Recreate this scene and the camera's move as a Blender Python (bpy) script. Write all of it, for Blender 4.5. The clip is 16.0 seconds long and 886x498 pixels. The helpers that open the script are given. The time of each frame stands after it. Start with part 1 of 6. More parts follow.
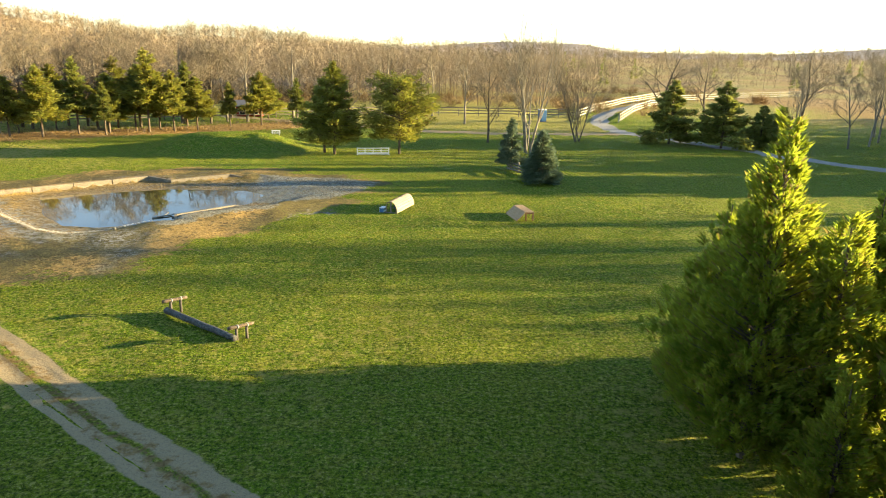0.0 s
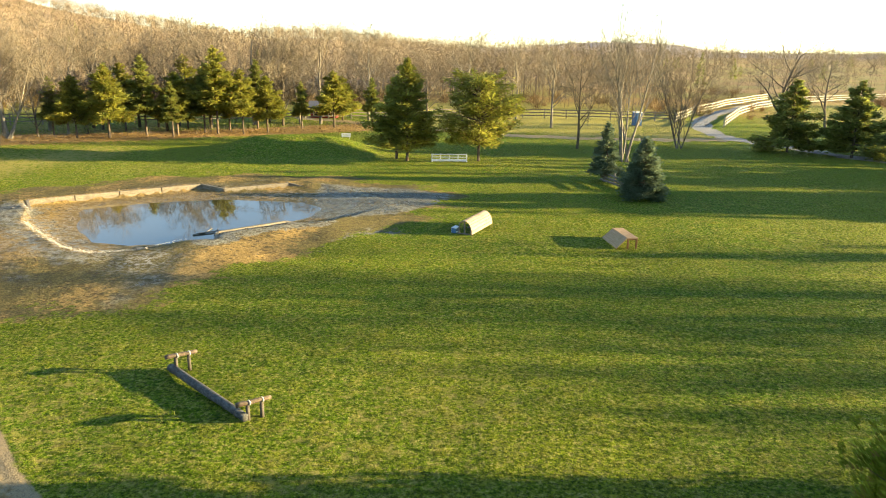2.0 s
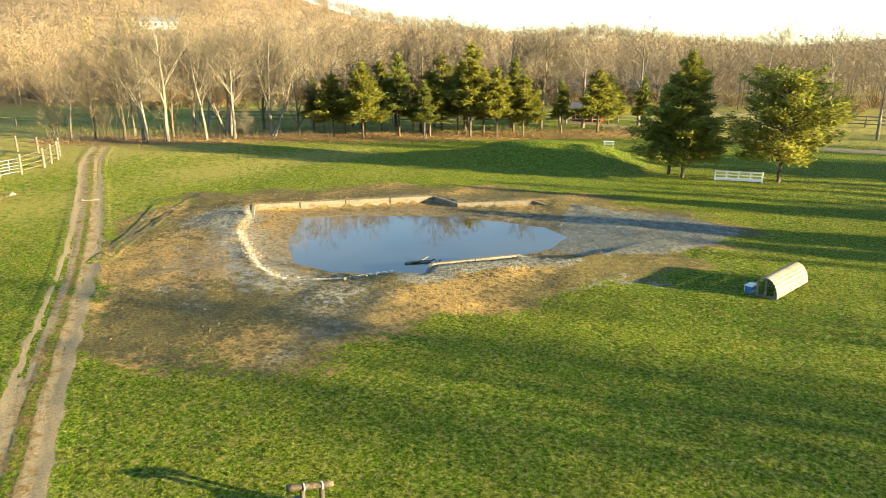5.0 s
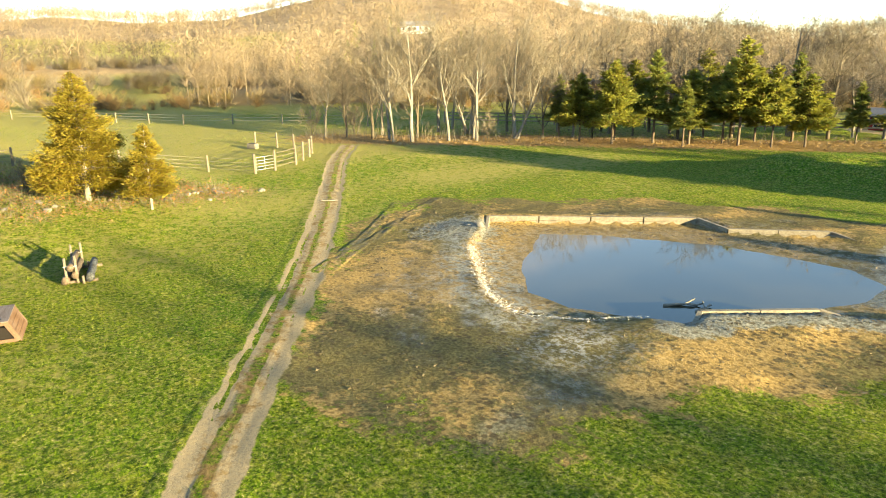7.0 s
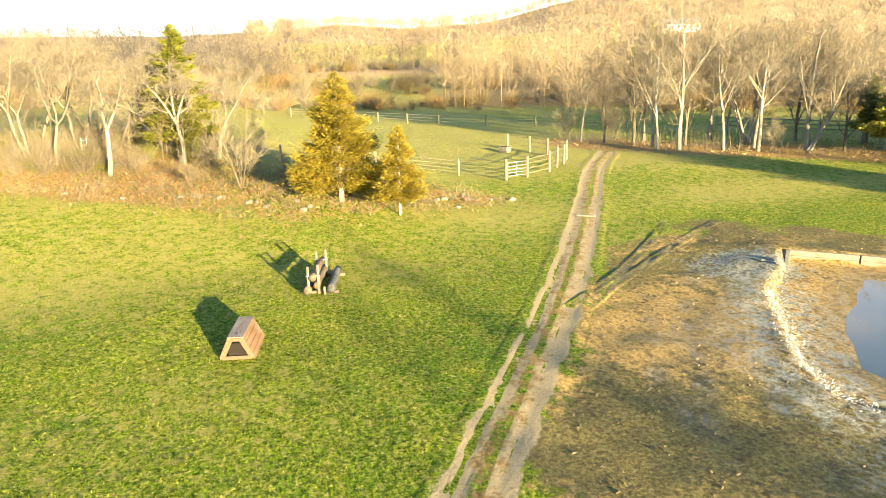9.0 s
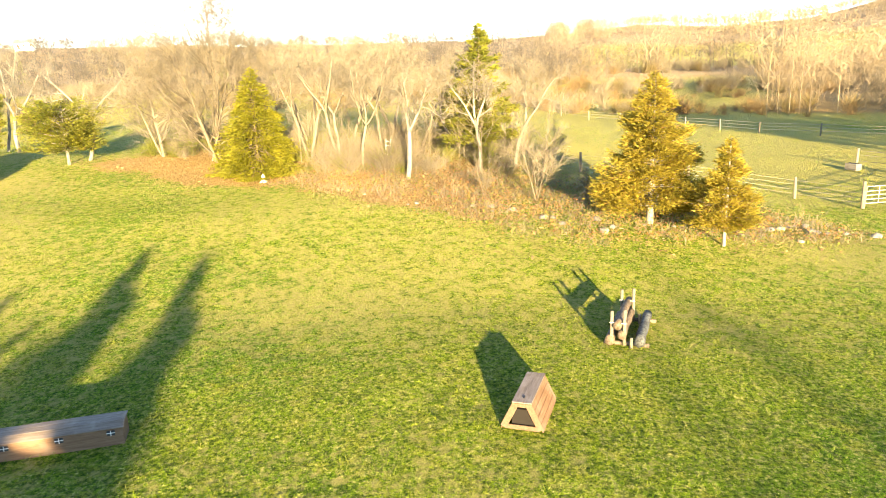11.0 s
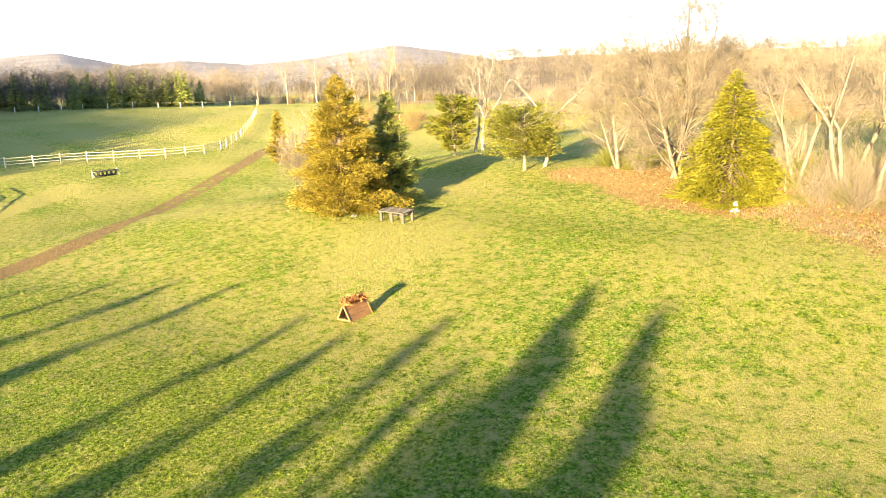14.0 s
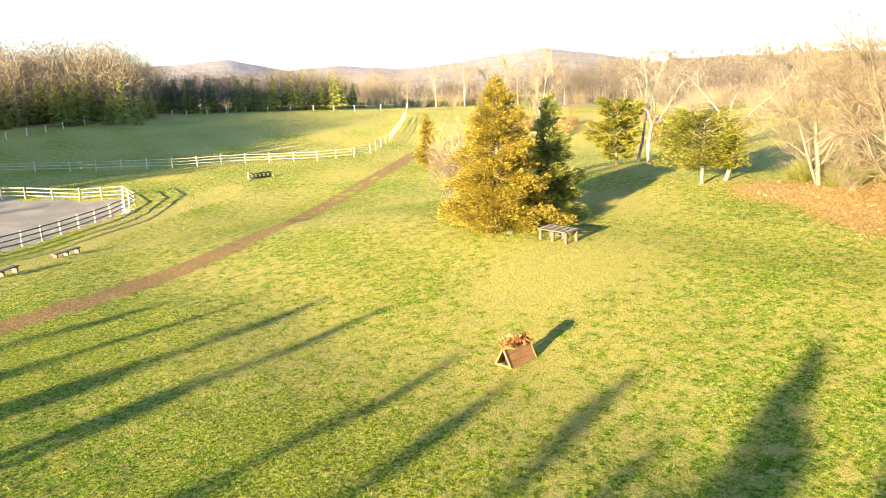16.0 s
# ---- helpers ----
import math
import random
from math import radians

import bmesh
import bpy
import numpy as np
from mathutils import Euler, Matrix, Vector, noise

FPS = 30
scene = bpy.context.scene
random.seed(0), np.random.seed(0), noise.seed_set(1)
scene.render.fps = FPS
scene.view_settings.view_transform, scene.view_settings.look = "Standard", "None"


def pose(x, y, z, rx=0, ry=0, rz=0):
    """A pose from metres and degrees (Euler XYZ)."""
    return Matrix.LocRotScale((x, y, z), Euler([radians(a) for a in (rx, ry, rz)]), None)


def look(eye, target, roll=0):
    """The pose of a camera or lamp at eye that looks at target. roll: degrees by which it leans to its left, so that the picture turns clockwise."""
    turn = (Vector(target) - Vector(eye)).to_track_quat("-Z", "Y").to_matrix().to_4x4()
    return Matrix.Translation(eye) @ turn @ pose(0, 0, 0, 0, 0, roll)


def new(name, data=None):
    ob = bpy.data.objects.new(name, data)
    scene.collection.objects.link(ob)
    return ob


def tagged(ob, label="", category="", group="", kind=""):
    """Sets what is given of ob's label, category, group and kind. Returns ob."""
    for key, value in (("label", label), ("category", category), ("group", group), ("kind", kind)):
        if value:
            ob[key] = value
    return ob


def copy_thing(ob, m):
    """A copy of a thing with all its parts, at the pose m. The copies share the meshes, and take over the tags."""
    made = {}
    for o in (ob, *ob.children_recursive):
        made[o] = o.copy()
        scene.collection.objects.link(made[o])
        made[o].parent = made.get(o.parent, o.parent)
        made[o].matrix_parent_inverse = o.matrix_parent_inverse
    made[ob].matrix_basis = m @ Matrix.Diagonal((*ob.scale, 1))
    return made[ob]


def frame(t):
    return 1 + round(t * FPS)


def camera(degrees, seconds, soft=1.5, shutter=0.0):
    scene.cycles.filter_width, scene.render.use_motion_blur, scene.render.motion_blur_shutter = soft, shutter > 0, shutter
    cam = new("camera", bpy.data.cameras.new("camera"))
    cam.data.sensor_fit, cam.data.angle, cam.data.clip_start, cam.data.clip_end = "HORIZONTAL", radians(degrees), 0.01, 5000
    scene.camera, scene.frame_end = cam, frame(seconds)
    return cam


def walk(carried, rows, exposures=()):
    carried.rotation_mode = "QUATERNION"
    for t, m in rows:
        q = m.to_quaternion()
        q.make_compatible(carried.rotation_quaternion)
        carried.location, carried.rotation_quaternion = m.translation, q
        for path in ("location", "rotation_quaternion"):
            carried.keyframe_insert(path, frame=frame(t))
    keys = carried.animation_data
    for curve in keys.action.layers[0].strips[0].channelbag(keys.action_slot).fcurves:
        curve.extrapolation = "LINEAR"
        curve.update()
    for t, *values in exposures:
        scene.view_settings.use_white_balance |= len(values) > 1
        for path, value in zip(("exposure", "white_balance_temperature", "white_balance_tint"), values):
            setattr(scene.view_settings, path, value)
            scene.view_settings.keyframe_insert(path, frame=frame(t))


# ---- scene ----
cam = camera(63.9, 16.0, soft=1.0)
METRES, EYE, TILT, LEAN, TURN = 42.5, 10.0, 0.0, 0.0, 0.0
ROWS = [
    (0.0, 0.0, 0.0, 0.0, 0.37, -15.94, -1.31),
    (0.5, -0.0007, 0.041, -0.003, 1.94, -15.95, -1.29),
    (1.0, -0.0013, 0.0818, -0.0058, 3.41, -15.96, -1.2),
    (1.5, -0.0027, 0.1224, -0.0091, 5.03, -15.95, -1.12),
    (2.0, -0.0045, 0.1625, -0.0121, 6.95, -15.96, -0.99),
    (2.5, -0.0073, 0.2023, -0.0154, 9.01, -15.96, -0.9),
    (3.0, -0.0114, 0.2408, -0.0184, 11.91, -15.99, -0.85),
    (5.5, -0.0679, 0.3991, -0.0305, 32.67, -16.01, 0.14),
    (6.0, -0.0864, 0.4224, -0.033, 37.49, -15.95, 0.34),
    (6.5, -0.1068, 0.4431, -0.0354, 42.3, -15.88, 0.55),
    (7.0, -0.1291, 0.4603, -0.0374, 47.04, -15.78, 0.71),
    (7.5, -0.1527, 0.4754, -0.0392, 51.83, -15.67, 0.95),
    (8.0, -0.1766, 0.4877, -0.0407, 56.44, -15.55, 1.1),
    (10.5, -0.314, 0.5132, -0.0459, 83.58, -14.71, 1.97),
    (11.0, -0.3432, 0.5096, -0.0467, 89.43, -14.44, 2.08),
    (11.5, -0.3722, 0.5032, -0.0479, 95.24, -14.15, 2.11),
    (12.0, -0.4003, 0.494, -0.0485, 101.01, -13.86, 2.15),
    (12.5, -0.4273, 0.4819, -0.0491, 106.75, -13.56, 2.14),
    (13.0, -0.4527, 0.4673, -0.0492, 112.47, -13.29, 2.09),
    (13.5, -0.4765, 0.4499, -0.0489, 118.17, -13.0, 1.99),
    (14.0, -0.4988, 0.4304, -0.0492, 123.81, -12.7, 1.9),
    (14.5, -0.5193, 0.4094, -0.0491, 129.32, -12.47, 1.85),
    (15.0, -0.5378, 0.3865, -0.0491, 134.57, -12.26, 1.76),
    (15.5, -0.5538, 0.3646, -0.048, 135.2, -12.11, 1.86),
    (16.0, -0.5604, 0.3528, -0.0487, 135.22, -12.06, 2.0),
]
walk(cam, [(t, pose(0, 0, EYE, TILT, LEAN, TURN) @ pose(METRES * x, METRES * y, METRES * z, 90 + pitch, roll, yaw)) for t, x, y, z, yaw, pitch, roll in ROWS],
     [(0.0, 2.52, 8200, 6), (2.5, 2.48, 8200, 6), (6.5, 2.6, 7800, 1), (11.0, 3.1, 7800, 9), (16.0, 3.1, 7500, 13)])
SUN, SKY = 4.9, 0.115


# ---- world, sun, exposure ----
SUN_DIR = Vector((1.0, 0.14, 0.0)).normalized() * math.cos(radians(8.5)) + Vector((0, 0, math.sin(radians(8.5))))
world = bpy.data.worlds.new("sky")
scene.world = world
world.use_nodes = True
wt = world.node_tree
wt.nodes.clear()
sky = wt.nodes.new("ShaderNodeTexSky")
sky.sky_type = "NISHITA"
sky.sun_disc = False
sky.sun_elevation = radians(8.5)
sky.sun_rotation = math.atan2(SUN_DIR.x, SUN_DIR.y)
sky.altitude, sky.air_density, sky.dust_density, sky.ozone_density = 1500, 0.75, 0.05, 1.8
bg = wt.nodes.new("ShaderNodeBackground")
bg.inputs["Strength"].default_value = SKY
wo = wt.nodes.new("ShaderNodeOutputWorld")
wt.links.new(sky.outputs[0], bg.inputs["Color"])
wt.links.new(bg.outputs[0], wo.inputs["Surface"])
sun_data = bpy.data.lights.new("sun", "SUN")
sun_data.energy, sun_data.angle, sun_data.color = SUN, radians(0.55), (1.0, 0.84, 0.54)
sun_ob = new("sun", sun_data)
sun_ob.matrix_world = look(SUN_DIR * 60, (0, 0, 0))

RNG = np.random.default_rng(11)


# ---- materials ----
class Mat:
    """A node material, built line by line."""

    def __init__(self, name):
        self.m = bpy.data.materials.new(name)
        self.m.use_nodes = True
        self.t = self.m.node_tree
        self.t.nodes.clear()

    def node(self, kind, **values):
        n = self.t.nodes.new(kind)
        for k, v in values.items():
            i = n.inputs[k.replace("_", " ")]
            self.put(i, v)
        return n

    def put(self, i, v):
        if isinstance(v, bpy.types.NodeSocket):
            self.t.links.new(v, i)
        else:
            i.default_value = (*v, 1.0) if isinstance(v, tuple) and len(v) == 3 and i.type == "RGBA" else v

    def place(self, scale=(1, 1, 1), local=False):
        if local:
            src = self.t.nodes.new("ShaderNodeTexCoord").outputs["Object"]
        else:
            src = self.t.nodes.new("ShaderNodeNewGeometry").outputs["Position"]
        mp = self.t.nodes.new("ShaderNodeMapping")
        mp.inputs["Scale"].default_value = scale
        self.t.links.new(src, mp.inputs["Vector"])
        return mp.outputs[0]

    def noise(self, scale, detail=3.0, rough=0.55, vec=None):
        n = self.node("ShaderNodeTexNoise", Scale=scale, Detail=detail, Roughness=rough)
        if vec is not None:
            self.t.links.new(vec, n.inputs["Vector"])
        return n.outputs["Fac"]

    def math(self, op, a, b=0.0, clamp=False):
        n = self.t.nodes.new("ShaderNodeMath")
        n.operation, n.use_clamp = op, clamp
        self.put(n.inputs[0], a)
        self.put(n.inputs[1], b)
        return n.outputs[0]

    def span(self, x, lo, hi, a=0.0, b=1.0):
        n = self.t.nodes.new("ShaderNodeMapRange")
        n.interpolation_type = "SMOOTHSTEP"
        for i, v in zip(n.inputs, (x, lo, hi, a, b)):
            self.put(i, v)
        return n.outputs[0]

    def mix(self, fac, a, b, how="MIX"):
        n = self.t.nodes.new("ShaderNodeMix")
        n.data_type, n.blend_type = "RGBA", how
        self.put(n.inputs[0], fac)
        self.put(n.inputs[6], a)
        self.put(n.inputs[7], b)
        return n.outputs[2]

    def bump(self, height, strength=0.5, distance=0.02, normal=None):
        n = self.node("ShaderNodeBump", Height=height, Strength=strength, Distance=distance)
        if normal is not None:
            self.t.links.new(normal, n.inputs["Normal"])
        return n.outputs[0]

    def done(self, color, rough=0.8, normal=None, metal=0.0, thin=0.0, spec=0.3):
        p = self.node("ShaderNodeBsdfPrincipled", Base_Color=color, Roughness=rough, Metallic=metal)
        self.put(p.inputs["Specular IOR Level"], spec)
        if normal is not None:
            self.t.links.new(normal, p.inputs["Normal"])
        out = self.t.nodes.new("ShaderNodeOutputMaterial")
        last = p.outputs[0]
        if thin:
            tr = self.node("ShaderNodeBsdfTranslucent", Color=color)
            mx = self.t.nodes.new("ShaderNodeMixShader")
            mx.inputs[0].default_value = thin
            self.t.links.new(last, mx.inputs[1])
            self.t.links.new(tr.outputs[0], mx.inputs[2])
            last = mx.outputs[0]
        self.t.links.new(last, out.inputs["Surface"])
        return self.m


def grass_colour(k):
    """Lawn colour at three scales: broad patches, clumps and blades, with straw."""
    pos = k.place()
    broad = k.noise(0.07, 3.0, 0.6, pos)
    clump = k.noise(1.3, 4.0, 0.65, pos)
    blade = k.noise(14.0, 4.0, 0.7, pos)
    c = k.mix(k.span(broad, 0.35, 0.65), (0.100, 0.186, 0.008), (0.165, 0.216, 0.012))
    c = k.mix(k.span(clump, 0.42, 0.72), c, (0.212, 0.222, 0.024))
    tuft = k.noise(5.5, 5.0, 0.75, k.place((1.0, 1.0, 1.0)))
    c = k.mix(k.span(tuft, 0.49, 0.64, 0.0, 0.88), c, (0.30, 0.285, 0.080))
    c = k.mix(k.span(tuft, 0.48, 0.34, 0.0, 0.85), c, (0.032, 0.074, 0.004))
    c = k.mix(k.span(blade, 0.56, 0.72, 0.0, 0.9), c, (0.45, 0.395, 0.175))
    c = k.mix(k.span(blade, 0.46, 0.32, 0.0, 0.85), c, (0.026, 0.056, 0.004))
    mottle = k.noise(8.5, 5.0, 0.8, pos)
    c = k.mix(1.0, c, k.mix(k.span(mottle, 0.38, 0.60), (0.38, 0.45, 0.40), (1.46, 1.40, 1.38)), "MULTIPLY")
    return c, clump, blade


def ground_material():
    k = Mat("lawn_mud_and_gravel")
    pos = k.place()
    grass, clump, blade = grass_colour(k)
    za = k.t.nodes.new("ShaderNodeAttribute")
    za.attribute_name = "zone"
    zb = k.t.nodes.new("ShaderNodeAttribute")
    zb.attribute_name = "zone_b"
    zc = k.t.nodes.new("ShaderNodeAttribute")
    zc.attribute_name = "zone_c"
    sa = k.node("ShaderNodeSeparateColor", Color=za.outputs["Color"])
    sc = k.node("ShaderNodeSeparateColor", Color=zc.outputs["Color"])
    sb = k.node("ShaderNodeSeparateColor", Color=zb.outputs["Color"])
    mid = k.noise(2.2, 5.0, 0.7, pos)
    fine = k.noise(9.0, 5.0, 0.72, pos)
    grit = k.noise(45.0, 3.0, 0.7, pos)
    wide = k.noise(0.28, 4.0, 0.6, pos)

    def mask(v, ragged=0.9):
        e = k.math("ADD", v, k.math("MULTIPLY", k.math("SUBTRACT", mid, 0.5), ragged))
        return k.span(e, 0.38, 0.62)

    # dry pasture and woodland floor
    c = k.mix(mask(sb.outputs[0], 1.2), grass, k.mix(k.span(fine, 0.35, 0.65), (0.355, 0.300, 0.105), (0.285, 0.265, 0.060)))
    litter = k.mix(k.span(fine, 0.35, 0.65), (0.25, 0.14, 0.055), (0.42, 0.265, 0.115))
    litter = k.mix(k.span(grit, 0.55, 0.75), litter, (0.46, 0.29, 0.13))
    c = k.mix(k.math("MULTIPLY", mask(za.outputs["Alpha"], 1.3), 0.85), c, litter)
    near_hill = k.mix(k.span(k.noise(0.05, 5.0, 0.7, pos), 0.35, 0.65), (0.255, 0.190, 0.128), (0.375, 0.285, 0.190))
    # distant hills: bluish haze mixed into the ground colour
    hazed_hill = k.mix(k.span(k.noise(0.02, 4.0, 0.7, pos), 0.35, 0.65), (0.200, 0.180, 0.176), (0.275, 0.246, 0.238))
    c = k.mix(zb.outputs["Alpha"], c, k.mix(k.span(zb.outputs["Alpha"], 0.87, 0.99), near_hill, hazed_hill))
    # mud: olive loam, orange clay, grey silt, dark damp hoof marks, pale flecks for wet glints
    speck = k.noise(4.2, 6.0, 0.8, k.place((1.0, 1.3, 1.0)))
    loam = k.mix(k.span(fine, 0.36, 0.64), (0.082, 0.068, 0.026), (0.180, 0.146, 0.058))
    clay = k.mix(k.span(fine, 0.36, 0.64), (0.190, 0.122, 0.042), (0.380, 0.258, 0.100))
    silt = k.mix(k.span(fine, 0.38, 0.62), (0.110, 0.108, 0.086), (0.270, 0.262, 0.212))
    mud = k.mix(mask(zc.outputs["Alpha"], 1.3), loam, clay)
    mud = k.mix(mask(sc.outputs[0], 1.5), mud, silt)
    mud = k.mix(k.span(wide, 0.60, 0.74, 0.0, 0.45), mud, silt)
    mud = k.mix(k.span(mid, 0.44, 0.32, 0.0, 0.7), mud, (0.086, 0.066, 0.038))
    hoof = k.node("ShaderNodeTexVoronoi", Scale=3.1)
    k.t.links.new(k.place((1.0, 1.25, 1.0)), hoof.inputs["Vector"])
    pit = k.span(k.math("ADD", hoof.outputs["Distance"], k.math("MULTIPLY", k.math("SUBTRACT", fine, 0.5), 0.5)), 0.42, 0.22)
    mud = k.mix(k.math("MULTIPLY", pit, k.span(wide, 0.35, 0.6, 0.35, 0.8)), mud, (0.070, 0.051, 0.027))
    mud = k.mix(k.span(speck, 0.60, 0.72, 0.0, 0.75), mud, (0.34, 0.29, 0.20))
    mud = k.mix(k.span(speck, 0.42, 0.30, 0.0, 0.8), mud, (0.055, 0.043, 0.025))
    # glints off the wet patch painted as pale colour, with kerb specks
    fleck = k.math("MULTIPLY", sc.outputs[1], k.span(speck, 0.47, 0.58))
    mud = k.mix(fleck, mud, (0.38, 0.37, 0.345))
    mud = k.mix(k.math("MULTIPLY", sb.outputs[1], 0.55), mud, k.mix(sc.outputs[0], (0.080, 0.070, 0.042), (0.078, 0.087, 0.074)))
    mmud = mask(sa.outputs[0], 1.5)
    c = k.mix(mmud, c, mud)
    # gravel wheel tracks, earth path
    gravel = k.mix(k.span(grit, 0.35, 0.7), (0.165, 0.130, 0.078), (0.390, 0.322, 0.205))
    gravel = k.mix(k.span(fine, 0.35, 0.62), gravel, (0.325, 0.250, 0.145))
    gravel = k.mix(sc.outputs[2], gravel, k.mix(k.span(fine, 0.35, 0.65), (0.235, 0.228, 0.212), (0.36, 0.35, 0.33)))
    c = k.mix(mask(sa.outputs[1], 0.8), c, gravel)
    earth = k.mix(k.span(fine, 0.35, 0.65), (0.150, 0.095, 0.038), (0.270, 0.180, 0.078))
    c = k.mix(mask(sa.outputs[2], 1.3), c, earth)
    sand = k.mix(k.span(wide, 0.4, 0.6), (0.17, 0.155, 0.135), (0.215, 0.20, 0.175))
    c = k.mix(mask(sb.outputs[2], 0.3), c, sand)
    bare = k.math("MAXIMUM", k.math("MAXIMUM", mmud, mask(sa.outputs[1])), sb.outputs[2])
    h = k.math("ADD", k.math("MULTIPLY", blade, 0.4), k.math("ADD", k.math("MULTIPLY", clump, 0.6), k.math("MULTIPLY", fine, 0.6)))
    nrm = k.bump(h, 1.0, k.math("SUBTRACT", 0.34, k.math("MULTIPLY", bare, 0.24)))
    wet = k.math("MULTIPLY", k.math("MULTIPLY", sb.outputs[1], mmud), k.span(mid, 0.40, 0.60))
    rough = k.math("SUBTRACT", 0.92, k.math("MULTIPLY", wet, 0.86))
    return k.done(c, rough, nrm, spec=k.math("ADD", 0.08, k.math("MULTIPLY", wet, 0.5)))


def leaf_material(name, dark, light, dead=None, thin=0.58, patch=1.1):
    k = Mat(name)
    pos = k.place()
    big = k.noise(patch, 3.0, 0.6, pos)
    small = k.noise(9.0, 2.0, 0.6, pos)
    isl = k.t.nodes.new("ShaderNodeNewGeometry").outputs["Random Per Island"]
    c = k.mix(k.span(big, 0.35, 0.65), dark, light)
    c = k.mix(k.span(small, 0.35, 0.7, 0.0, 0.5), c, light)
    c = k.mix(k.math("MULTIPLY", isl, 0.3), c, tuple(0.6 * a for a in dark))
    if dead:
        c = k.mix(k.span(isl, 0.86, 0.93, 0.0, 0.8), c, dead)
    return k.done(c, 0.6, thin=thin, spec=0.25)


def bark_material(name, dark, light, scale=1.0):
    k = Mat(name)
    pos = k.place((7 * scale, 7 * scale, 1.6 * scale))
    n = k.noise(1.6, 5.0, 0.7, pos)
    big = k.noise(0.35, 2.0, 0.5, k.place())
    c = k.mix(k.span(n, 0.35, 0.65), dark, light)
    c = k.mix(k.span(big, 0.4, 0.65, 0.0, 0.5), c, tuple(1.15 * a for a in light))
    return k.done(c, 0.9, k.bump(n, 0.8, 0.03), spec=0.15)


def wood_material(name, dark, light, along=(1.2, 14, 14), rough=0.75, worn=None):
    k = Mat(name)
    v = k.place(along, local=True)
    n = k.noise(1.5, 5.0, 0.65, v)
    stain = k.noise(1.7, 3.0, 0.6, k.place())
    c = k.mix(k.span(n, 0.32, 0.68), dark, light)
    c = k.mix(k.span(stain, 0.5, 0.72, 0.0, 0.55), c, worn or tuple(0.6 * a for a in dark))
    info = k.t.nodes.new("ShaderNodeObjectInfo").outputs["Random"]
    c = k.mix(k.math("MULTIPLY", info, 0.22), c, tuple(0.5 * a for a in dark))
    return k.done(c, rough, k.bump(n, 0.5, 0.012), spec=0.3)


def plain_material(name, color, rough=0.6, var=0.18, metal=0.0, scale=6.0):
    k = Mat(name)
    n = k.noise(scale, 4.0, 0.65, k.place())
    g = k.noise(scale * 9, 3.0, 0.6, k.place())
    c = k.mix(k.span(n, 0.35, 0.7), color, tuple(a * (1 - var) for a in color))
    c = k.mix(k.span(g, 0.58, 0.75, 0.0, 0.35), c, tuple(a * 0.55 for a in color))
    return k.done(c, rough, k.bump(g, 0.25, 0.006), metal, spec=0.35)


def water_material():
    k = Mat("pond_water")
    pos = k.place((1, 1, 1))
    rip = k.noise(2.6, 3.0, 0.5, pos)
    murk = k.noise(0.25, 3.0, 0.5, pos)
    c = k.mix(k.span(murk, 0.35, 0.65), (0.034, 0.034, 0.022), (0.056, 0.050, 0.028))
    depth = k.t.nodes.new("ShaderNodeSeparateXYZ")
    k.t.links.new(k.place(), depth.inputs[0])
    shoal = k.span(k.math("ADD", depth.outputs[0], k.math("MULTIPLY", k.math("SUBTRACT", murk, 0.5), 9.0)), -20.5, -26.0)
    c = k.mix(shoal, c, (0.150, 0.100, 0.036))
    return k.done(c, 0.035, k.bump(rip, 0.05, 0.01), spec=0.62)


GROUND = ground_material()
WATER = water_material()
CEDAR_GOLD = leaf_material("gold_green_cedar_foliage", (0.215, 0.178, 0.024), (0.420, 0.330, 0.055), (0.22, 0.12, 0.04))
CEDAR_DARK = leaf_material("dark_green_cedar_foliage", (0.155, 0.198, 0.050), (0.315, 0.325, 0.080), (0.13, 0.085, 0.03))
PINE_GREEN = leaf_material("olive_pine_foliage", (0.175, 0.200, 0.038), (0.360, 0.345, 0.068), (0.16, 0.10, 0.035))
PINE_OLIVE = leaf_material("olive_green_pine_needles", (0.130, 0.150, 0.022), (0.290, 0.275, 0.042), (0.12, 0.08, 0.03))
SPRUCE_YELLOW = leaf_material("yellow_green_spruce_foliage", (0.165, 0.165, 0.016), (0.310, 0.280, 0.032))
SPRUCE_BLUE = leaf_material("blue_grey_spruce_needles", (0.080, 0.125, 0.070), (0.205, 0.265, 0.165))
ARBOR = leaf_material("arborvitae_scale_foliage", (0.165, 0.240, 0.026), (0.360, 0.390, 0.050), (0.30, 0.20, 0.07), thin=0.72)
BARK_PALE = bark_material("pale_grey_bark", (0.098, 0.084, 0.064), (0.255, 0.226, 0.180))
BARK_TAN = bark_material("tan_grey_bark", (0.085, 0.070, 0.050), (0.200, 0.168, 0.124))
BARK_GREY = bark_material("grey_brown_bark", (0.06, 0.047, 0.033), (0.16, 0.13, 0.09))
BARK_DARK = bark_material("dark_conifer_bark", (0.06, 0.045, 0.032), (0.16, 0.12, 0.085))
TWIG_TAN = leaf_material("tan_bare_twigs", (0.122, 0.097, 0.064), (0.230, 0.186, 0.125), thin=0.1, patch=0.2)
TWIG_WARM = leaf_material("reddish_bare_twigs", (0.150, 0.112, 0.070), (0.275, 0.206, 0.130), thin=0.1, patch=0.06)
TWIG_PALE = leaf_material("pale_bare_twigs", (0.100, 0.085, 0.064), (0.185, 0.160, 0.122), thin=0.1, patch=0.2)
# darker twig copy: its colour holds down the front-lit western woods
TWIG_DIMMED = leaf_material("dimmed_bare_twigs", (0.054, 0.045, 0.036), (0.098, 0.082, 0.066), thin=0.1, patch=0.05)
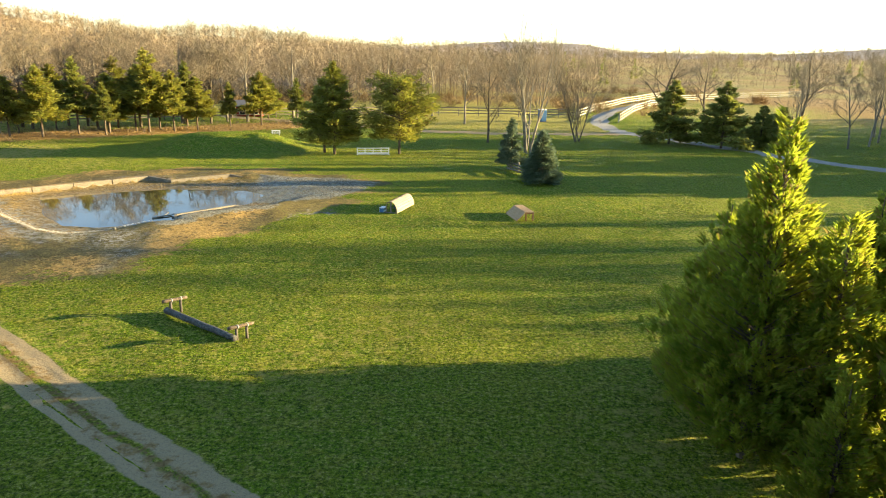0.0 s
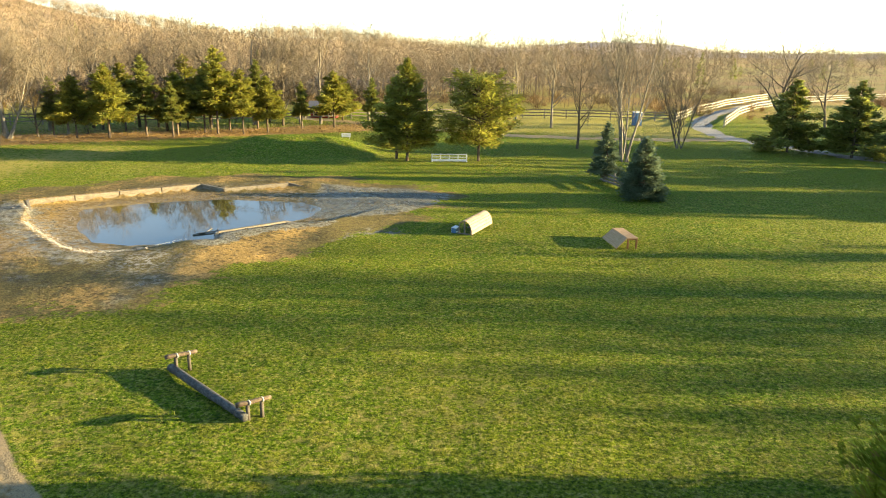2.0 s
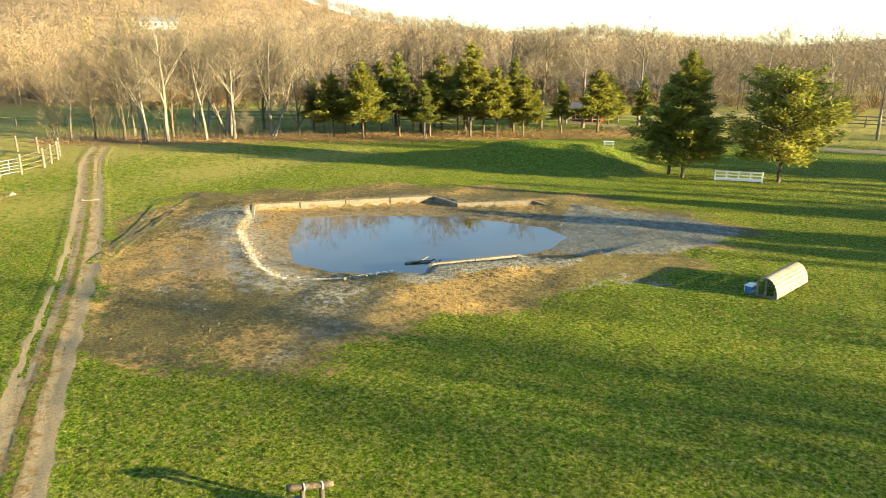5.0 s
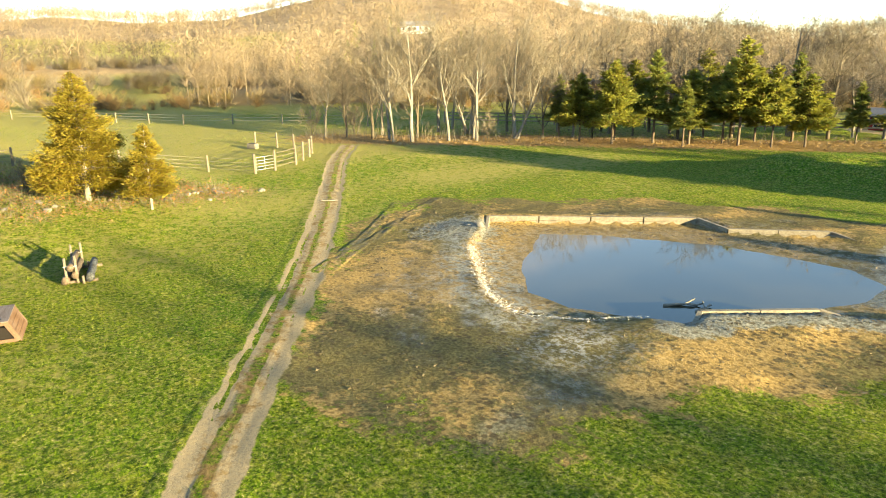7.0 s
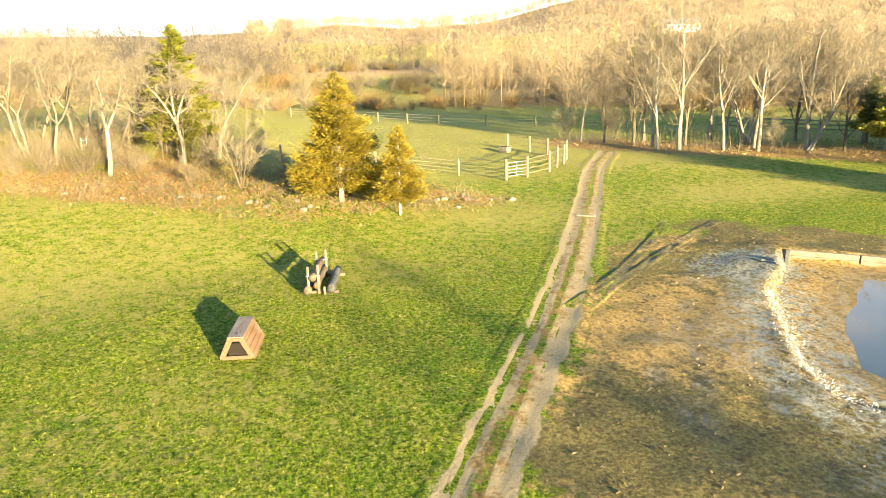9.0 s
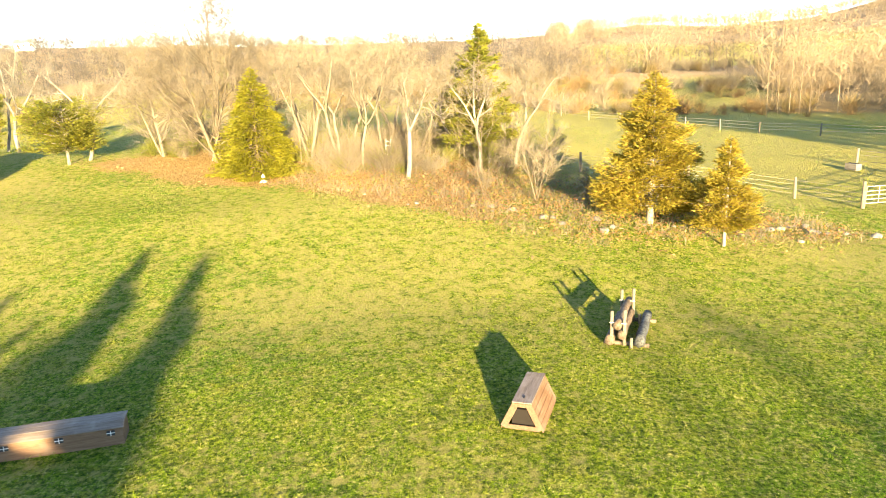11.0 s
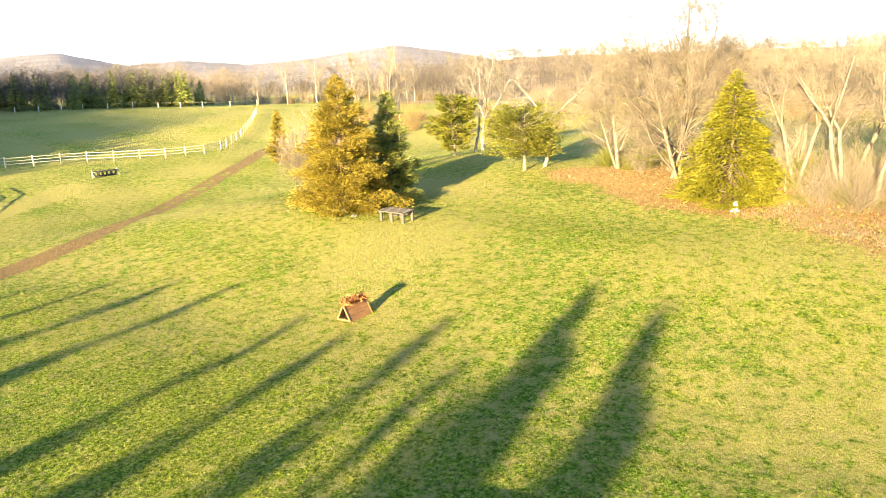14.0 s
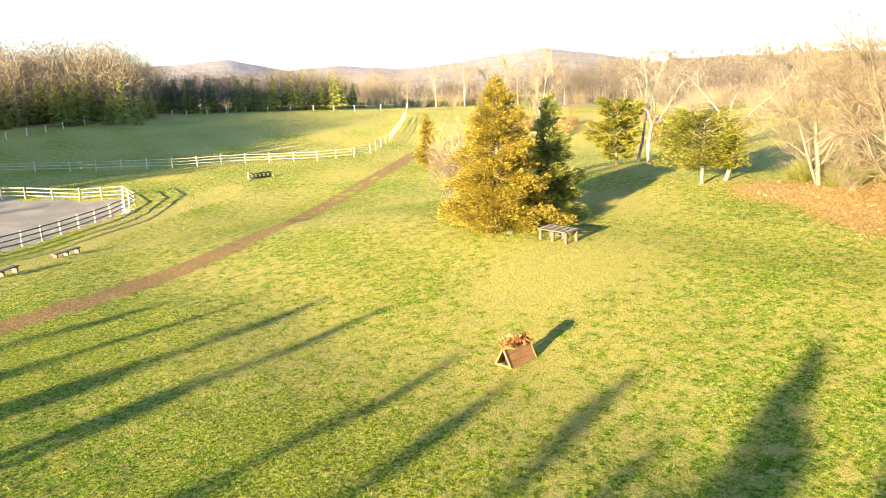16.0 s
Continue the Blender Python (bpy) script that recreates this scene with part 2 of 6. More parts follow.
LEAF_PALE = leaf_material("pale_orange_fallen_leaves", (0.20, 0.115, 0.045), (0.36, 0.235, 0.11), thin=0.1, patch=0.7)
WEED = leaf_material("yellow_green_weeds", (0.10, 0.135, 0.02), (0.26, 0.26, 0.045), (0.28, 0.18, 0.08))
SCRUB = leaf_material("rust_and_olive_scrub", (0.115, 0.100, 0.036), (0.235, 0.135, 0.058), thin=0.15, patch=0.12)
CLOD = leaf_material("mud_clod", (0.075, 0.055, 0.028), (0.170, 0.130, 0.072), thin=0.02)


def blade_material():
    k = Mat("grass_blades")
    c, clump, blade = grass_colour(k)
    isl = k.t.nodes.new("ShaderNodeNewGeometry").outputs["Random Per Island"]
    c = k.mix(k.span(isl, 0.0, 0.45, 0.6, 0.0), c, (0.055, 0.120, 0.006))
    c = k.mix(k.span(isl, 0.76, 0.95, 0.0, 0.55), c, (0.34, 0.31, 0.100))
    return k.done(c, 0.65, thin=0.35, spec=0.08)


GRASS = blade_material()


# ---- the lie of the land ----
def step(a, b, x):
    t = np.clip((x - a) / (b - a), 0, 1)
    return t * t * (3 - 2 * t)


def away(x, y, poly):
    """Signed distance to a closed outline, negative inside."""
    x, y = np.asarray(x, float), np.asarray(y, float)
    best, inside = np.full(x.shape, 1e9), np.zeros(x.shape, bool)
    for (ax, ay), (bx, by) in zip(poly, poly[1:] + poly[:1]):
        ex, ey = bx - ax, by - ay
        t = np.clip(((x - ax) * ex + (y - ay) * ey) / (ex * ex + ey * ey), 0, 1)
        best = np.minimum(best, np.hypot(x - ax - t * ex, y - ay - t * ey))
        inside ^= ((ay > y) != (by > y)) & (x < ex * (y - ay) / (ey if ey else 1e-9) + ax)
    return np.where(inside, -best, best)


def off_line(x, y, pts):
    """Distance to an open line."""
    x, y = np.asarray(x, float), np.asarray(y, float)
    best = np.full(x.shape, 1e9)
    for (ax, ay), (bx, by) in zip(pts, pts[1:]):
        ex, ey = bx - ax, by - ay
        t = np.clip(((x - ax) * ex + (y - ay) * ey) / (ex * ex + ey * ey), 0, 1)
        best = np.minimum(best, np.hypot(x - ax - t * ex, y - ay - t * ey))
    return best


def waves(x, y, size, seed, n=7):
    r = np.random.default_rng(seed)
    total = 0
    for _ in range(n):
        a, f, p = r.uniform(0, 6.28), 6.28 / size * r.uniform(0.6, 1.7), r.uniform(0, 6.28)
        total = total + np.sin((np.cos(a) * x + np.sin(a) * y) * f + p)
    return total / n ** 0.5


WATER_Z = -0.12
SHORE = [(-26.3, 45.2), (-24.6, 42.2), (-23.2, 40.2), (-21.2, 38.3), (-19.2, 38.1), (-17.1, 38.9), (-15.9, 39.3), (-15.6, 40.2), (-13.6, 43.0), (-12.4, 45.6),
         (-12.4, 47.8), (-14.0, 49.2), (-16.6, 49.2), (-19.3, 49.0), (-21.9, 47.9), (-24.7, 46.5)]
PAN = [(-29.4, 44.8), (-21.7, 51.4), (-19.9, 50.9), (-16.2, 53.0), (-14.6, 53.0), (-10.5, 53.5), (-8.6, 49.0), (-10.9, 43.4), (-11.4, 43.1), (-12.85, 42.5), (-15.4, 39.75), (-15.1, 38.6),
       (-16.5, 38.4), (-17.9, 37.2), (-19.8, 36.1), (-22.0, 37.0), (-24.3, 38.9), (-26.6, 40.8), (-28.4, 43.6)]
FAR_WALL = [(-28.4, 43.6), (-29.4, 44.8), (-21.7, 51.4), (-19.9, 50.9), (-16.2, 53.0), (-14.4, 53.0)]
NEAR_WALL = [(-15.1, 38.6), (-15.4, 39.75), (-12.85, 42.5), (-11.4, 43.05)]
KERB = [(-26.6, 40.8), (-24.3, 38.9), (-22.0, 36.9), (-19.9, 36.0), (-18.0, 37.1), (-16.5, 38.3)]
MUD = [(-35.3, 46.1), (-32.5, 39.2), (-27.0, 33.0), (-24.0, 30.6), (-21.0, 28.6), (-18.6, 28.3), (-15.5, 29.6), (-13.8, 32.1), (-12.2, 36.0), (-9.9, 38.5),
       (-9.0, 41.6), (-7.0, 44.5), (-5.5, 48.3), (-5.0, 52.7), (-7.5, 55.2), (-12.0, 57.0), (-18.1, 57.8), (-23.6, 56.3), (-29.0, 52.1), (-32.4, 49.0)]
SILT = [(-12.8, 46.0), (-10.5, 44.6), (-7.6, 47.0), (-5.4, 50.6), (-5.2, 53.0), (-9.0, 54.5), (-14.0, 53.5)]
TRACK = [(40.0, -22.0), (20.0, -8.0), (6.0, 4.2), (-5.1, 14.0), (-9.2, 17.0), (-14.5, 21.6), (-18.0, 24.4), (-22.2, 28.0), (-27.8, 32.9), (-35.6, 39.1), (-42.6, 44.4),
         (-51.5, 51.0), (-58.0, 57.0)]
PATH = [(14.0, -12.0), (-12.0, -12.6), (-29.7, -14.8), (-34.5, -16.8), (-37.7, -18.2), (-41.7, -20.0), (-46.6, -23.6), (-57.8, -34.9), (-68.0, -41.6), (-77.9, -47.7), (-95.0, -60.0)]
ROAD = [(60.0, 44.0), (47.0, 56.5), (40.3, 64.0), (36.0, 69.5), (32.8, 75.0), (29.3, 80.1), (26.0, 85.0), (23.0, 89.0), (21.6, 95.0), (21.8, 102.1), (23.9, 111.9), (28.5, 123.2), (36.9, 139.1), (52.0, 158.0)]
LANE = [(22.8, 89.5), (15.0, 87.2), (7.0, 86.6), (-1.5, 87.3), (-14.0, 92.0), (-30.0, 99.0)]
ARENA = [(-30.0, -34.0), (-39.9, -41.7), (-45.2, -46.5), (-48.6, -50.4), (-49.0, -54.1), (-45.9, -55.5), (-40.0, -62.0), (-25.0, -76.0), (-8.0, -56.0)]
LITTER = [(-66.0, -4.0), (-58.5, 6.0), (-56.5, 12.5), (-51.0, 19.0), (-45.0, 23.3), (-43.0, 27.0), (-42.2, 33.3), (-43.2, 39.0), (-47.0, 40.0), (-54.0, 33.0), (-63.0, 28.0), (-68.0, 16.0), (-76.0, 4.0)]
MOUND = (-21.5, 70.0)
HILLS = [(-180, 8, 9, 40), (-120, 3, 6, 30), (-60, 2, 6, 40), (-31, 1, 4, 23), (-24, 1, 3, 8), (-14, 0.5, 2, 5), (-12.2, 0.3, 1.5, 15), (-10.5, 0, 1, 21), (-6, 0, 1, 23), (-2.5, 0, 0.5, 18), (1, 0, 0, 9), (4, 0, 1, 6),
         (6.6, 0, 4, 6), (10, 0, 8.4, 10), (13, 0, 11.5, 12), (16.6, 0.5, 12.4, 13), (19.5, 0.8, 11.2, 12), (21.7, 1, 9.8, 12), (24.4, 1.5, 12.6, 16), (26.7, 2, 15.3, 20), (28.5, 2, 18.4, 23), (31.2, 3, 23, 27),
         (34.7, 3, 28, 32), (38, 3.5, 36, 40), (45, 4, 47, 50), (52, 4.5, 44, 48), (60, 5, 30, 34), (62.5, 5, 26, 30), (66, 5, 24.5, 30), (70.5, 5, 26, 30), (73, 5, 27, 32), (77, 5, 25, 30)]
HILLS_WEST = [(82, 5, 23, 30), (87, 5, 22.5, 30), (95, 5, 23, 32), (110, 5, 25, 40), (118, 5, 26, 56), (123, 5, 13, 85), (127, 5.5, 6, 101), (133, 5.5, 6, 81), (138, 5.5, 6, 69), (143, 6, 7, 80), (146.6, 6, 7, 72), (151, 6, 7, 97),
              (156, 7, 8, 87), (166, 8, 9, 70), (180, 8, 9, 40)]
TABLE = np.array(HILLS + HILLS_WEST, float)


def land(x, y):
    """Height of the ground."""
    x, y = np.asarray(x, float), np.asarray(y, float)
    z = 1.25 * step(-36, -53, x) * step(-34, -14, y) + 1.0 * step(-53, -72, x) * step(-40, -14, y) * step(60, 35, y)
    z = z * (1 - 0.85 * step(30, 42, y))
    d = np.hypot(x + 24, y - 15)
    s = step(-10, -40, y)
    z = z + s * (-1.0 * step(36, 52, d) + 1.0 * step(62, 80, d) + 0.8 * step(75, 95, d) + 3.0 * step(92, 140, d) + 2.5 * step(135, 200, d))
    u, v = 0.955 * (x - MOUND[0]) + 0.296 * (y - MOUND[1]), -0.296 * (x - MOUND[0]) + 0.955 * (y - MOUND[1])
    z = z + 1.45 * np.exp(-((u / 6.3) ** 4)) * np.exp(-((v / 3.6) ** 2))
    # far hills by bearing and distance
    r = np.hypot(x + 12, y - 12)
    yaw = np.degrees(np.arctan2(-(x + 12), y - 12))
    a, b, c = (np.interp(yaw, TABLE[:, 0], TABLE[:, i]) for i in (1, 2, 3))
    z = z * (1 - step(120, 200, r)) + a * step(120, 200, r) + (b - a) * step(200, 480, r) + (c - b) * step(600, 1600, r) - 0.6 * c * step(1650, 2600, r)
    z = z + waves(x, y, 60, 3) * 0.8 * step(150, 400, r) + waves(x, y, 11, 5) * 0.035 + waves(x, y, 2.3, 6) * 0.010 * step(150, 60, r)
    # the water jump: pan, banks behind its walls, rough mud
    pond = np.hypot(x + 19, y - 44) < 30
    if np.any(pond):
        ds, dp = away(x, y, SHORE), away(x, y, PAN)
        dw = np.minimum(off_line(x, y, FAR_WALL), off_line(x, y, NEAR_WALL))
        bank = 0.32 * np.exp(-((dw / 2.6) ** 2)) * step(-0.05, 0.12, dp)
        rim = 0.05 * np.exp(-((off_line(x, y, KERB) / 2.5) ** 2)) * step(-0.1, 0.3, dp)
        floor = np.clip(WATER_Z + 0.045 * ds, -0.45, 0.05)
        inner = step(0.1, -0.1, dp)
        md = step(0.6, -0.6, away(x, y, MUD))
        lumps = md * (waves(x, y, 1.7, 8, 13) * 0.012 + waves(x, y, 3.6, 9, 13) * 0.02)
        z = np.where(pond, (z + bank + rim + lumps) * (1 - inner) + (floor + 0.12 * lumps) * inner, z)
    return z


def lay(x, y, z=0.0):
    return Vector((x, y, float(land(x, y)) + z))


def zones(x, y):
    """What covers the ground: mud, gravel, earth, leaves; straw, wet, sand."""
    r = np.hypot(x + 12, y - 12)
    dm = away(x, y, MUD)
    mud = step(3.0, -2.4, dm + 1.0 * waves(x, y, 5, 91))
    gravel = np.maximum(step(1.5, 1.0, off_line(x, y, ROAD)), step(1.5, 1.0, off_line(x, y, LANE)))
    gravel = np.maximum(gravel, 0.50 * step(0.40, 0.12, off_line(x, y, KERB)))
    earth = 0.3 * step(2.5, 1.0, off_line(x, y, PATH))
    leaves = (0.85 - 0.45 * step(20, 27, y)) * step(2.5, -2.5, away(x, y, LITTER) + waves(x, y, 7, 21))
    row = [(-64.0, 58.0), (-55.0, 64.0), (-46.0, 72.0), (-30.0, 83.0), (-18.0, 92.0)]
    leaves = np.maximum(leaves, 0.8 * step(5.5, 2.0, off_line(x, y, row)))
    leaves = np.maximum(leaves, 0.75 * step(4, 1, np.abs(np.hypot(x - 8, y - 12) - 0)) )
    yaw = np.degrees(np.arctan2(-(x + 12), y - 12))
    wood = step(105, 125, r) * step(2, 6, yaw) * step(66, 60, yaw) + step(160, 190, r) * step(60, 66, yaw) * step(128, 122, yaw) + step(146, 158, r) * step(150, 156, yaw) + step(700, 1000, r)
    wood = wood * (1 - step(56, 58, yaw) * step(78, 76, yaw) * step(215, 230, r) * step(330, 315, r)) + 0.55 * step(98, 125, r) * step(6, 2, yaw) * step(-58, -48, yaw)
    leaves = np.maximum(leaves, 0.9 * np.clip(wood + 0.25 * waves(x, y, 45, 33) * step(100, 160, r), 0, 1))
    straw = 0.33 + 0.07 * waves(x, y, 16, 41) + 0.17 * step(-22, -42, x) - 0.07 * step(18, 32, y) * step(-36, -28, x) + 0.3 * step(85, 130, r) * (1 - 0.75 * step(-40, -70, y))
    straw = straw + 0.6 * step(55, 58, yaw) * step(79, 76, yaw) * step(150, 170, r)
    straw = straw + 0.5 * step(-50, -54, x) * step(14, 22, y) * step(66, 58, y)
    straw = straw + 0.25 * np.exp(-(((x + 45) / 4.0) ** 2 + ((y + 2) / 2.5) ** 2)) + 0.6 * step(1.7, 0.4, off_line(x, y, [(-29.5, -24.5), (-35.0, -30.2), (-44.5, -42.0), (-58, -50)]))
    straw = straw + 0.4 * step(86, 91, y) * step(-24, -14, x) * step(24, 18, x)
    far_side = step(44.0, 48.5, y) * step(-30, -24, x)
    wet = np.maximum((0.8 + 0.4 * far_side) * step(1.6 + 3.5 * far_side, 0.1, away(x, y, SHORE)), step(0.6, -0.8, away(x, y, SILT)) * 0.9)
    wet = np.maximum(wet, 0.9 * np.exp(-(((x + 15.4) / 0.9) ** 2 + ((y - 32.8) / 1.3) ** 2)))
    wet = np.maximum(wet, 0.7 * np.exp(-(((x + 24.5) / 1.6) ** 2 + ((y - 36.3) / 2.2) ** 2)))
    wet = np.maximum(wet, 1.0 * np.exp(-(((x + 15.3) / 0.55) ** 2 + ((y - 32.7) / 0.75) ** 2) ** 2))
    wet = np.maximum(wet, 0.8 * np.exp(-(((x + 22.7) / 0.8) ** 2 + ((y - 36.0) / 1.1) ** 2)))
    # four darker, glossier streaks along these lines, carried by the wet mask
    for line in ([(-28.2, 41.6), (-25.8, 38.1), (-22.1, 35.6), (-20.4, 34.4)], [(-28.8, 39.6), (-26.2, 36.6), (-22.8, 34.2), (-20.9, 32.7)], [(-24.6, 38.0), (-22.0, 36.2), (-20.6, 35.4)], [(-27.0, 36.2), (-23.0, 33.0), (-19.3, 31.8)]):
        wet = np.maximum(wet, 0.75 * np.exp(-((off_line(x, y, line) / 0.34) ** 2)) * (0.7 + 0.4 * waves(x, y, 2.2, 95)))
    sand = step(0.3, -0.3, away(x, y, ARENA))
    edge = off_line(x, y, KERB[:4])
    grey = np.maximum(0.5 * np.exp(-(((edge - 0.8) / 1.4) ** 2)), 0.85 * np.exp(-(((x + 29.0) / 2.6) ** 2 + ((y - 42.3) / 2.8) ** 2)))
    grey = np.maximum(grey, 0.8 * step(1.8, 0.6, off_line(x, y, NEAR_WALL)))
    grey = np.maximum(grey, 0.75 * step(-11.5, -7.5, x) * step(46, 40, y)) + 0.25 * np.exp(-(((dm + 1.1) / 0.7) ** 2)) * step(34, 31, y)
    grey = np.maximum(grey, step(0.8, -0.6, away(x, y, SILT)))
    # first term: painted glints by the puddle; second: pale specks along the kerb
    fleck = np.maximum(0.9 * np.exp(-(((x + 16.9) / 1.5) ** 2 + ((y - 35.3) / 1.6) ** 2)), 0.45 * np.exp(-(((edge - 0.5) / 0.9) ** 2)))
    orange = np.maximum(1.0 * np.exp(-(((x + 25.6) / 4.4) ** 2 + ((y - 35.8) / 4.6) ** 2)), 0.9 * np.exp(-(((x + 12.6) / 3.6) ** 2 + ((y - 36.8) / 2.4) ** 2)))
    orange = np.maximum(orange, 0.34 + 0.2 * waves(x, y, 6, 93))
    orange = np.maximum(orange, 0.9 * step(1.2, -0.2, away(x, y, PAN)) * step(-18, -21, x))
    pale = np.maximum(step(1.7, 1.3, off_line(x, y, ROAD)), 0.85 * step(0.8, 0.5, off_line(x, y, KERB)))
    # zone_b alpha: wooded hill floor, then haze-tinted ground far off
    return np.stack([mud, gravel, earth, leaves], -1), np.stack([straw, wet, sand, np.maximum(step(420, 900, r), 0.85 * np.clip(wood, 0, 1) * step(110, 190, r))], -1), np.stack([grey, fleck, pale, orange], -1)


# ---- mesh helpers ----
def mesh_of(name, verts, faces, mat, smooth=False):
    me = bpy.data.meshes.new(name)
    me.from_pydata(verts.tolist() if isinstance(verts, np.ndarray) else verts, [], faces.tolist() if isinstance(faces, np.ndarray) else faces)
    me.materials.append(mat)
    if smooth:
        me.polygons.foreach_set("use_smooth", [True] * len(me.polygons))
    me.update()
    return me


def add_zones(me, xy):
    for name, vals in zip(("zone", "zone_b", "zone_c"), zones(xy[:, 0], xy[:, 1])):
        at = me.color_attributes.new(name, "FLOAT_COLOR", "POINT")
        at.data.foreach_set("color", np.clip(vals, 0, 1).astype(np.float32).ravel())


def root(name, m, label, category, group="", kind=""):
    ob = new(name)
    ob.empty_display_size = 0.3
    ob.matrix_world = m
    return tagged(ob, label, category, group, kind)


def under(name, me, parent, label="", m=None):
    ob = new(name, me)
    ob.parent = parent
    if m is not None:
        ob.matrix_basis = m
    return tagged(ob, label)


def part(name, bm, material, parent, label="", smooth=False):
    me = bpy.data.meshes.new(name)
    bm.to_mesh(me)
    bm.free()
    me.materials.append(material)
    if smooth:
        me.polygons.foreach_set("use_smooth", [True] * len(me.polygons))
    return under(name, me, parent, label)


# ---- ground sheet ----
CENTRE = (-15.0, 27.0)
rings = list(np.arange(0.0, 44, 0.30))
while rings[-1] < 3400:
    rings.append(rings[-1] + max(0.30, (rings[-1] - 34) * 0.045))
rings = np.array(rings[1:])
SPOKES = 600
ang = np.linspace(0, 2 * math.pi, SPOKES, endpoint=False)
gx = (CENTRE[0] + rings[:, None] * np.cos(ang)[None]).ravel()
gy = (CENTRE[1] + rings[:, None] * np.sin(ang)[None]).ravel()
gx, gy = np.append(gx, CENTRE[0]), np.append(gy, CENTRE[1])
gv = np.stack([gx, gy, land(gx, gy)], -1)
i0 = (np.arange(len(rings) - 1)[:, None] * SPOKES + np.arange(SPOKES)[None]).ravel()
i1 = (np.arange(len(rings) - 1)[:, None] * SPOKES + (np.arange(SPOKES)[None] + 1) % SPOKES).ravel()
quads = np.stack([i0, i0 + SPOKES, i1 + SPOKES, i1], -1).tolist()
hub = len(gv) - 1
quads += [[hub, i, (i + 1) % SPOKES] for i in range(SPOKES)]
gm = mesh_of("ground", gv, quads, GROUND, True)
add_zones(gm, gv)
tagged(new("ground", gm), "mown lawn and pasture with muddy apron, rolling to wooded hills", "ground", kind="structure")

wv = np.array([(a, b, WATER_Z) for a, b in [(-28.2, 44.6), (-21.5, 50.6), (-10.5, 50.5), (-11.0, 43.0), (-12.9, 42.7), (-15.45, 39.8), (-15.6, 38.7), (-17.5, 38.4), (-19.8, 37.0), (-23.8, 39.6)]])
tagged(new("water", mesh_of("water", wv, [list(range(len(wv)))[::-1]], WATER)), "still brown shallow pond water mirroring the sky", "water", kind="structure")


# ---- tracks and paths ----
def smooth_line(pts, gap):
    """A rounded line with a point every gap metres."""
    p = np.array(pts, float)
    for _ in range(3):
        q = np.empty((2 * len(p) - 2, 2))
        q[0::2], q[1::2] = 0.75 * p[:-1] + 0.25 * p[1:], 0.25 * p[:-1] + 0.75 * p[1:]
        p = np.vstack([p[:1], q, p[-1:]])
    d = np.append(0, np.cumsum(np.hypot(*np.diff(p, axis=0).T)))
    s = np.arange(0, d[-1], gap)
    return np.stack([np.interp(s, d, p[:, 0]), np.interp(s, d, p[:, 1])], -1)


def strip(name, pts, half, across, height, cover, label, category, gap=0.30, damp=0.0, worn=0.0):
    """A worn way laid on the ground: height and cover are functions of the distance from its middle."""
    c = smooth_line(pts, gap)
    t = np.gradient(c, axis=0)
    t /= np.hypot(t[:, 0], t[:, 1])[:, None]
    w = np.linspace(-half, half, across)
    x = c[:, 0, None] - t[:, 1, None] * w
    y = c[:, 1, None] + t[:, 0, None] * w
    wob = waves(x, y, 3.0, 51) * 0.05
    edge = step(half, half - 0.45, np.abs(w))[None]
    z = land(x, y) - 0.03 * (1 - edge) + (0.012 + height(w[None] + wob)) * edge
    rg = np.random.default_rng(len(c))
    knots = rg.normal(0, 1, (len(c) // 24 + 2, across))
    at = np.arange(len(c)) / 24
    lo = at.astype(int)
    streak = knots[lo] * (1 - (at - lo))[:, None] + knots[lo + 1] * (at - lo)[:, None] + 0.3 * rg.normal(0, 1, (len(c), across))
    z = z + streak * worn * 0.006 * edge
    v = np.stack([x, y, z], -1).reshape(-1, 3)
    n = np.arange(len(c) - 1)[:, None] * across + np.arange(across - 1)[None]
    n = n.ravel()
    me = mesh_of(name, v, np.stack([n, n + across, n + across + 1, n + 1], -1), GROUND, True)
    a, b, c3 = zones(v[:, 0], v[:, 1])
    b[:, 1] = np.maximum(b[:, 1], damp * np.broadcast_to(edge, x.shape).ravel())
    g, e = cover(w[None] + wob)
    g = np.where(g > 0.12, g - worn * 0.15 * np.abs(streak) + worn * 0.06, g)
    a[:, 1] = np.maximum(a[:, 1], np.broadcast_to(g, x.shape).ravel())
    a[:, 2] = np.maximum(a[:, 2], np.broadcast_to(e, x.shape).ravel())
    for nm, vals in (("zone", a), ("zone_b", b), ("zone_c", c3)):
        at = me.color_attributes.new(nm, "FLOAT_COLOR", "POINT")
        at.data.foreach_set("color", np.clip(vals, 0, 1).astype(np.float32).ravel())
    return tagged(new(name, me), label, category, kind="structure")


def rut(w, gauge, wide):
    return np.exp(-(((np.abs(w) - gauge) / wide) ** 2))


strip("track", TRACK, 1.4, 29, lambda w: 0.010 - 0.020 * rut(w, 0.46, 0.2), lambda w: (0.95 * rut(w, 0.46, 0.31) + 0.26 * np.exp(-((w / 0.95) ** 6)), 0.47 * np.exp(-((w / 0.6) ** 6))),
      "two-rut gravel farm track worn through the lawn", "track", worn=1.0)
strip("path", PATH, 1.35, 15, lambda w: 0.012 - 0.02 * np.exp(-((w / 0.5) ** 2)), lambda w: (0 * w, 0.92 * np.exp(-((w / 1.02) ** 4))),
      "narrow reddish-brown earth path worn in the grass", "path", 0.4)
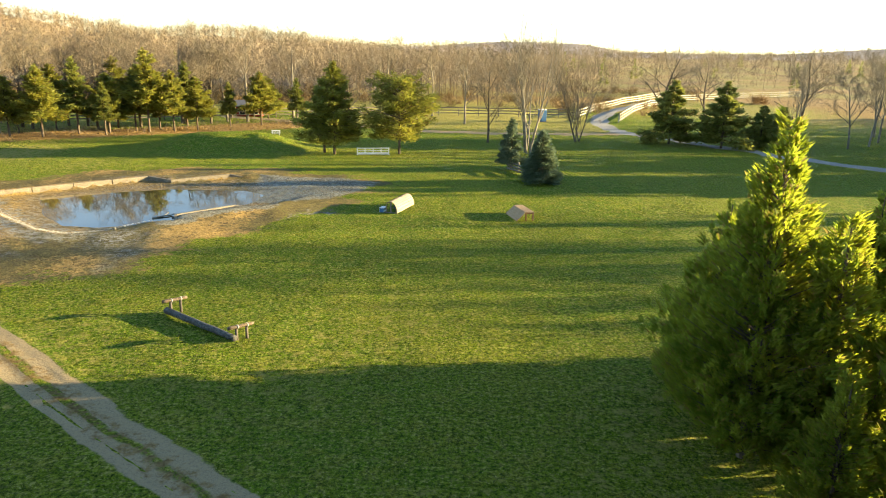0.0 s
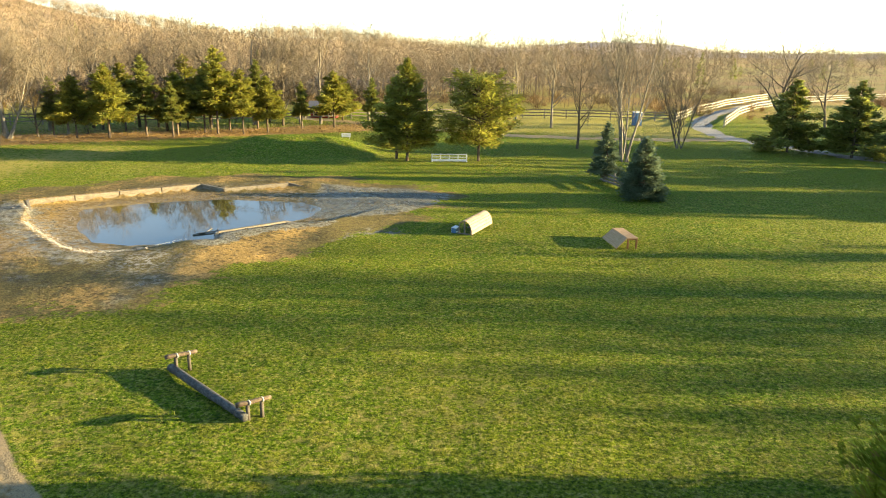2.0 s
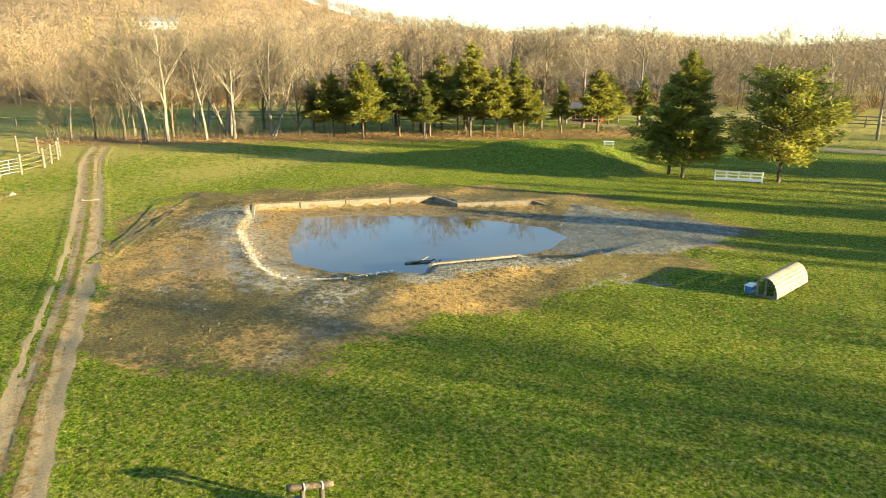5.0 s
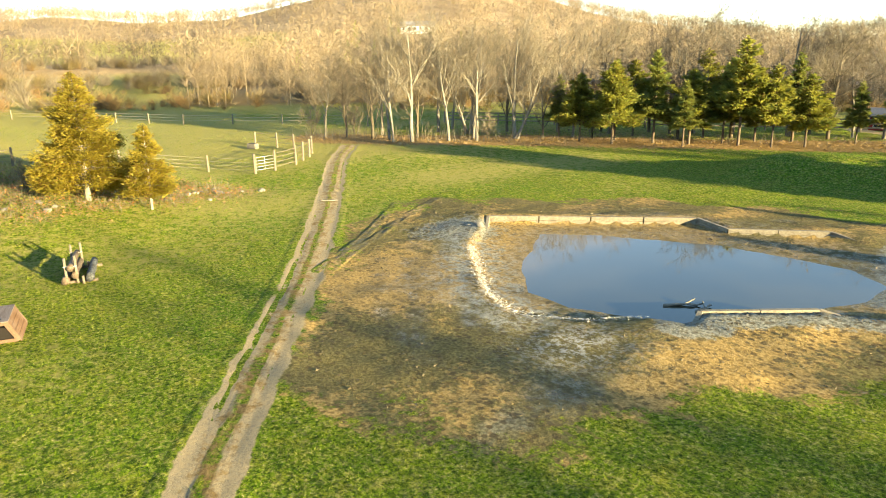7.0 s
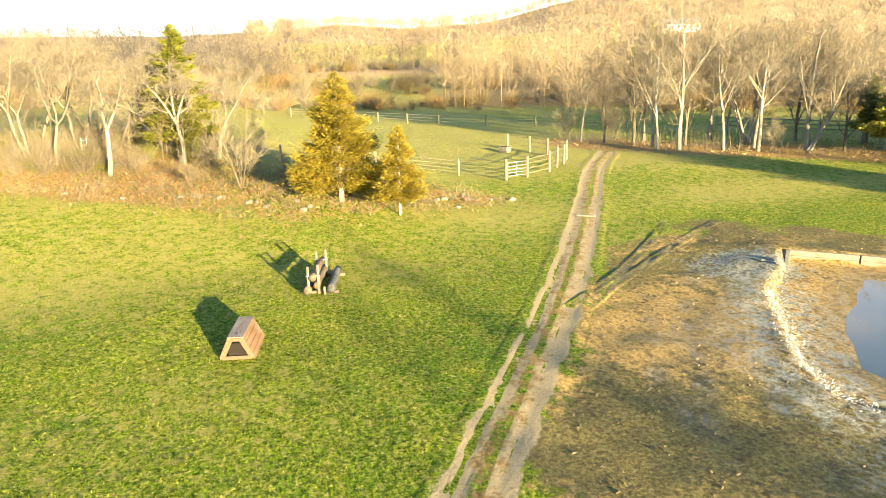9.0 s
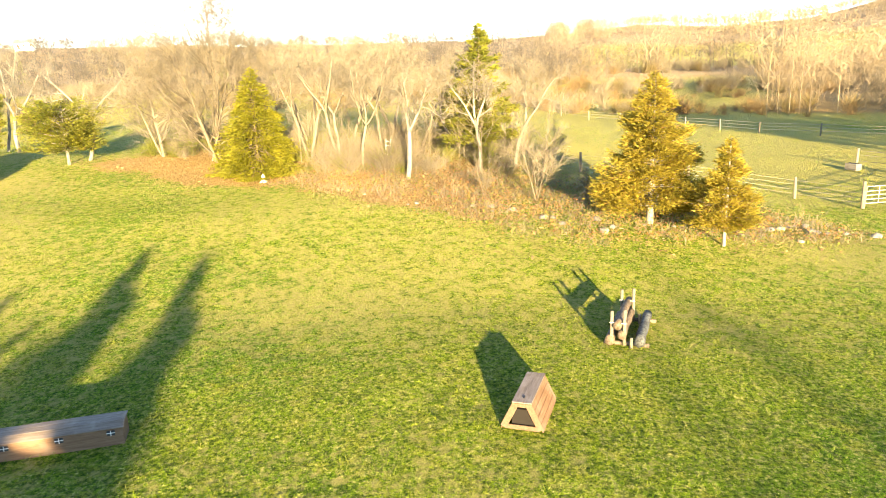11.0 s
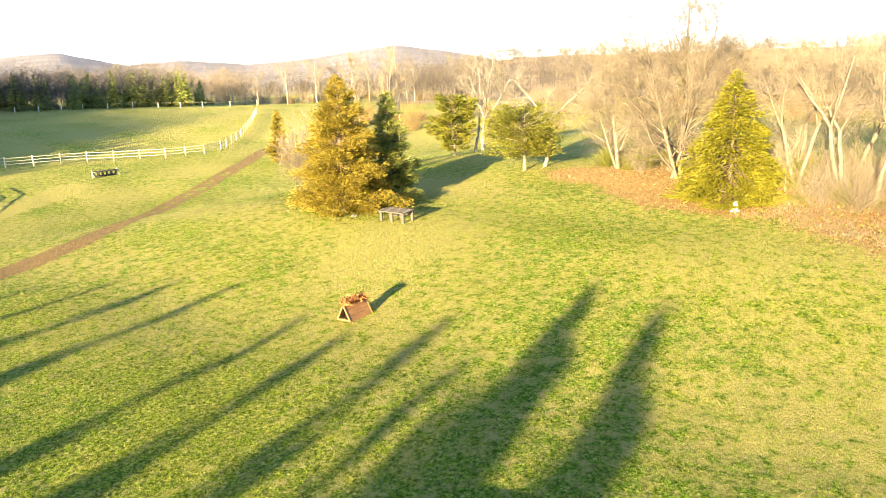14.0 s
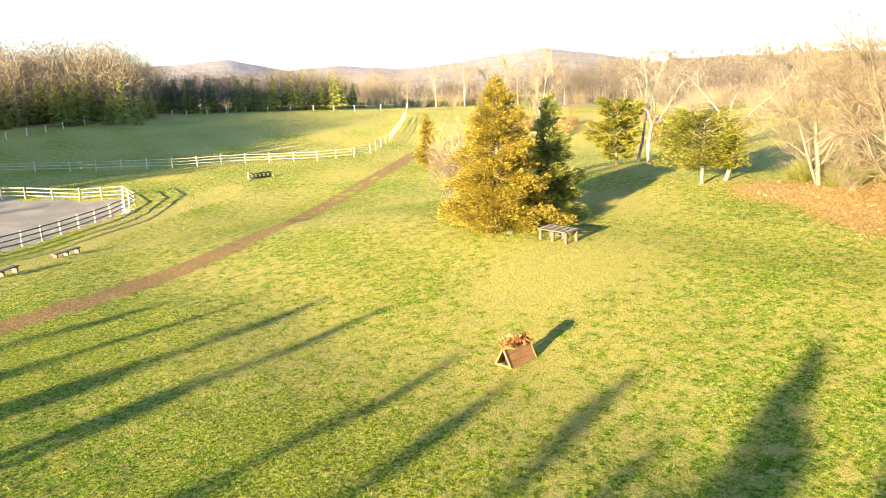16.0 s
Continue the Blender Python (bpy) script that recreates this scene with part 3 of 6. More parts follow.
for k, line in enumerate(([(-28.2, 34.4), (-29.3, 36.0), (-31.6, 39.9), (-34.0, 44.2), (-35.5, 47.0)], [(-28.6, 33.9), (-30.3, 37.0), (-33.0, 40.6), (-36.2, 44.6)])):
    strip("wheel_rut", line, 0.45, 9, lambda w: 0.075 * np.exp(-(((np.abs(w) - 0.24) / 0.12) ** 2)) - 0.008, lambda w: (0 * w, 0 * w),
          "dark wheel rut curving through the mud", "wheel rut", 0.25, 0.4)


# ---- trees ----
class Geo:
    """Tubes and slivers gathered into one mesh."""

    def __init__(self):
        self.v, self.f = [], []

    def tube(self, pts, radii, sides):
        base = len(self.v)
        for i, (p, r) in enumerate(zip(pts, radii)):
            d = (pts[min(i + 1, len(pts) - 1)] - pts[max(i - 1, 0)]).normalized()
            a = d.orthogonal().normalized()
            b = d.cross(a)
            for s in range(sides):
                q = 2 * math.pi * s / sides
                self.v.append(tuple(p + (a * math.cos(q) + b * math.sin(q)) * r))
        for i in range(len(pts) - 1):
            for s in range(sides):
                t = (s + 1) % sides
                self.f.append((base + i * sides + s, base + i * sides + t, base + (i + 1) * sides + t, base + (i + 1) * sides + s))

    def sliver(self, p, q, wide, bend):
        side = (q - p).cross(bend).normalized() * wide
        n = len(self.v)
        self.v += [tuple(p - side), tuple(p + side), tuple(q)]
        self.f.append((n, n + 1, n + 2))


def any_way(r):
    return Vector((r.gauss(0, 1), r.gauss(0, 1), r.gauss(0, 1))).normalized()


def limb(wood, twigs, p, d, length, radius, level, r, s):
    n = 5 if level < 2 else 3 if level == 2 else 1
    pts, radii = [p], [radius]
    for i in range(n):
        d = (d + any_way(r) * s["crook"] * (0.6 + 0.4 * level) + Vector((0, 0, s["lift"]))).normalized()
        p = p + d * (length / n)
        pts.append(p)
        radii.append(radius * (1 - (0.72 if level else s["taper"]) * (i + 1) / n))
    wood.tube(pts, radii, 7 if level == 0 else 5 if level == 1 else 3)
    if level < s["levels"]:
        count = s["kids"][level]
        for i in range(count):
            f = s["bare"] + (1 - s["bare"]) * (i + r.random()) / count if level == 0 else 0.2 + 0.8 * (i + r.random()) / count
            j = min(int(f * n), n - 1)
            at = pts[j].lerp(pts[j + 1], f * n - j)
            way = (pts[j + 1] - pts[j]).normalized()
            out = way.cross(any_way(r)).normalized()
            spread = radians(r.uniform(*s["angle"]))
            nd = way * math.cos(spread) + out * math.sin(spread)
            limb(wood, twigs, at, nd, length * r.uniform(*s["shrink"]) * (1.15 - 0.45 * f if level == 0 else 1), max(0.012, radii[j] * r.uniform(*s["keep"])), level + 1, r, s)
    if level >= s["twig_from"]:
        for i in range(s["twigs"]):
            j = r.randrange(n)
            at = pts[j].lerp(pts[j + 1], r.random())
            way = (pts[j + 1] - pts[j]).normalized()
            q = at + (way * 0.8 + any_way(r) * 0.75 + Vector((0, 0, 0.18))).normalized() * r.uniform(0.3, 1.0) * s["twig_len"]
            twigs.sliver(at, q, s["twig_wide"], any_way(r))
    return p, d, radii[-1]


BARE = dict(keep=(0.36, 0.56), crook=0.16, lift=0.05, taper=0.75, levels=3, kids=(11, 6, 3), bare=0.22, angle=(28, 58), shrink=(0.36, 0.56), twig_from=2, twigs=11, twig_len=1.0, twig_wide=0.0085)


def bare_tree(seed, height, radius, **more):
    """Trunk with limbs, and its twigs, at the origin."""
    s = dict(BARE, **more)
    r = random.Random(seed)
    wood, twigs = Geo(), Geo()
    stems = s.get("stems", 1)
    for k in range(stems):
        lean = Vector((r.uniform(-1, 1), r.uniform(-1, 1), 0)) * (0.10 if stems == 1 else 0.30) + Vector((*s.get("lean", (0, 0)), 0))
        p = Vector((r.uniform(-1, 1), r.uniform(-1, 1), 0)) * (0.0 if stems == 1 else 0.35)
        if s.get("fork"):
            end, way, thick = limb(wood, twigs, p - Vector((0, 0, 0.25)), (Vector((0, 0, 1)) + lean).normalized(), height * r.uniform(0.36, 0.46), radius, 0, r, dict(s, levels=0, taper=0.3, crook=0.30))
            first = r.uniform(0, 6.28)
            for i in range(s["fork"]):
                out = Vector((math.cos(first + 6.28 * i / s["fork"]), math.sin(first + 6.28 * i / s["fork"]), 0))
                limb(wood, twigs, end, (way + out * r.uniform(0.45, 0.8)).normalized(), height * r.uniform(0.40, 0.56), thick * r.uniform(0.68, 0.86), 0, r, s)
            continue
        limb(wood, twigs, p - Vector((0, 0, 0.25)), (Vector((0, 0, 1)) + lean).normalized(), height * (0.86 if k == 0 else r.uniform(0.6, 0.85)), radius * (1 if k == 0 else r.uniform(0.55, 0.9)), 0, r, s)
    return wood, twigs


def plant_bare(name, at, geo, bark, twig, label, turn=0.0, size=1.0, group="", category="tree"):
    ob = root(name, Matrix.Translation(lay(*at)) @ pose(0, 0, 0, 0, 0, turn) @ Matrix.Scale(size, 4), label, category, group)
    wood, twigs = geo
    under("trunk", mesh_of("trunk", wood.v, wood.f, bark, True), ob)
    under("crown", mesh_of("crown", twigs.v, twigs.f, twig), ob)
    return ob


def conifer(seed, height, width, leaf_n, leaf, profile="cone", droop=0.0, skirt=0.06, rag=0.28, trunk=0.13):
    """Trunk and boughs, and a crown of small sprays fanned along each bough, at the origin."""
    r = np.random.default_rng(seed)
    wood = Geo()
    wood.tube([Vector((0, 0, -0.2)), Vector((0.03, 0, height * 0.4)), Vector((0, 0.04, height * 0.97))], [trunk, trunk * 0.7, 0.015], 7)
    leaf_n, leaf = int(leaf_n * 1.9), leaf * 0.92
    nb = int(np.clip(leaf_n / (150 if profile != "spire" else 110), 80, 520 if profile == "spire" else 260))
    f = skirt + (0.99 - skirt) * (np.arange(nb) + r.random(nb)) / nb
    if profile == "cone":
        wide = (1 - f) ** 0.85 * np.clip((f - skirt) * 9 + 0.75, 0, 1)
    elif profile == "spire":
        wide = np.interp(f, [0, 0.1, 0.3, 0.5, 0.7, 0.85, 1], [0.85, 1, 0.92, 0.68, 0.38, 0.17, 0.02])
    else:
        wide = np.sqrt(np.clip(1 - ((f - 0.5) / 0.52) ** 2, 0.02, 1))
    turn = np.arange(nb) * 2.4 + r.normal(0, 0.5, nb)
    lobes = 1 + 0.16 * np.sin(3 * turn + seed) * np.sin(9 * f + seed)
    reach = width / 2 * wide * (1 - rag + 1.5 * rag * r.random(nb)) * lobes + 0.07
    reach = np.where(r.random(nb) < 0.5 * rag, reach * 0.6, reach)
    rise = {"cone": 0.22, "spire": 0.75, "round": 0.35}[profile] - droop
    flat = np.stack([np.cos(turn), np.sin(turn), 0 * turn], -1)
    across = np.stack([-np.sin(turn), np.cos(turn), 0 * turn], -1)
    climb = rise + 0.45 * (f - 0.35) + r.normal(0, 0.08, nb)
    sag = 0.20 + 0.5 * droop
    foot = f * height * 0.97

    def along(b, s):
        p = flat[b] * (reach[b] * s)[:, None]
        p[:, 2] = foot[b] + reach[b] * (climb[b] * s - sag * s * s + 0.10 * s ** 4)
        return p
    for i in range(nb):
        if reach[i] > 0.45:
            pts = along(np.full(4, i), np.array([0.0, 0.3, 0.6, 0.9]))
            wood.tube([Vector(p) for p in pts], [0.014 + 0.012 * reach[i], 0.012 + 0.008 * reach[i], 0.012, 0.005], 3)
    b = r.choice(nb, leaf_n, p=reach ** 1.35 / (reach ** 1.35).sum())
    s = np.sqrt(r.uniform(0.06, 1.0, leaf_n))
    u = r.uniform(-1, 1, leaf_n)
    fan = (0.36 if profile != "spire" else 0.30) * reach[b] * np.clip(1.12 - s, 0, 1) ** 0.6 + 0.05
    c = along(b, s) + across[b] * (u * fan)[:, None] + r.normal(0, 1, (leaf_n, 3)) * np.array([0.05, 0.05, 0.045]) * (1 + 0.8 * reach[b])[:, None]
    c[:, 2] = np.maximum(c[:, 2] - 0.10 * np.abs(u) * fan, 0.1)
    way = flat[b] + across[b] * (0.9 * u)[:, None] + r.normal(0, 0.34, (leaf_n, 3))
    way[:, 2] += 0.18 - 0.9 * droop
    thick = 0.27
    if profile == "spire":
        # flat upright sprays, each a small fan of scale leaves
        n = leaf_n // 22
        head = r.integers(0, leaf_n, n)
        mine = np.repeat(np.arange(n), 23)[:leaf_n]
        turned = r.uniform(-1, 1, (n, 1)) * 0.9
        plane = flat[b[head]] + across[b[head]] * turned
        plane /= np.linalg.norm(plane, axis=1)[:, None]
        fan_x, fan_z = r.uniform(-0.02, 0.17, leaf_n), r.uniform(-0.12, 0.15, leaf_n)
        mine = np.resize(mine, leaf_n)
        c = c[head][mine] + plane[mine] * fan_x[:, None] + np.array([0, 0, 1.0]) * fan_z[:, None] + r.normal(0, 0.018, (leaf_n, 3))
        c[:, 2] = np.maximum(c[:, 2], 0.06)
        way = plane[mine] + r.normal(0, 0.22, (leaf_n, 3))
        way, thick = way * 0.8 + np.array([0, 0, 0.7]), 0.24
    way /= np.linalg.norm(way, axis=1)[:, None]
    side = np.cross(way, r.normal(0, 1, (leaf_n, 3)) + (np.array([0, 0, 1.2]) if profile != "spire" else across[b] * 0.5))
    side /= np.linalg.norm(side, axis=1)[:, None]
    long = leaf * r.uniform(0.6, 1.6, leaf_n)
    v = np.stack([c - way * (long * 0.55)[:, None] + side * (long * thick)[:, None], c - way * (long * 0.45)[:, None] - side * (long * thick)[:, None], c + way * (long * 0.9)[:, None]], 1).reshape(-1, 3)
    return wood, (v, np.arange(leaf_n * 3).reshape(-1, 3))


def plant_conifer(name, at, geo, leaves, label, turn=0.0, size=1.0, group="", bark=None, sink=0.0):
    ob = root(name, Matrix.Translation(lay(*at, -sink)) @ pose(0, 0, 0, 0, 0, turn) @ Matrix.Scale(size, 4), label, "tree", group)
    wood, (v, f) = geo
    under("trunk", mesh_of("trunk", wood.v, wood.f, bark or BARK_DARK, True), ob)
    under("crown", mesh_of("crown", v, f, leaves), ob)
    return ob


def again(ob, at, turn, size, label=""):
    m = Matrix.Translation(lay(*at)) @ pose(0, 0, 0, 0, 0, turn) @ Matrix.Scale(size / ob.scale[0], 4)
    made = copy_thing(ob, m)
    return tagged(made, label)


# arborvitae screen beside the start of the flight
SCREEN = "arborvitae screen"
arb = plant_conifer("arborvitae", (7.8, 16.2), conifer(1, 8.9, 3.7, 34000, 0.105, "spire", rag=0.5, skirt=0.01), ARBOR, "tall feathery green arborvitae, part of a dense row", group=SCREEN)
arb_b = plant_conifer("arborvitae", (9.0, 15.2), conifer(2, 6.8, 3.0, 18000, 0.11, "spire", rag=0.5, skirt=0.01), ARBOR, "bushy green arborvitae with a pale bare leader", group=SCREEN)
# the low one at (11.2, 16.9) is unseen, added to block a sun patch
for x, y, s, k in ((7.7, 18.5, 0.92, 1), (7.7, 20.3, 0.55, 1), (12.2, 19.3, 0.95, 1), (14.8, 19.8, 1.09, 0), (8.2, 12.9, 0.60, 1), (9.6, 21.6, 0.70, 1), (11.2, 16.9, 0.42, 1), (9.4, 13.9, 0.55, 1)):
    again((arb, arb_b)[k], (x, y), x * 77 + y * 31, s)
slim = plant_conifer("arborvitae", (10.0, 12.4), conifer(3, 8.2, 2.5, 5500, 0.18, "spire", rag=0.5, skirt=0.02), ARBOR, "slim arborvitae in a spaced row", group=SCREEN)
for y, s in ((14.4, 0.93), (9.7, 0.95), (7.2, 0.95), (1.9, 1.0), (-1.2, 0.98), (-4.0, 0.92), (-6.9, 0.9)):
    again(slim, (10.0 + 0.15 * y % 0.6, y), y * 31, s)

# cedars and pines of the lawn
plant_conifer("pine_tree", (-10.4, 66.6), conifer(5, 8.8, 7.2, 13000, 0.19, "cone", rag=0.42, skirt=0.14), PINE_GREEN, "ragged olive-green double pine on the lawn", group="lawn pines", turn=20)
plant_conifer("pine_tree", (-11.5, 67.6), conifer(6, 7.2, 5.4, 6000, 0.24, "cone", rag=0.42, skirt=0.2), PINE_GREEN, "ragged olive-green pine close beside a taller one", group="lawn pines")
plant_conifer("pine_tree", (-4.4, 67.8), conifer(7, 7.1, 6.6, 10500, 0.19, "round", rag=0.45, skirt=0.18), PINE_GREEN, "low-spreading olive-green pine beside a white jump", group="lawn pines")
plant_conifer("blue_spruce", (7.4, 54.1), conifer(8, 4.2, 3.3, 15000, 0.105, "cone", rag=0.14, skirt=0.02), SPRUCE_BLUE, "dense blue-grey spruce standing on the lawn")
plant_conifer("spruce_tree", (5.6, 60.2), conifer(9, 4.5, 2.5, 4200, 0.15, "cone", rag=0.36, skirt=0.10), SPRUCE_BLUE, "thin grey-green spruce beside a log fence")
dark = plant_conifer("cedar_tree", (25.1, 80.3), conifer(10, 7.2, 7.6, 6800, 0.26, "cone", rag=0.36, skirt=0.08), CEDAR_DARK, "dark spreading conifer in shade beside the drive", group="drive conifers")
again(dark, (30.0, 77.6), 140, 1.02)
again(dark, (34.6, 78.6), 250, 0.66)
again(dark, (38.2, 82.0), 30, 0.62)
plant_conifer("cedar_tree", (-46.0, 31.1), conifer(12, 6.9, 5.7, 28000, 0.105, "cone", rag=0.32, skirt=0.11, trunk=0.17), CEDAR_GOLD, "golden-green cedar growing out of a stone row", group="golden cedars", bark=BARK_PALE)
plant_conifer("cedar_tree", (-43.0, 33.3), conifer(13, 4.6, 3.3, 9000, 0.10, "cone", rag=0.36, skirt=0.16, trunk=0.08), CEDAR_GOLD, "slender young golden-green cedar with a pale trunk", group="golden cedars", bark=BARK_PALE)
plant_conifer("cedar_tree", (-51.4, -9.0), conifer(14, 7.9, 6.5, 38000, 0.105, "cone", rag=0.26, skirt=0.03, trunk=0.2), CEDAR_GOLD, "broad golden-green cedar standing alone on the lawn", group="golden cedars")
plant_conifer("cedar_tree", (-55.2, -8.6), conifer(15, 6.9, 4.5, 13000, 0.125, "cone", rag=0.34, skirt=0.03), CEDAR_DARK, "dark green cedar close behind a golden one", group="golden cedars")
plant_conifer("cedar_tree", (-78.6, -43.0), conifer(16, 6.4, 3.6, 4200, 0.20, "cone", rag=0.42, skirt=0.06), CEDAR_GOLD, "narrow yellow-green cedar beside a leafless shrub", group="golden cedars")
plant_conifer("spruce_tree", (-60.9, 9.9), conifer(17, 7.0, 6.6, 17000, 0.13, "cone", droop=0.3, rag=0.22, skirt=0.04), SPRUCE_YELLOW, "bright yellow-green spruce at the wood's edge")
plant_conifer("pine_tree", (-66.4, -5.2), conifer(18, 4.1, 5.6, 9500, 0.135, "round", rag=0.4, skirt=0.22, trunk=0.14), PINE_OLIVE, "small round-headed pine on a short pale trunk", bark=BARK_PALE)
plant_conifer("pine_tree", (-61.6, 24.4), conifer(19, 9.3, 6.0, 8000, 0.2, "cone", rag=0.5, skirt=0.16), PINE_OLIVE, "tall ragged pine rising among leafless trees")
plant_conifer("pine_tree", (-67.5, 23.0), conifer(20, 6.6, 4.4, 5000, 0.22, "cone", rag=0.4, skirt=0.1), PINE_GREEN, "olive-green pine behind pale leafless trees")
plant_conifer("pine_tree", (-74.0, -16.0), conifer(21, 5.2, 4.0, 3600, 0.22, "round", rag=0.4, skirt=0.1), PINE_OLIVE, "yellow-green pine beside a pale dead tree")

# the conifer edge of the north wood
edge_a = plant_conifer("pine_tree", (-41.4, 73.2), conifer(23, 7.3, 7.0, 6800, 0.235, "cone", rag=0.42, skirt=0.26), PINE_GREEN, "olive-green conifer at the edge of the wood", group="wood edge conifers")
edge_b = plant_conifer("pine_tree", (-39.4, 76.6), conifer(24, 8.3, 5.0, 5200, 0.235, "cone", rag=0.50, skirt=0.28), CEDAR_DARK, "dark green conifer at the edge of the wood", group="wood edge conifers")
edge_c = plant_conifer("pine_tree", (-33.1, 79.8), conifer(25, 9.3, 7.0, 6800, 0.245, "cone", rag=0.55, skirt=0.28), PINE_GREEN, "tall ragged pine at the edge of the wood", group="wood edge conifers")
EDGE = ((-44.6, 72.8, 0, 0.86), (-47.6, 73.6, 1, 0.72), (-36.9, 78.4, 0, 0.92), (-35.0, 80.8, 1, 0.86), (-30.6, 80.6, 2, 0.76), (-28.8, 83.0, 0, 0.86), (-30.9, 85.6, 1, 0.95), (-26.3, 87.4, 1, 0.66), (-22.9, 89.0, 0, 0.92),
        (-38.0, 83.0, 2, 0.9), (-19.6, 94.5, 1, 0.7), (-24.0, 97.0, 0, 0.8), (-42.8, 75.6, 1, 0.9), (-36.4, 76.4, 1, 0.7), (-33.4, 83.6, 0, 0.9), (-43.4, 79.6, 2, 0.8))
for x, y, k, s in EDGE:
    again((edge_a, edge_b, edge_c)[k], (x, y), x * 53 + y * 17, s)

# the eastern trees whose shade falls across the lawn
for x, y, t in ((46, 57, 1.15), (52, 61, 1.25), (55, 68, 1.3)):
    again(dark, (x, y), x * 19 + y * 7, t)

# leafless trees
WOOD_TREES = "leafless trees of the north wood"
w_a = plant_bare("bare_tree", (-55.6, 62.2), bare_tree(31, 11.3, 0.20, kids=(13, 6, 3), bare=0.3), BARK_PALE, TWIG_TAN, "tall pale leafless tree at the edge of the wood", group=WOOD_TREES)
w_b = plant_bare("bare_tree", (-49.8, 69.8), bare_tree(32, 10.4, 0.22, stems=3, kids=(8, 6, 3), lean=(0.22, 0.16)), BARK_PALE, TWIG_TAN, "pale forked leafless tree leaning over the lawn", group=WOOD_TREES)
w_c = plant_bare("bare_tree", (-53.6, 65.0), bare_tree(33, 9.6, 0.15, kids=(12, 6, 3), bare=0.35, angle=(22, 48)), BARK_PALE, TWIG_TAN, "slim pale leafless tree at the edge of the wood", group=WOOD_TREES)
w_d = plant_bare("bare_tree", (-60.2, 61.2), bare_tree(34, 9.0, 0.16, kids=(13, 7, 3), bare=0.12, twigs=9), BARK_GREY, TWIG_TAN, "twiggy grey leafless tree at the edge of the wood", group=WOOD_TREES)
MORE = ((-53.2, 67.8, 2, 1.0), (-57.6, 64.6, 3, 0.9), (-62.8, 60.0, 3, 0.72), (-51.4, 71.5, 0, 0.88), (-47.0, 75.0, 2, 0.95), (-46.0, 79.5, 0, 0.9), (-42.0, 84.0, 3, 0.95), (-54.5, 74.0, 3, 1.0), (-58.8, 68.5, 0, 0.95),
        (-60.5, 72.0, 2, 1.0), (-37.5, 88.0, 0, 0.95), (-32.0, 92.5, 3, 1.05), (-28.0, 92.0, 2, 0.95), (-21.0, 99.0, 0, 1.0), (-14.0, 104.0, 3, 1.0), (-8.0, 98.0, 0, 0.95), (-2.0, 104.0, 2, 1.0), (2.5, 96.0, 0, 0.85), (-64.4, 58.6, 2, 0.8), (-56.6, 60.8, 2, 0.9), (-51.6, 66.6, 0, 0.82), (-58.4, 61.8, 2, 1.02), (-48.2, 72.0, 3, 0.8), (-61.8, 63.6, 0, 0.86), (-55.6, 69.6, 1, 0.9), (-44.0, 83.5, 3, 1.15), (-40.6, 86.0, 0, 1.05), (-36.0, 84.6, 3, 1.2), (-33.0, 89.5, 1, 1.1), (-29.4, 89.8, 3, 1.15), (-25.6, 92.6, 0, 1.0), (-47.6, 80.4, 3, 1.2), (-50.4, 77.0, 0, 1.0), (-39.2, 80.6, 3, 1.05))
for x, y, k, s in MORE:
    again((w_a, w_b, w_c, w_d)[k], (x, y), x * 41 + y * 67, s)
FIELD_TREES = random.Random(77)
for k in range(46):
    yaw, dist = radians(118 + 37 * (k + FIELD_TREES.random()) / 46), FIELD_TREES.uniform(192, 240)
    made = again((w_a, w_c, w_d)[k % 3], (-12 - math.sin(yaw) * dist, 12 + math.cos(yaw) * dist), FIELD_TREES.uniform(0, 360), FIELD_TREES.uniform(0.7, 1.15), "leafless tree at the far edge of the pasture")
    tagged(made, group="pasture edge trees")
poplar = plant_bare("bare_tree", (8.2, 70.4), bare_tree(41, 12.4, 0.15, stems=5, kids=(9, 5, 3), bare=0.3, angle=(14, 34), twigs=6, crook=0.10), BARK_PALE, TWIG_TAN, "clump of tall pale leafless poplar stems", group="lawn leafless trees")
plant_bare("bare_tree", (4.6, 78.0), bare_tree(42, 9.2, 0.15, kids=(11, 6, 3), bare=0.2), BARK_GREY, TWIG_TAN, "leafless tree beside the lane", group="lawn leafless trees")
# unseen clump added out east, for soft shade on lawn and mud
again(poplar, (58.5, 41.0), 250, 1.1)
bushy = plant_bare("bare_tree", (15.0, 80.9), bare_tree(43, 10.6, 0.11, stems=4, kids=(10, 6, 3), bare=0.1, angle=(16, 36), twigs=9), BARK_TAN, TWIG_WARM, "bushy many-stemmed leafless tree beside the lane", group="lawn leafless trees")
# low unseen copies to the east, added to shade the lawn's right side
for x, y, s in ((38.0, 27.5, 0.52), (41.0, 31.5, 0.58), (40.0, 36.0, 0.58), (44.5, 28.5, 0.6)):
    again(bushy, (x, y), x * 23, s)
d_tree = plant_bare("bare_tree", (26.5, 88.0), bare_tree(44, 11.5, 0.26, kids=(9, 5, 3), bare=0.35, crook=0.3, angle=(35, 65)), BARK_GREY, TWIG_TAN, "old crooked leafless tree behind dark conifers", group="drive leafless trees")
for x, y, s in ((44.8, 79.4, 0.85), (48.6, 82.0, 0.95), (52.0, 86.0, 0.9), (41.0, 84.5, 0.75), (55.0, 92.0, 1.0), (47.0, 96.0, 0.9)):
    again(w_c, (x, y), x * 31, s)
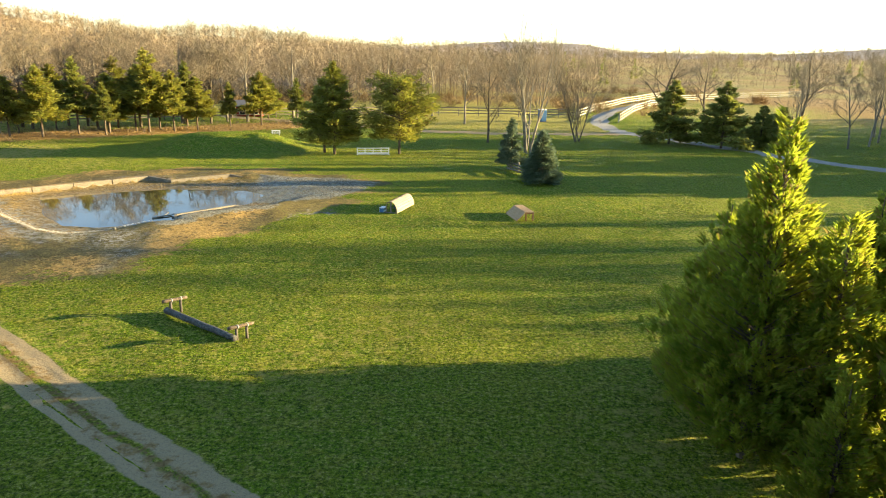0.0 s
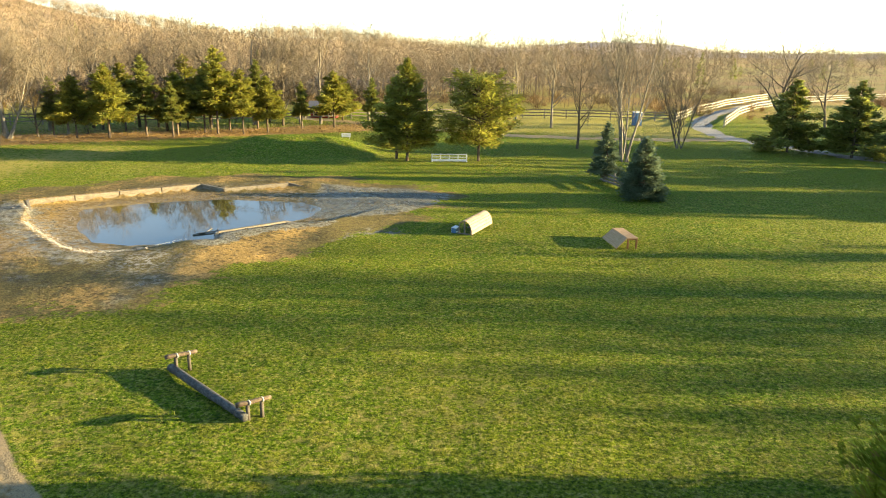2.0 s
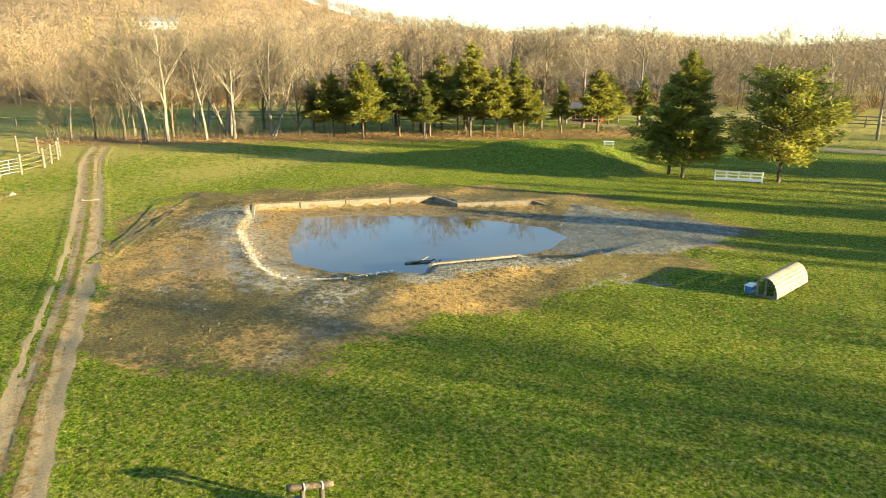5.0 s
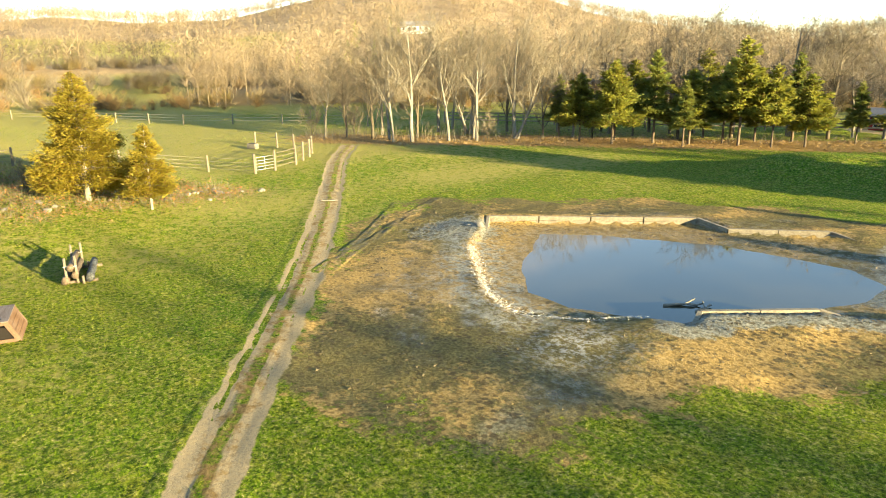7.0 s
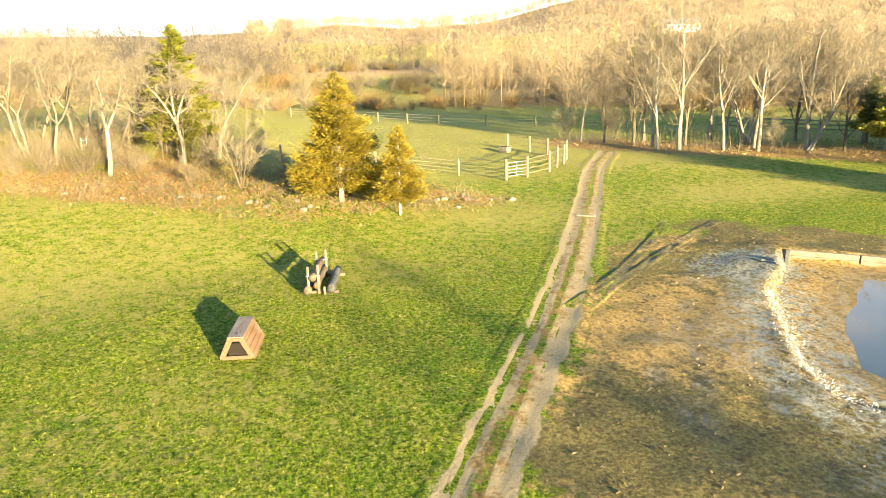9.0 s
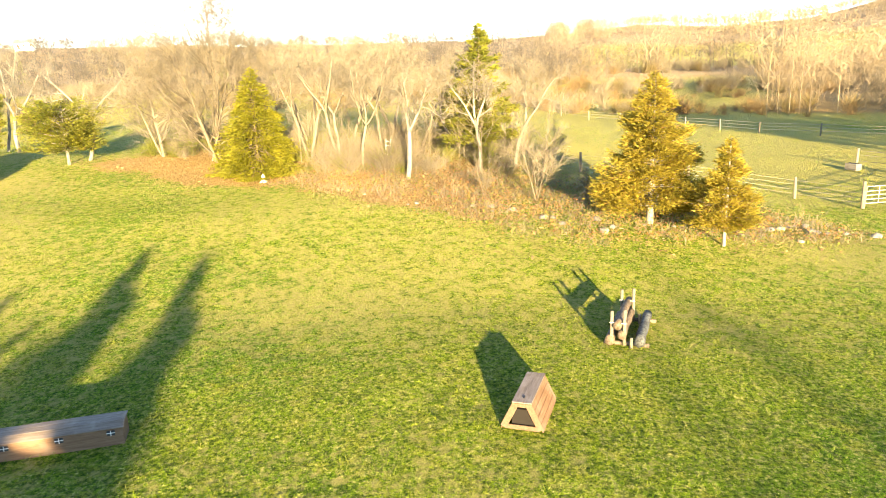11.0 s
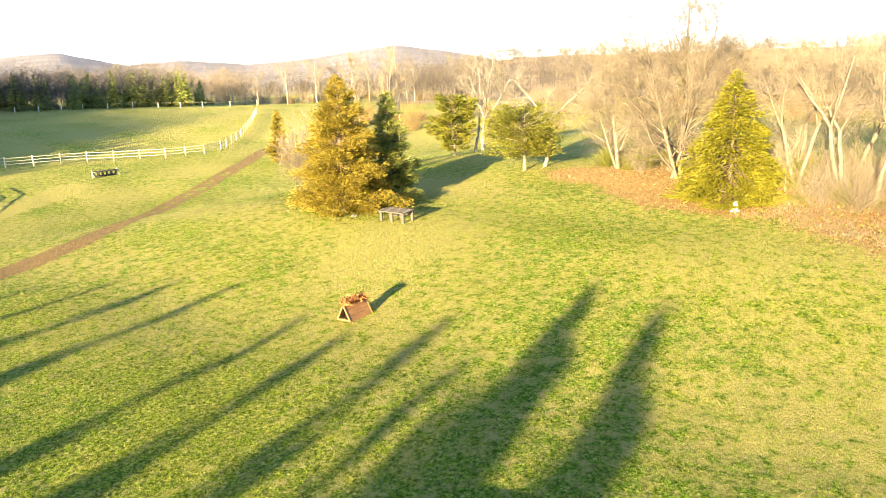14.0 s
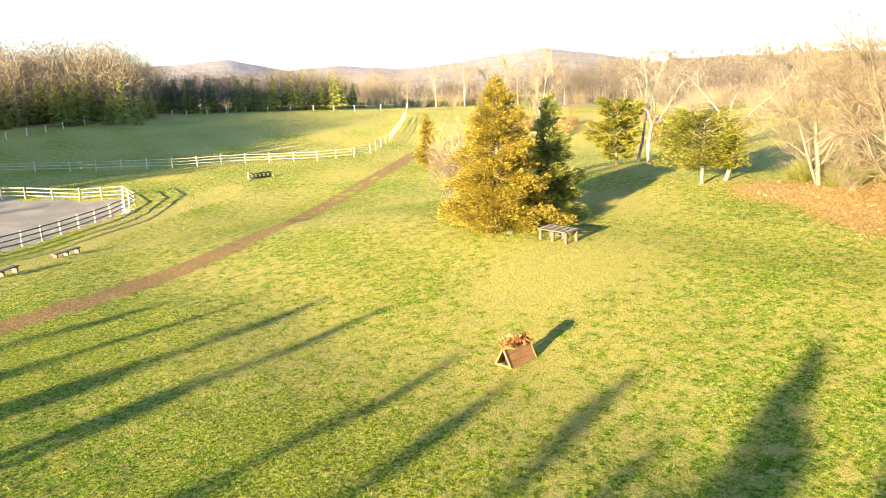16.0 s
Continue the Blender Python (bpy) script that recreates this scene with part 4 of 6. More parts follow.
# those south of y = 70 are unseen, added for shade on the lawn
for x, y, s in ((53.0, 108.0, 0.95), (36.0, 100.0, 0.8), (60.0, 95.0, 1.0), (46, 36, 0.8), (50, 40.5, 0.85), (48, 33.5, 0.8), (45, 59.5, 0.8), (50, 65, 0.9), (58, 47, 1.0)):
    again(d_tree, (x, y), x * 31, s)
OLD = dict(keep=(0.42, 0.6), kids=(7, 6, 5), bare=0.2, crook=0.34, angle=(34, 72), shrink=(0.34, 0.54), taper=0.6, twigs=5, twig_len=0.8, twig_wide=0.0042)
ROW = "stone row trees"
plant_bare("bare_tree", (-57.5, 19.7), bare_tree(45, 8.6, 0.17, fork=2, **dict(OLD, lean=(0.0, 0.16))), BARK_PALE, TWIG_TAN, "crooked bone-white leafless tree forking over brush", group=ROW)
plant_bare("bare_tree", (-59.2, 24.2), bare_tree(46, 8.0, 0.155, fork=3, **OLD), BARK_PALE, TWIG_TAN, "sunlit pale leafless tree with broken limbs", group=ROW)
plant_bare("bare_tree", (-60.8, 26.6), bare_tree(47, 7.2, 0.15, fork=2, **dict(OLD, angle=(48, 85), crook=0.32)), BARK_PALE, TWIG_TAN, "low-branching pale leafless tree by a fence", group=ROW)
s_a = plant_bare("bare_tree", (-63.4, 15.0), bare_tree(48, 8.6, 0.14, stems=2, fork=2, **dict(OLD, lean=(0.0, -0.15))), BARK_TAN, TWIG_TAN, "leaning pale leafless tree in the brush", group=ROW)
s_b = plant_bare("bare_tree", (-61.6, 16.6), bare_tree(56, 7.6, 0.13, fork=3, **dict(OLD, crook=0.32)), BARK_TAN, TWIG_TAN, "twisted pale leafless tree with drooping limbs", group=ROW)
plant_bare("bare_tree", (-65.8, 5.6), bare_tree(49, 12.6, 0.17, stems=3, kids=(18, 9, 5), bare=0.08, angle=(32, 72), shrink=(0.36, 0.54), twigs=12, twig_len=0.9, twig_wide=0.007, crook=0.13), BARK_GREY, TWIG_TAN, "huge wide-crowned leafless tree with dense twigs", group=ROW)
plant_bare("bare_tree", (-68.3, 1.2), bare_tree(50, 9.0, 0.15, stems=2, kids=(14, 8, 4), bare=0.04, angle=(35, 75), twigs=9, twig_wide=0.0065), BARK_TAN, TWIG_TAN, "bushy leafless tree sweeping low to the leaves", group=ROW)
for x, y, s in ((-65.0, 17.8, 0.98), (-69.5, 12.0, 1.05), (-71.0, 27.0, 0.85), (-65.6, 12.4, 0.92)):
    again(s_a, (x, y), x * 37 + y, s)
for x, y, s in ((-66.5, 20.4, 1.05), (-64.6, 22.6, 0.95), (-67.6, 15.2, 1.15), (-70.6, 18.4, 1.2), (-72.4, 8.0, 1.2), (-64.0, 27.6, 0.8)):
    again(s_b, (x, y), x * 53 + y, s)
plant_bare("bare_tree", (-67.8, -4.4), bare_tree(51, 8.8, 0.155, fork=2, **dict(OLD, lean=(-0.08, 0.24))), BARK_PALE, TWIG_PALE, "pale leafless tree leaning away from a small pine", group=ROW)
plant_bare("bare_tree", (-75.5, -14.0), bare_tree(52, 7.4, 0.19, fork=3, **dict(OLD, angle=(50, 85), crook=0.32)), BARK_PALE, TWIG_PALE, "dead bone-white tree with spreading crooked limbs", group=ROW)
plant_bare("bare_tree", (-79.0, -17.0), bare_tree(53, 9.6, 0.14, fork=2, **OLD), BARK_PALE, TWIG_PALE, "slim pale leafless tree behind a dead one", group=ROW)
lone = plant_bare("bare_tree", (-82.0, -32.0), bare_tree(55, 17.0, 0.15, stems=2, kids=(11, 5, 3), bare=0.4, angle=(14, 36), shrink=(0.14, 0.24), twigs=8, twig_len=0.7), BARK_PALE, TWIG_WARM, "very tall thin leafless tree behind a golden cedar", group=ROW)
again(lone, (-83.6, -29.6), 70, 0.8)
shrub = plant_bare("shrub", (-50.6, 26.6), bare_tree(54, 4.4, 0.05, stems=3, kids=(7, 4, 3), bare=0.15, angle=(18, 45), levels=2, twig_from=1, twigs=14), BARK_GREY, TWIG_TAN, "thin upright leafless shrub in the stone row", group="shrubs", category="shrub")
for x, y, s in ((-56.0, -14.2, 1.05), (-57.2, -15.6, 0.9), (-55.3, -12.0, 0.85), (-56.9, -17.4, 1.15), (-58.0, -18.6, 1.1), (-55.8, -16.6, 0.9), (-62.5, 19.5, 0.8), (-71.0, 3.0, 1.1), (-72.0, -1.0, 1.0), (-58.0, 28.5, 0.7), (-48.5, 29.0, 0.5), (-64.0, 62.0, 0.9), (-66.5, 58.5, 0.8), (-52.0, 24.0, 0.5), (-45.5, 76.0, 0.8), (-50.8, 67.2, 0.6)):
    again(shrub, (x, y), x * 29 + y * 3, s)


# ---- far woods ----
def sparse_tree(seed, limbs, wide, low=0.0):
    """A leafless tree of slivers, one metre tall, for woods far off."""
    r = np.random.default_rng(seed)
    tris = [[(-0.004, 0, 0), (0.004, 0, 0), (0.01, 0, 0.8)], [(0, -0.004, 0), (0, 0.004, 0), (0, 0.01, 0.8)]]
    broad, mid = r.uniform(0.34, 0.46), r.uniform(0.62, 0.70) - low
    for i in range(limbs):
        w = r.normal(0, 1, 3)
        w *= r.uniform(0.35, 1.0) ** 0.5 / np.linalg.norm(w)
        q = np.array([broad * w[0], broad * w[1], mid + (1 - mid) * w[2]])
        if i < limbs // 6:
            p, k = np.array([0, 0, r.uniform(0.25, 0.55)]), 0.9
        else:
            p, k = q + r.normal(0, 0.05, 3) - np.array([w[0], w[1], 0.45]) * r.uniform(0.02, 0.10), r.uniform(0.6, 1.2)
        s = np.cross(q - p, r.normal(0, 1, 3))
        s *= wide * k / np.linalg.norm(s)
        tris.append([p - s, p + s, q])
    return np.array(tris, float).reshape(-1, 3)


def sparse_conifer(seed):
    """An evergreen of slivers, one metre tall, for woods far off."""
    r = np.random.default_rng(seed)
    n = 150
    f, a = r.random(n) ** 1.3, r.uniform(0, 6.28, n)
    reach = 0.27 * (1 - f) ** 0.8 * r.uniform(0.5, 1.2, n) + 0.015
    q = np.stack([np.cos(a) * reach, np.sin(a) * reach, 0.08 + 0.9 * f - 0.03], -1)
    p = q * np.array([0.3, 0.3, 1]) + np.array([0, 0, 0.03])
    s = np.cross(q - p, r.normal(0, 1, (n, 3)))
    s *= 0.028 / np.linalg.norm(s, axis=1)[:, None]
    return np.stack([p - s, p + s, q], 1).reshape(-1, 3)


def scatter(name, places, heights, kinds, mat, label, category):
    """One mesh of many far trees."""
    out = []
    for k, tpl in enumerate(kinds):
        pick = np.arange(len(places)) % len(kinds) == k
        p, h = places[pick], heights[pick]
        a = RNG.random(len(p)) * 6.283
        c, s = np.cos(a)[:, None], np.sin(a)[:, None]
        x = (tpl[None, :, 0] * c - tpl[None, :, 1] * s) * h[:, None] + p[:, 0, None]
        y = (tpl[None, :, 0] * s + tpl[None, :, 1] * c) * h[:, None] + p[:, 1, None]
        z = tpl[None, :, 2] * h[:, None] + land(p[:, 0], p[:, 1])[:, None] - 0.2
        out.append(np.stack([x, y, z], -1).reshape(-1, 3))
    v = np.vstack(out)
    return tagged(new(name, mesh_of(name, v, np.arange(len(v)).reshape(-1, 3), mat)), label, category, kind="stuff")


def grove(n, yaw, dist, clump=0.0, seed=0):
    r = np.random.default_rng(seed)
    a = np.radians(r.uniform(*yaw, n))
    d = np.sqrt(r.uniform(dist[0] ** 2, dist[1] ** 2, n))
    x, y = -12 - np.sin(a) * d, 12 + np.cos(a) * d
    keep = waves(x, y, 60, seed + 3) > clump
    yw = np.degrees(a)
    keep &= ~((yw > 45.4) & (yw < 48.6) & (d > 262) & (d < 302)) & ~((yw > 57) & (yw < 77) & (d > 222) & (d < 318)) & ~((yw > 64) & (yw < 74) & (d > 160) & (d < 185))
    return np.stack([x, y], -1)[keep]


FAR = [sparse_tree(k, 165, 0.0023, 0.06) for k in range(6)]
FARTHER = [sparse_tree(20 + k, 64, 0.0088, 0.14) for k in range(6)]
west_wood = np.vstack([grove(480, (60, 124), (150, 230), -0.6, 2), grove(150, (118, 137), (200, 290), -0.4, 54)])
# the (190, 236) grove is out of view, added for shade on the pasture
near_wood = np.vstack([grove(420, (4, 62), (106, 160), -2, 1), grove(420, (190, 236), (88, 190), -3, 53), grove(330, (-14, 5), (112, 200), -1.5, 4), grove(420, (137, 158), (235, 300), -1.6, 5),
                       grove(130, (-34, -14), (130, 260), 0.0, 6)])
scatter("far_wood", near_wood, RNG.uniform(8.5, 14.0, len(near_wood)) * np.where(near_wood[:, 1] < -60, np.where(near_wood[:, 0] < -75, 1.0, 1.5), np.where(np.abs(np.degrees(np.arctan2(-(near_wood[:, 0] + 12), near_wood[:, 1] - 12)) - 47) < 3, 0.55, 1.0)), FAR, TWIG_WARM, "leafless grey-brown woodland beyond the fields", "woodland")
scatter("far_wood", west_wood, RNG.uniform(8.5, 14.0, len(west_wood)), FAR, TWIG_DIMMED, "leafless grey woodland beyond the western fields", "woodland")
south_wood = grove(950, (153.5, 190), (150, 225), -3, 3)
scatter("far_wood", south_wood, RNG.uniform(14, 21, len(south_wood)), [sparse_tree(60 + k, 170, 0.0024, 0.10) for k in range(5)], TWIG_TAN, "tall leafless wood beyond the far pasture", "woodland")
hill_wood = np.vstack([grove(4000, (3, 80), (160, 488), -2.4, 7), grove(700, (-34, 4), (200, 700), -0.1, 9), grove(300, (154, 205), (200, 420), -1, 11)])
scatter("hill_wood", hill_wood, RNG.uniform(8, 13, len(hill_wood)), FARTHER, TWIG_WARM, "leafless brown woodland covering the hills", "woodland")
# pale twigs give the ridge trees the same painted haze
ridge_wood = np.vstack([grove(1500, (-36, 9), (600, 1560), -1.2, 12), grove(2600, (112, 160), (600, 1580), -1.2, 13)])
scatter("hill_wood", ridge_wood, RNG.uniform(6, 10, len(ridge_wood)), [sparse_tree(30 + k, 40, 0.016, 0.16) for k in range(5)], TWIG_PALE, "leafless woodland along the far ridges", "woodland")
# western crowns face the sun, so the twig colour is dimmed here
west_hill = np.vstack([grove(1500, (76, 126), (230, 580), -0.8, 8), grove(600, (124, 158), (300, 700), 0.0, 10)])
scatter("hill_wood", west_hill, RNG.uniform(8, 13, len(west_hill)), FARTHER, TWIG_DIMMED, "leafless grey-brown woodland on the western hills", "woodland")
# first grove is unseen and added for its shade; second stands in view
shade_wood = np.vstack([grove(520, (176, 196), (88, 135), -3, 55), grove(170, (140, 156), (186, 226), -3, 57)])
scatter("far_wood", shade_wood, np.where(shade_wood[:, 0] < -90, 0.6, 1.0) * RNG.uniform(16, 21, len(shade_wood)), FAR, TWIG_DIMMED, "leafless wood shading the far pasture", "woodland")
green = np.vstack([grove(230, (153, 178), (148, 172), -3, 56), grove(110, (139, 155), (186, 215), -3, 58), grove(170, (157, 200), (150, 225), -3, 41), grove(25, (158, 178), (155, 185), -3, 48), grove(60, (10, 60), (110, 300), 0.2, 42), grove(70, (-34, 2), (120, 420), 0.2, 43), grove(40, (90, 150), (160, 300), 0.2, 44)])
scatter("far_evergreens", green, RNG.uniform(4.5, 9.5, len(green)), [sparse_conifer(k) for k in range(4)], CEDAR_DARK, "dark evergreens scattered through the far woods", "woodland")
# all out of view: evergreens added to block sun from the south
east_shade = np.vstack([grove(260, (184, 236), (100, 190), -3, 45), grove(130, (177, 194), (90, 130), -3, 59), grove(90, (192, 236), (84, 105), -3, 46), grove(200, (184, 216), (74, 104), -3, 49), grove(260, (186, 222), (100, 170), -3, 50)])
scatter("far_evergreens", east_shade, RNG.uniform(10, 16, len(east_shade)), [sparse_conifer(k + 9) for k in range(4)], CEDAR_DARK, "unseen evergreens added to shade the far wood and pasture", "woodland")
# out of view, added to throw shade over the drive and its hillside
verge = grove(105, (-66, -43), (84, 150), -3, 47)
scatter("far_evergreens", verge, RNG.uniform(8, 12, len(verge)), [sparse_conifer(k + 19) for k in range(4)], CEDAR_DARK, "unseen evergreens added to shade the hillside by the drive", "woodland")


# ---- built things ----
WEATHERED = wood_material("weathered_grey_wood", (0.130, 0.111, 0.085), (0.260, 0.227, 0.182), worn=(0.078, 0.065, 0.052))
PALE_POST = wood_material("pale_peeled_post", (0.140, 0.111, 0.074), (0.220, 0.184, 0.134), worn=(0.101, 0.074, 0.047))
LOG_BARK = wood_material("lichen_grey_log_bark", (0.038, 0.038, 0.035), (0.138, 0.142, 0.134), along=(5, 9, 9), worn=(0.027, 0.023, 0.019))
BROWN_BOARD = wood_material("brown_stained_board", (0.122, 0.065, 0.034), (0.190, 0.107, 0.061), worn=(0.220, 0.159, 0.116))
TOP_BOARD = wood_material("worn_silvery_brown_board", (0.130, 0.094, 0.072), (0.221, 0.169, 0.137), worn=(0.325, 0.273, 0.234))
TAN_BOARD = wood_material("tan_plywood", (0.350, 0.215, 0.110), (0.460, 0.305, 0.170), worn=(0.260, 0.158, 0.082))
ORANGE_BOARD = wood_material("orange_cedar_board", (0.190, 0.089, 0.034), (0.264, 0.137, 0.058), worn=(0.148, 0.074, 0.031))
CREAM_SLAT = wood_material("cream_worn_slat", (0.270, 0.205, 0.148), (0.370, 0.296, 0.226), worn=(0.170, 0.118, 0.080))
FENCE_WHITE = wood_material("white_painted_rail", (0.495, 0.473, 0.420), (0.600, 0.585, 0.540), worn=(0.360, 0.323, 0.270))
FENCE_CREAM = wood_material("cream_painted_rail", (0.372, 0.336, 0.252), (0.456, 0.420, 0.330), worn=(0.270, 0.228, 0.162))
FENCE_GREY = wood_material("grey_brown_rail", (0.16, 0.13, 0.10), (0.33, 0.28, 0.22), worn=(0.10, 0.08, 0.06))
# brown board darkened in colour to offset sun on the coop's ends
END_BOARD = wood_material("dimmed_brown_end_board", (0.090, 0.052, 0.031), (0.150, 0.090, 0.055), worn=(0.13, 0.095, 0.07))
TIMBER = wood_material("pond_sleeper", (0.155, 0.130, 0.092), (0.262, 0.226, 0.168), along=(0.8, 10, 10), worn=(0.095, 0.075, 0.050))
LOG_BROWN = wood_material("brown_barked_log", (0.075, 0.052, 0.034), (0.19, 0.14, 0.095), along=(4, 9, 9), worn=(0.045, 0.034, 0.024))
OLD_WOOD = wood_material("old_dark_grey_wood", (0.055, 0.047, 0.037), (0.125, 0.108, 0.088), worn=(0.035, 0.03, 0.024))
WHITE = plain_material("white_paint", (0.80, 0.80, 0.78), 0.5)
BLACK = plain_material("black_paint", (0.02, 0.02, 0.022), 0.5)
RUBBER = plain_material("black_rubber", (0.022, 0.022, 0.024), 0.75)
# near-black: added shade blocks inside the jumps, and the trough's dark water
DARK = plain_material("shade_fill_and_dark_water", (0.010, 0.007, 0.005), 0.95)
BLUE = plain_material("blue_plastic", (0.05, 0.15, 0.30), 0.4)
STEEL = plain_material("galvanised_tube", (0.42, 0.42, 0.40), 0.5, metal=0.5)
LIMESTONE = plain_material("pale_broken_limestone", (0.50, 0.475, 0.42), 0.9, 0.35, scale=9)
STONE = plain_material("pale_field_stone", (0.240, 0.214, 0.176), 0.9, 0.45, scale=4)
RED = plain_material("red_barn_board", (0.30, 0.04, 0.03), 0.7)
ROOF = plain_material("grey_roof_shingle", (0.22, 0.21, 0.21), 0.8)
GLASS = plain_material("dark_window_glass", (0.03, 0.035, 0.04), 0.08)
LEAF_ORANGE = leaf_material("orange_brown_dry_leaves", (0.235, 0.098, 0.034), (0.450, 0.205, 0.070), thin=0.3, patch=2.0)


def box(bm, size, m=None, bevel=0.006):
    r = bmesh.ops.create_cube(bm, size=1.0, matrix=(m or Matrix()) @ Matrix.Diagonal((*size, 1)))
    if bevel:
        edges = list({e for v in r["verts"] for e in v.link_edges})
        bmesh.ops.bevel(bm, geom=edges, offset=min(bevel, 0.3 * min(size)), segments=1, affect="EDGES")
    return bm


def boxed(size, m=None, bevel=0.006):
    return box(bmesh.new(), size, m, bevel)


def rod(p, q, r0, r1=None, sides=10, rough=0.0, seed=0):
    """A round pole between two points, knobbly if rough."""
    p, q = Vector(p), Vector(q)
    bm, rr = bmesh.new(), random.Random(seed)
    n = 7 if rough else 1
    a = (q - p).orthogonal().normalized()
    b = (q - p).normalized().cross(a)
    loops = []
    for i in range(n + 1):
        c = p.lerp(q, i / n) + (a * rr.uniform(-1, 1) + b * rr.uniform(-1, 1)) * rough * 0.6
        rad = r0 + ((r1 if r1 is not None else r0) - r0) * i / n
        loops.append([bm.verts.new(c + (a * math.cos(6.283 * s / sides) + b * math.sin(6.283 * s / sides)) * (rad + rr.uniform(-1, 1) * rough * 0.5)) for s in range(sides)])
    for u, v in zip(loops, loops[1:]):
        for s in range(sides):
            bm.faces.new((u[s], u[(s + 1) % sides], v[(s + 1) % sides], v[s]))
    bm.faces.new(loops[0][::-1])
    bm.faces.new(loops[-1])
    return bm


def slab(points, depth):
    """A flat plate: outline in x and z, thickness along y."""
    bm = bmesh.new()
    a = [bm.verts.new((x, 0, z)) for x, z in points]
    b = [bm.verts.new((x, depth, z)) for x, z in points]
    bm.faces.new(a)
    bm.faces.new(b[::-1])
    for i in range(len(a)):
        j = (i + 1) % len(a)
        bm.faces.new((a[j], a[i], b[i], b[j]))
    bmesh.ops.recalc_face_normals(bm, faces=bm.faces)
    return bm


def stand(name, x, y, turn, label, category, group="", sink=0.0):
    return root(name, Matrix.Translation(lay(x, y, -sink)) @ pose(0, 0, 0, 0, 0, turn), label, category, group)


def beam(p, q, wide, high):
    """A board from p to q, its height upright."""
    p, q = Vector(p), Vector(q)
    d = q - p
    side = d.cross(Vector((0, 0, 1))).normalized()
    up = side.cross(d).normalized()
    m = Matrix((d.normalized(), side, up)).transposed().to_4x4()
    return boxed((d.length, wide, high), Matrix.Translation((p + q) / 2) @ m)


# log jump with two short guide rails
def log_jump():
    ob = stand("log_jump", -8.75, 23.9, -37.4, "low grey log jump with short guide rails at both ends", "jump")
    part("log", rod((-2.1, 0, 0.11), (2.1, 0, 0.13), 0.125, 0.11, 14, 0.014, 3), LOG_BARK, ob, "lichen-grey bark log", True)
    for k, x in enumerate((-1.55, -0.9, -0.2, 0.45, 1.1, 1.7)):
        part("bark_ring", rod((x, 0, 0.118), (x + 0.05, 0, 0.118), 0.127 - 0.002 * k, sides=12), OLD_WOOD, ob, "dark ring where bark has peeled", True)
    for e in (-1, 1):
        cx = e * 2.0 + 0.10
        for s in (-0.16, 0.20):
            part("post", rod((cx + s * 0.25, 0.26 + s, -0.1), (cx + s * 0.25, 0.26 + s, 0.48), 0.055, 0.05, 9), OLD_WOOD, ob, smooth=True)
        rail = part("guide_rail", rod((cx - 0.10, -0.20, 0.52), (cx + 0.16, 0.68, 0.55), 0.068, 0.055, 10, 0.010, e + 5), LOG_BROWN, ob, "brown barked rail", True)
        for s in (0.12, 0.46):
            part("cord", rod((cx - 0.02 + 0.24 * s, s - 0.012, 0.532), (cx - 0.02 + 0.24 * s, s + 0.012, 0.532), 0.078, sides=10), FENCE_WHITE, rail, "white cord lashing", True)


log_jump()


# half-round roll-top
def roll_top():
    ob = stand("roll_top_jump", -2.85, 44.2, 71.5, "half-round cream slatted roll-top jump with a flower box", "jump")
    n, high, wide = 9, 0.74, 0.46
    arc = [(math.cos(a), math.sin(a)) for a in (math.pi * (0.02 + 0.72 * i / n) for i in range(n + 1))]
    for (c0, s0), (c1, s1) in zip(arc, arc[1:]):
        p, q = Vector((0, -wide * c0, high * s0)), Vector((0, -wide * c1, high * s1))
        d = (q - p)
        m = Matrix.Translation((p + q) / 2) @ Matrix((Vector((1, 0, 0)), d.normalized(), Vector((1, 0, 0)).cross(d).normalized())).transposed().to_4x4()
        part("slat", boxed((2.85, d.length - 0.016, 0.028), m), CREAM_SLAT, ob)
    for x in (-1.36, 0.0, 1.36):
        for y in (-0.36, 0.0, 0.30):
            h = high * math.sqrt(max(0.05, 1 - (y / wide) ** 2)) - 0.05
            part("stud", boxed((0.07, 0.07, h), Matrix.Translation((x, y, h / 2))), WEATHERED, ob)
        part("sill", boxed((0.07, 0.85, 0.07), Matrix.Translation((x, 0, 0.035))), WEATHERED, ob)
    fb = part("flower_box", boxed((0.46, 0.26, 0.26), Matrix.Translation((-1.15, 0.62, 0.13))), BLUE, ob, "blue flower box with white trim")
    part("trim", boxed((0.49, 0.29, 0.04), Matrix.Translation((-1.15, 0.62, 0.285))), WHITE, fb)
    part("trim", boxed((0.06, 0.02, 0.24), Matrix.Translation((-1.32, 0.765, 0.13))), WHITE, fb)


roll_top()


def ramp_jump():
    ob = stand("ramp_jump", 4.6, 42.5, -75.5, "tan plywood ramp jump on short legs", "jump")
    p, q = Vector((0, -0.50, 0.02)), Vector((0, 0.04, 0.52))
    d = q - p
    m = Matrix.Translation((p + q) / 2) @ Matrix((Vector((1, 0, 0)), d.normalized(), Vector((1, 0, 0)).cross(d).normalized())).transposed().to_4x4()
    part("ramp", boxed((2.05, d.length, 0.03), m), TAN_BOARD, ob)
    part("top", boxed((2.05, 0.56, 0.035), Matrix.Translation((0, 0.31, 0.53))), TAN_BOARD, ob, "flat plywood top")
    for x in (-0.97, 0.97):
        for y in (0.10, 0.54):
            part("leg", boxed((0.08, 0.08, 0.52), Matrix.Translation((x, y, 0.25))), ORANGE_BOARD, ob)
        part("brace", boxed((0.05, 0.5, 0.08), Matrix.Translation((x, 0.30, 0.46))), ORANGE_BOARD, ob)


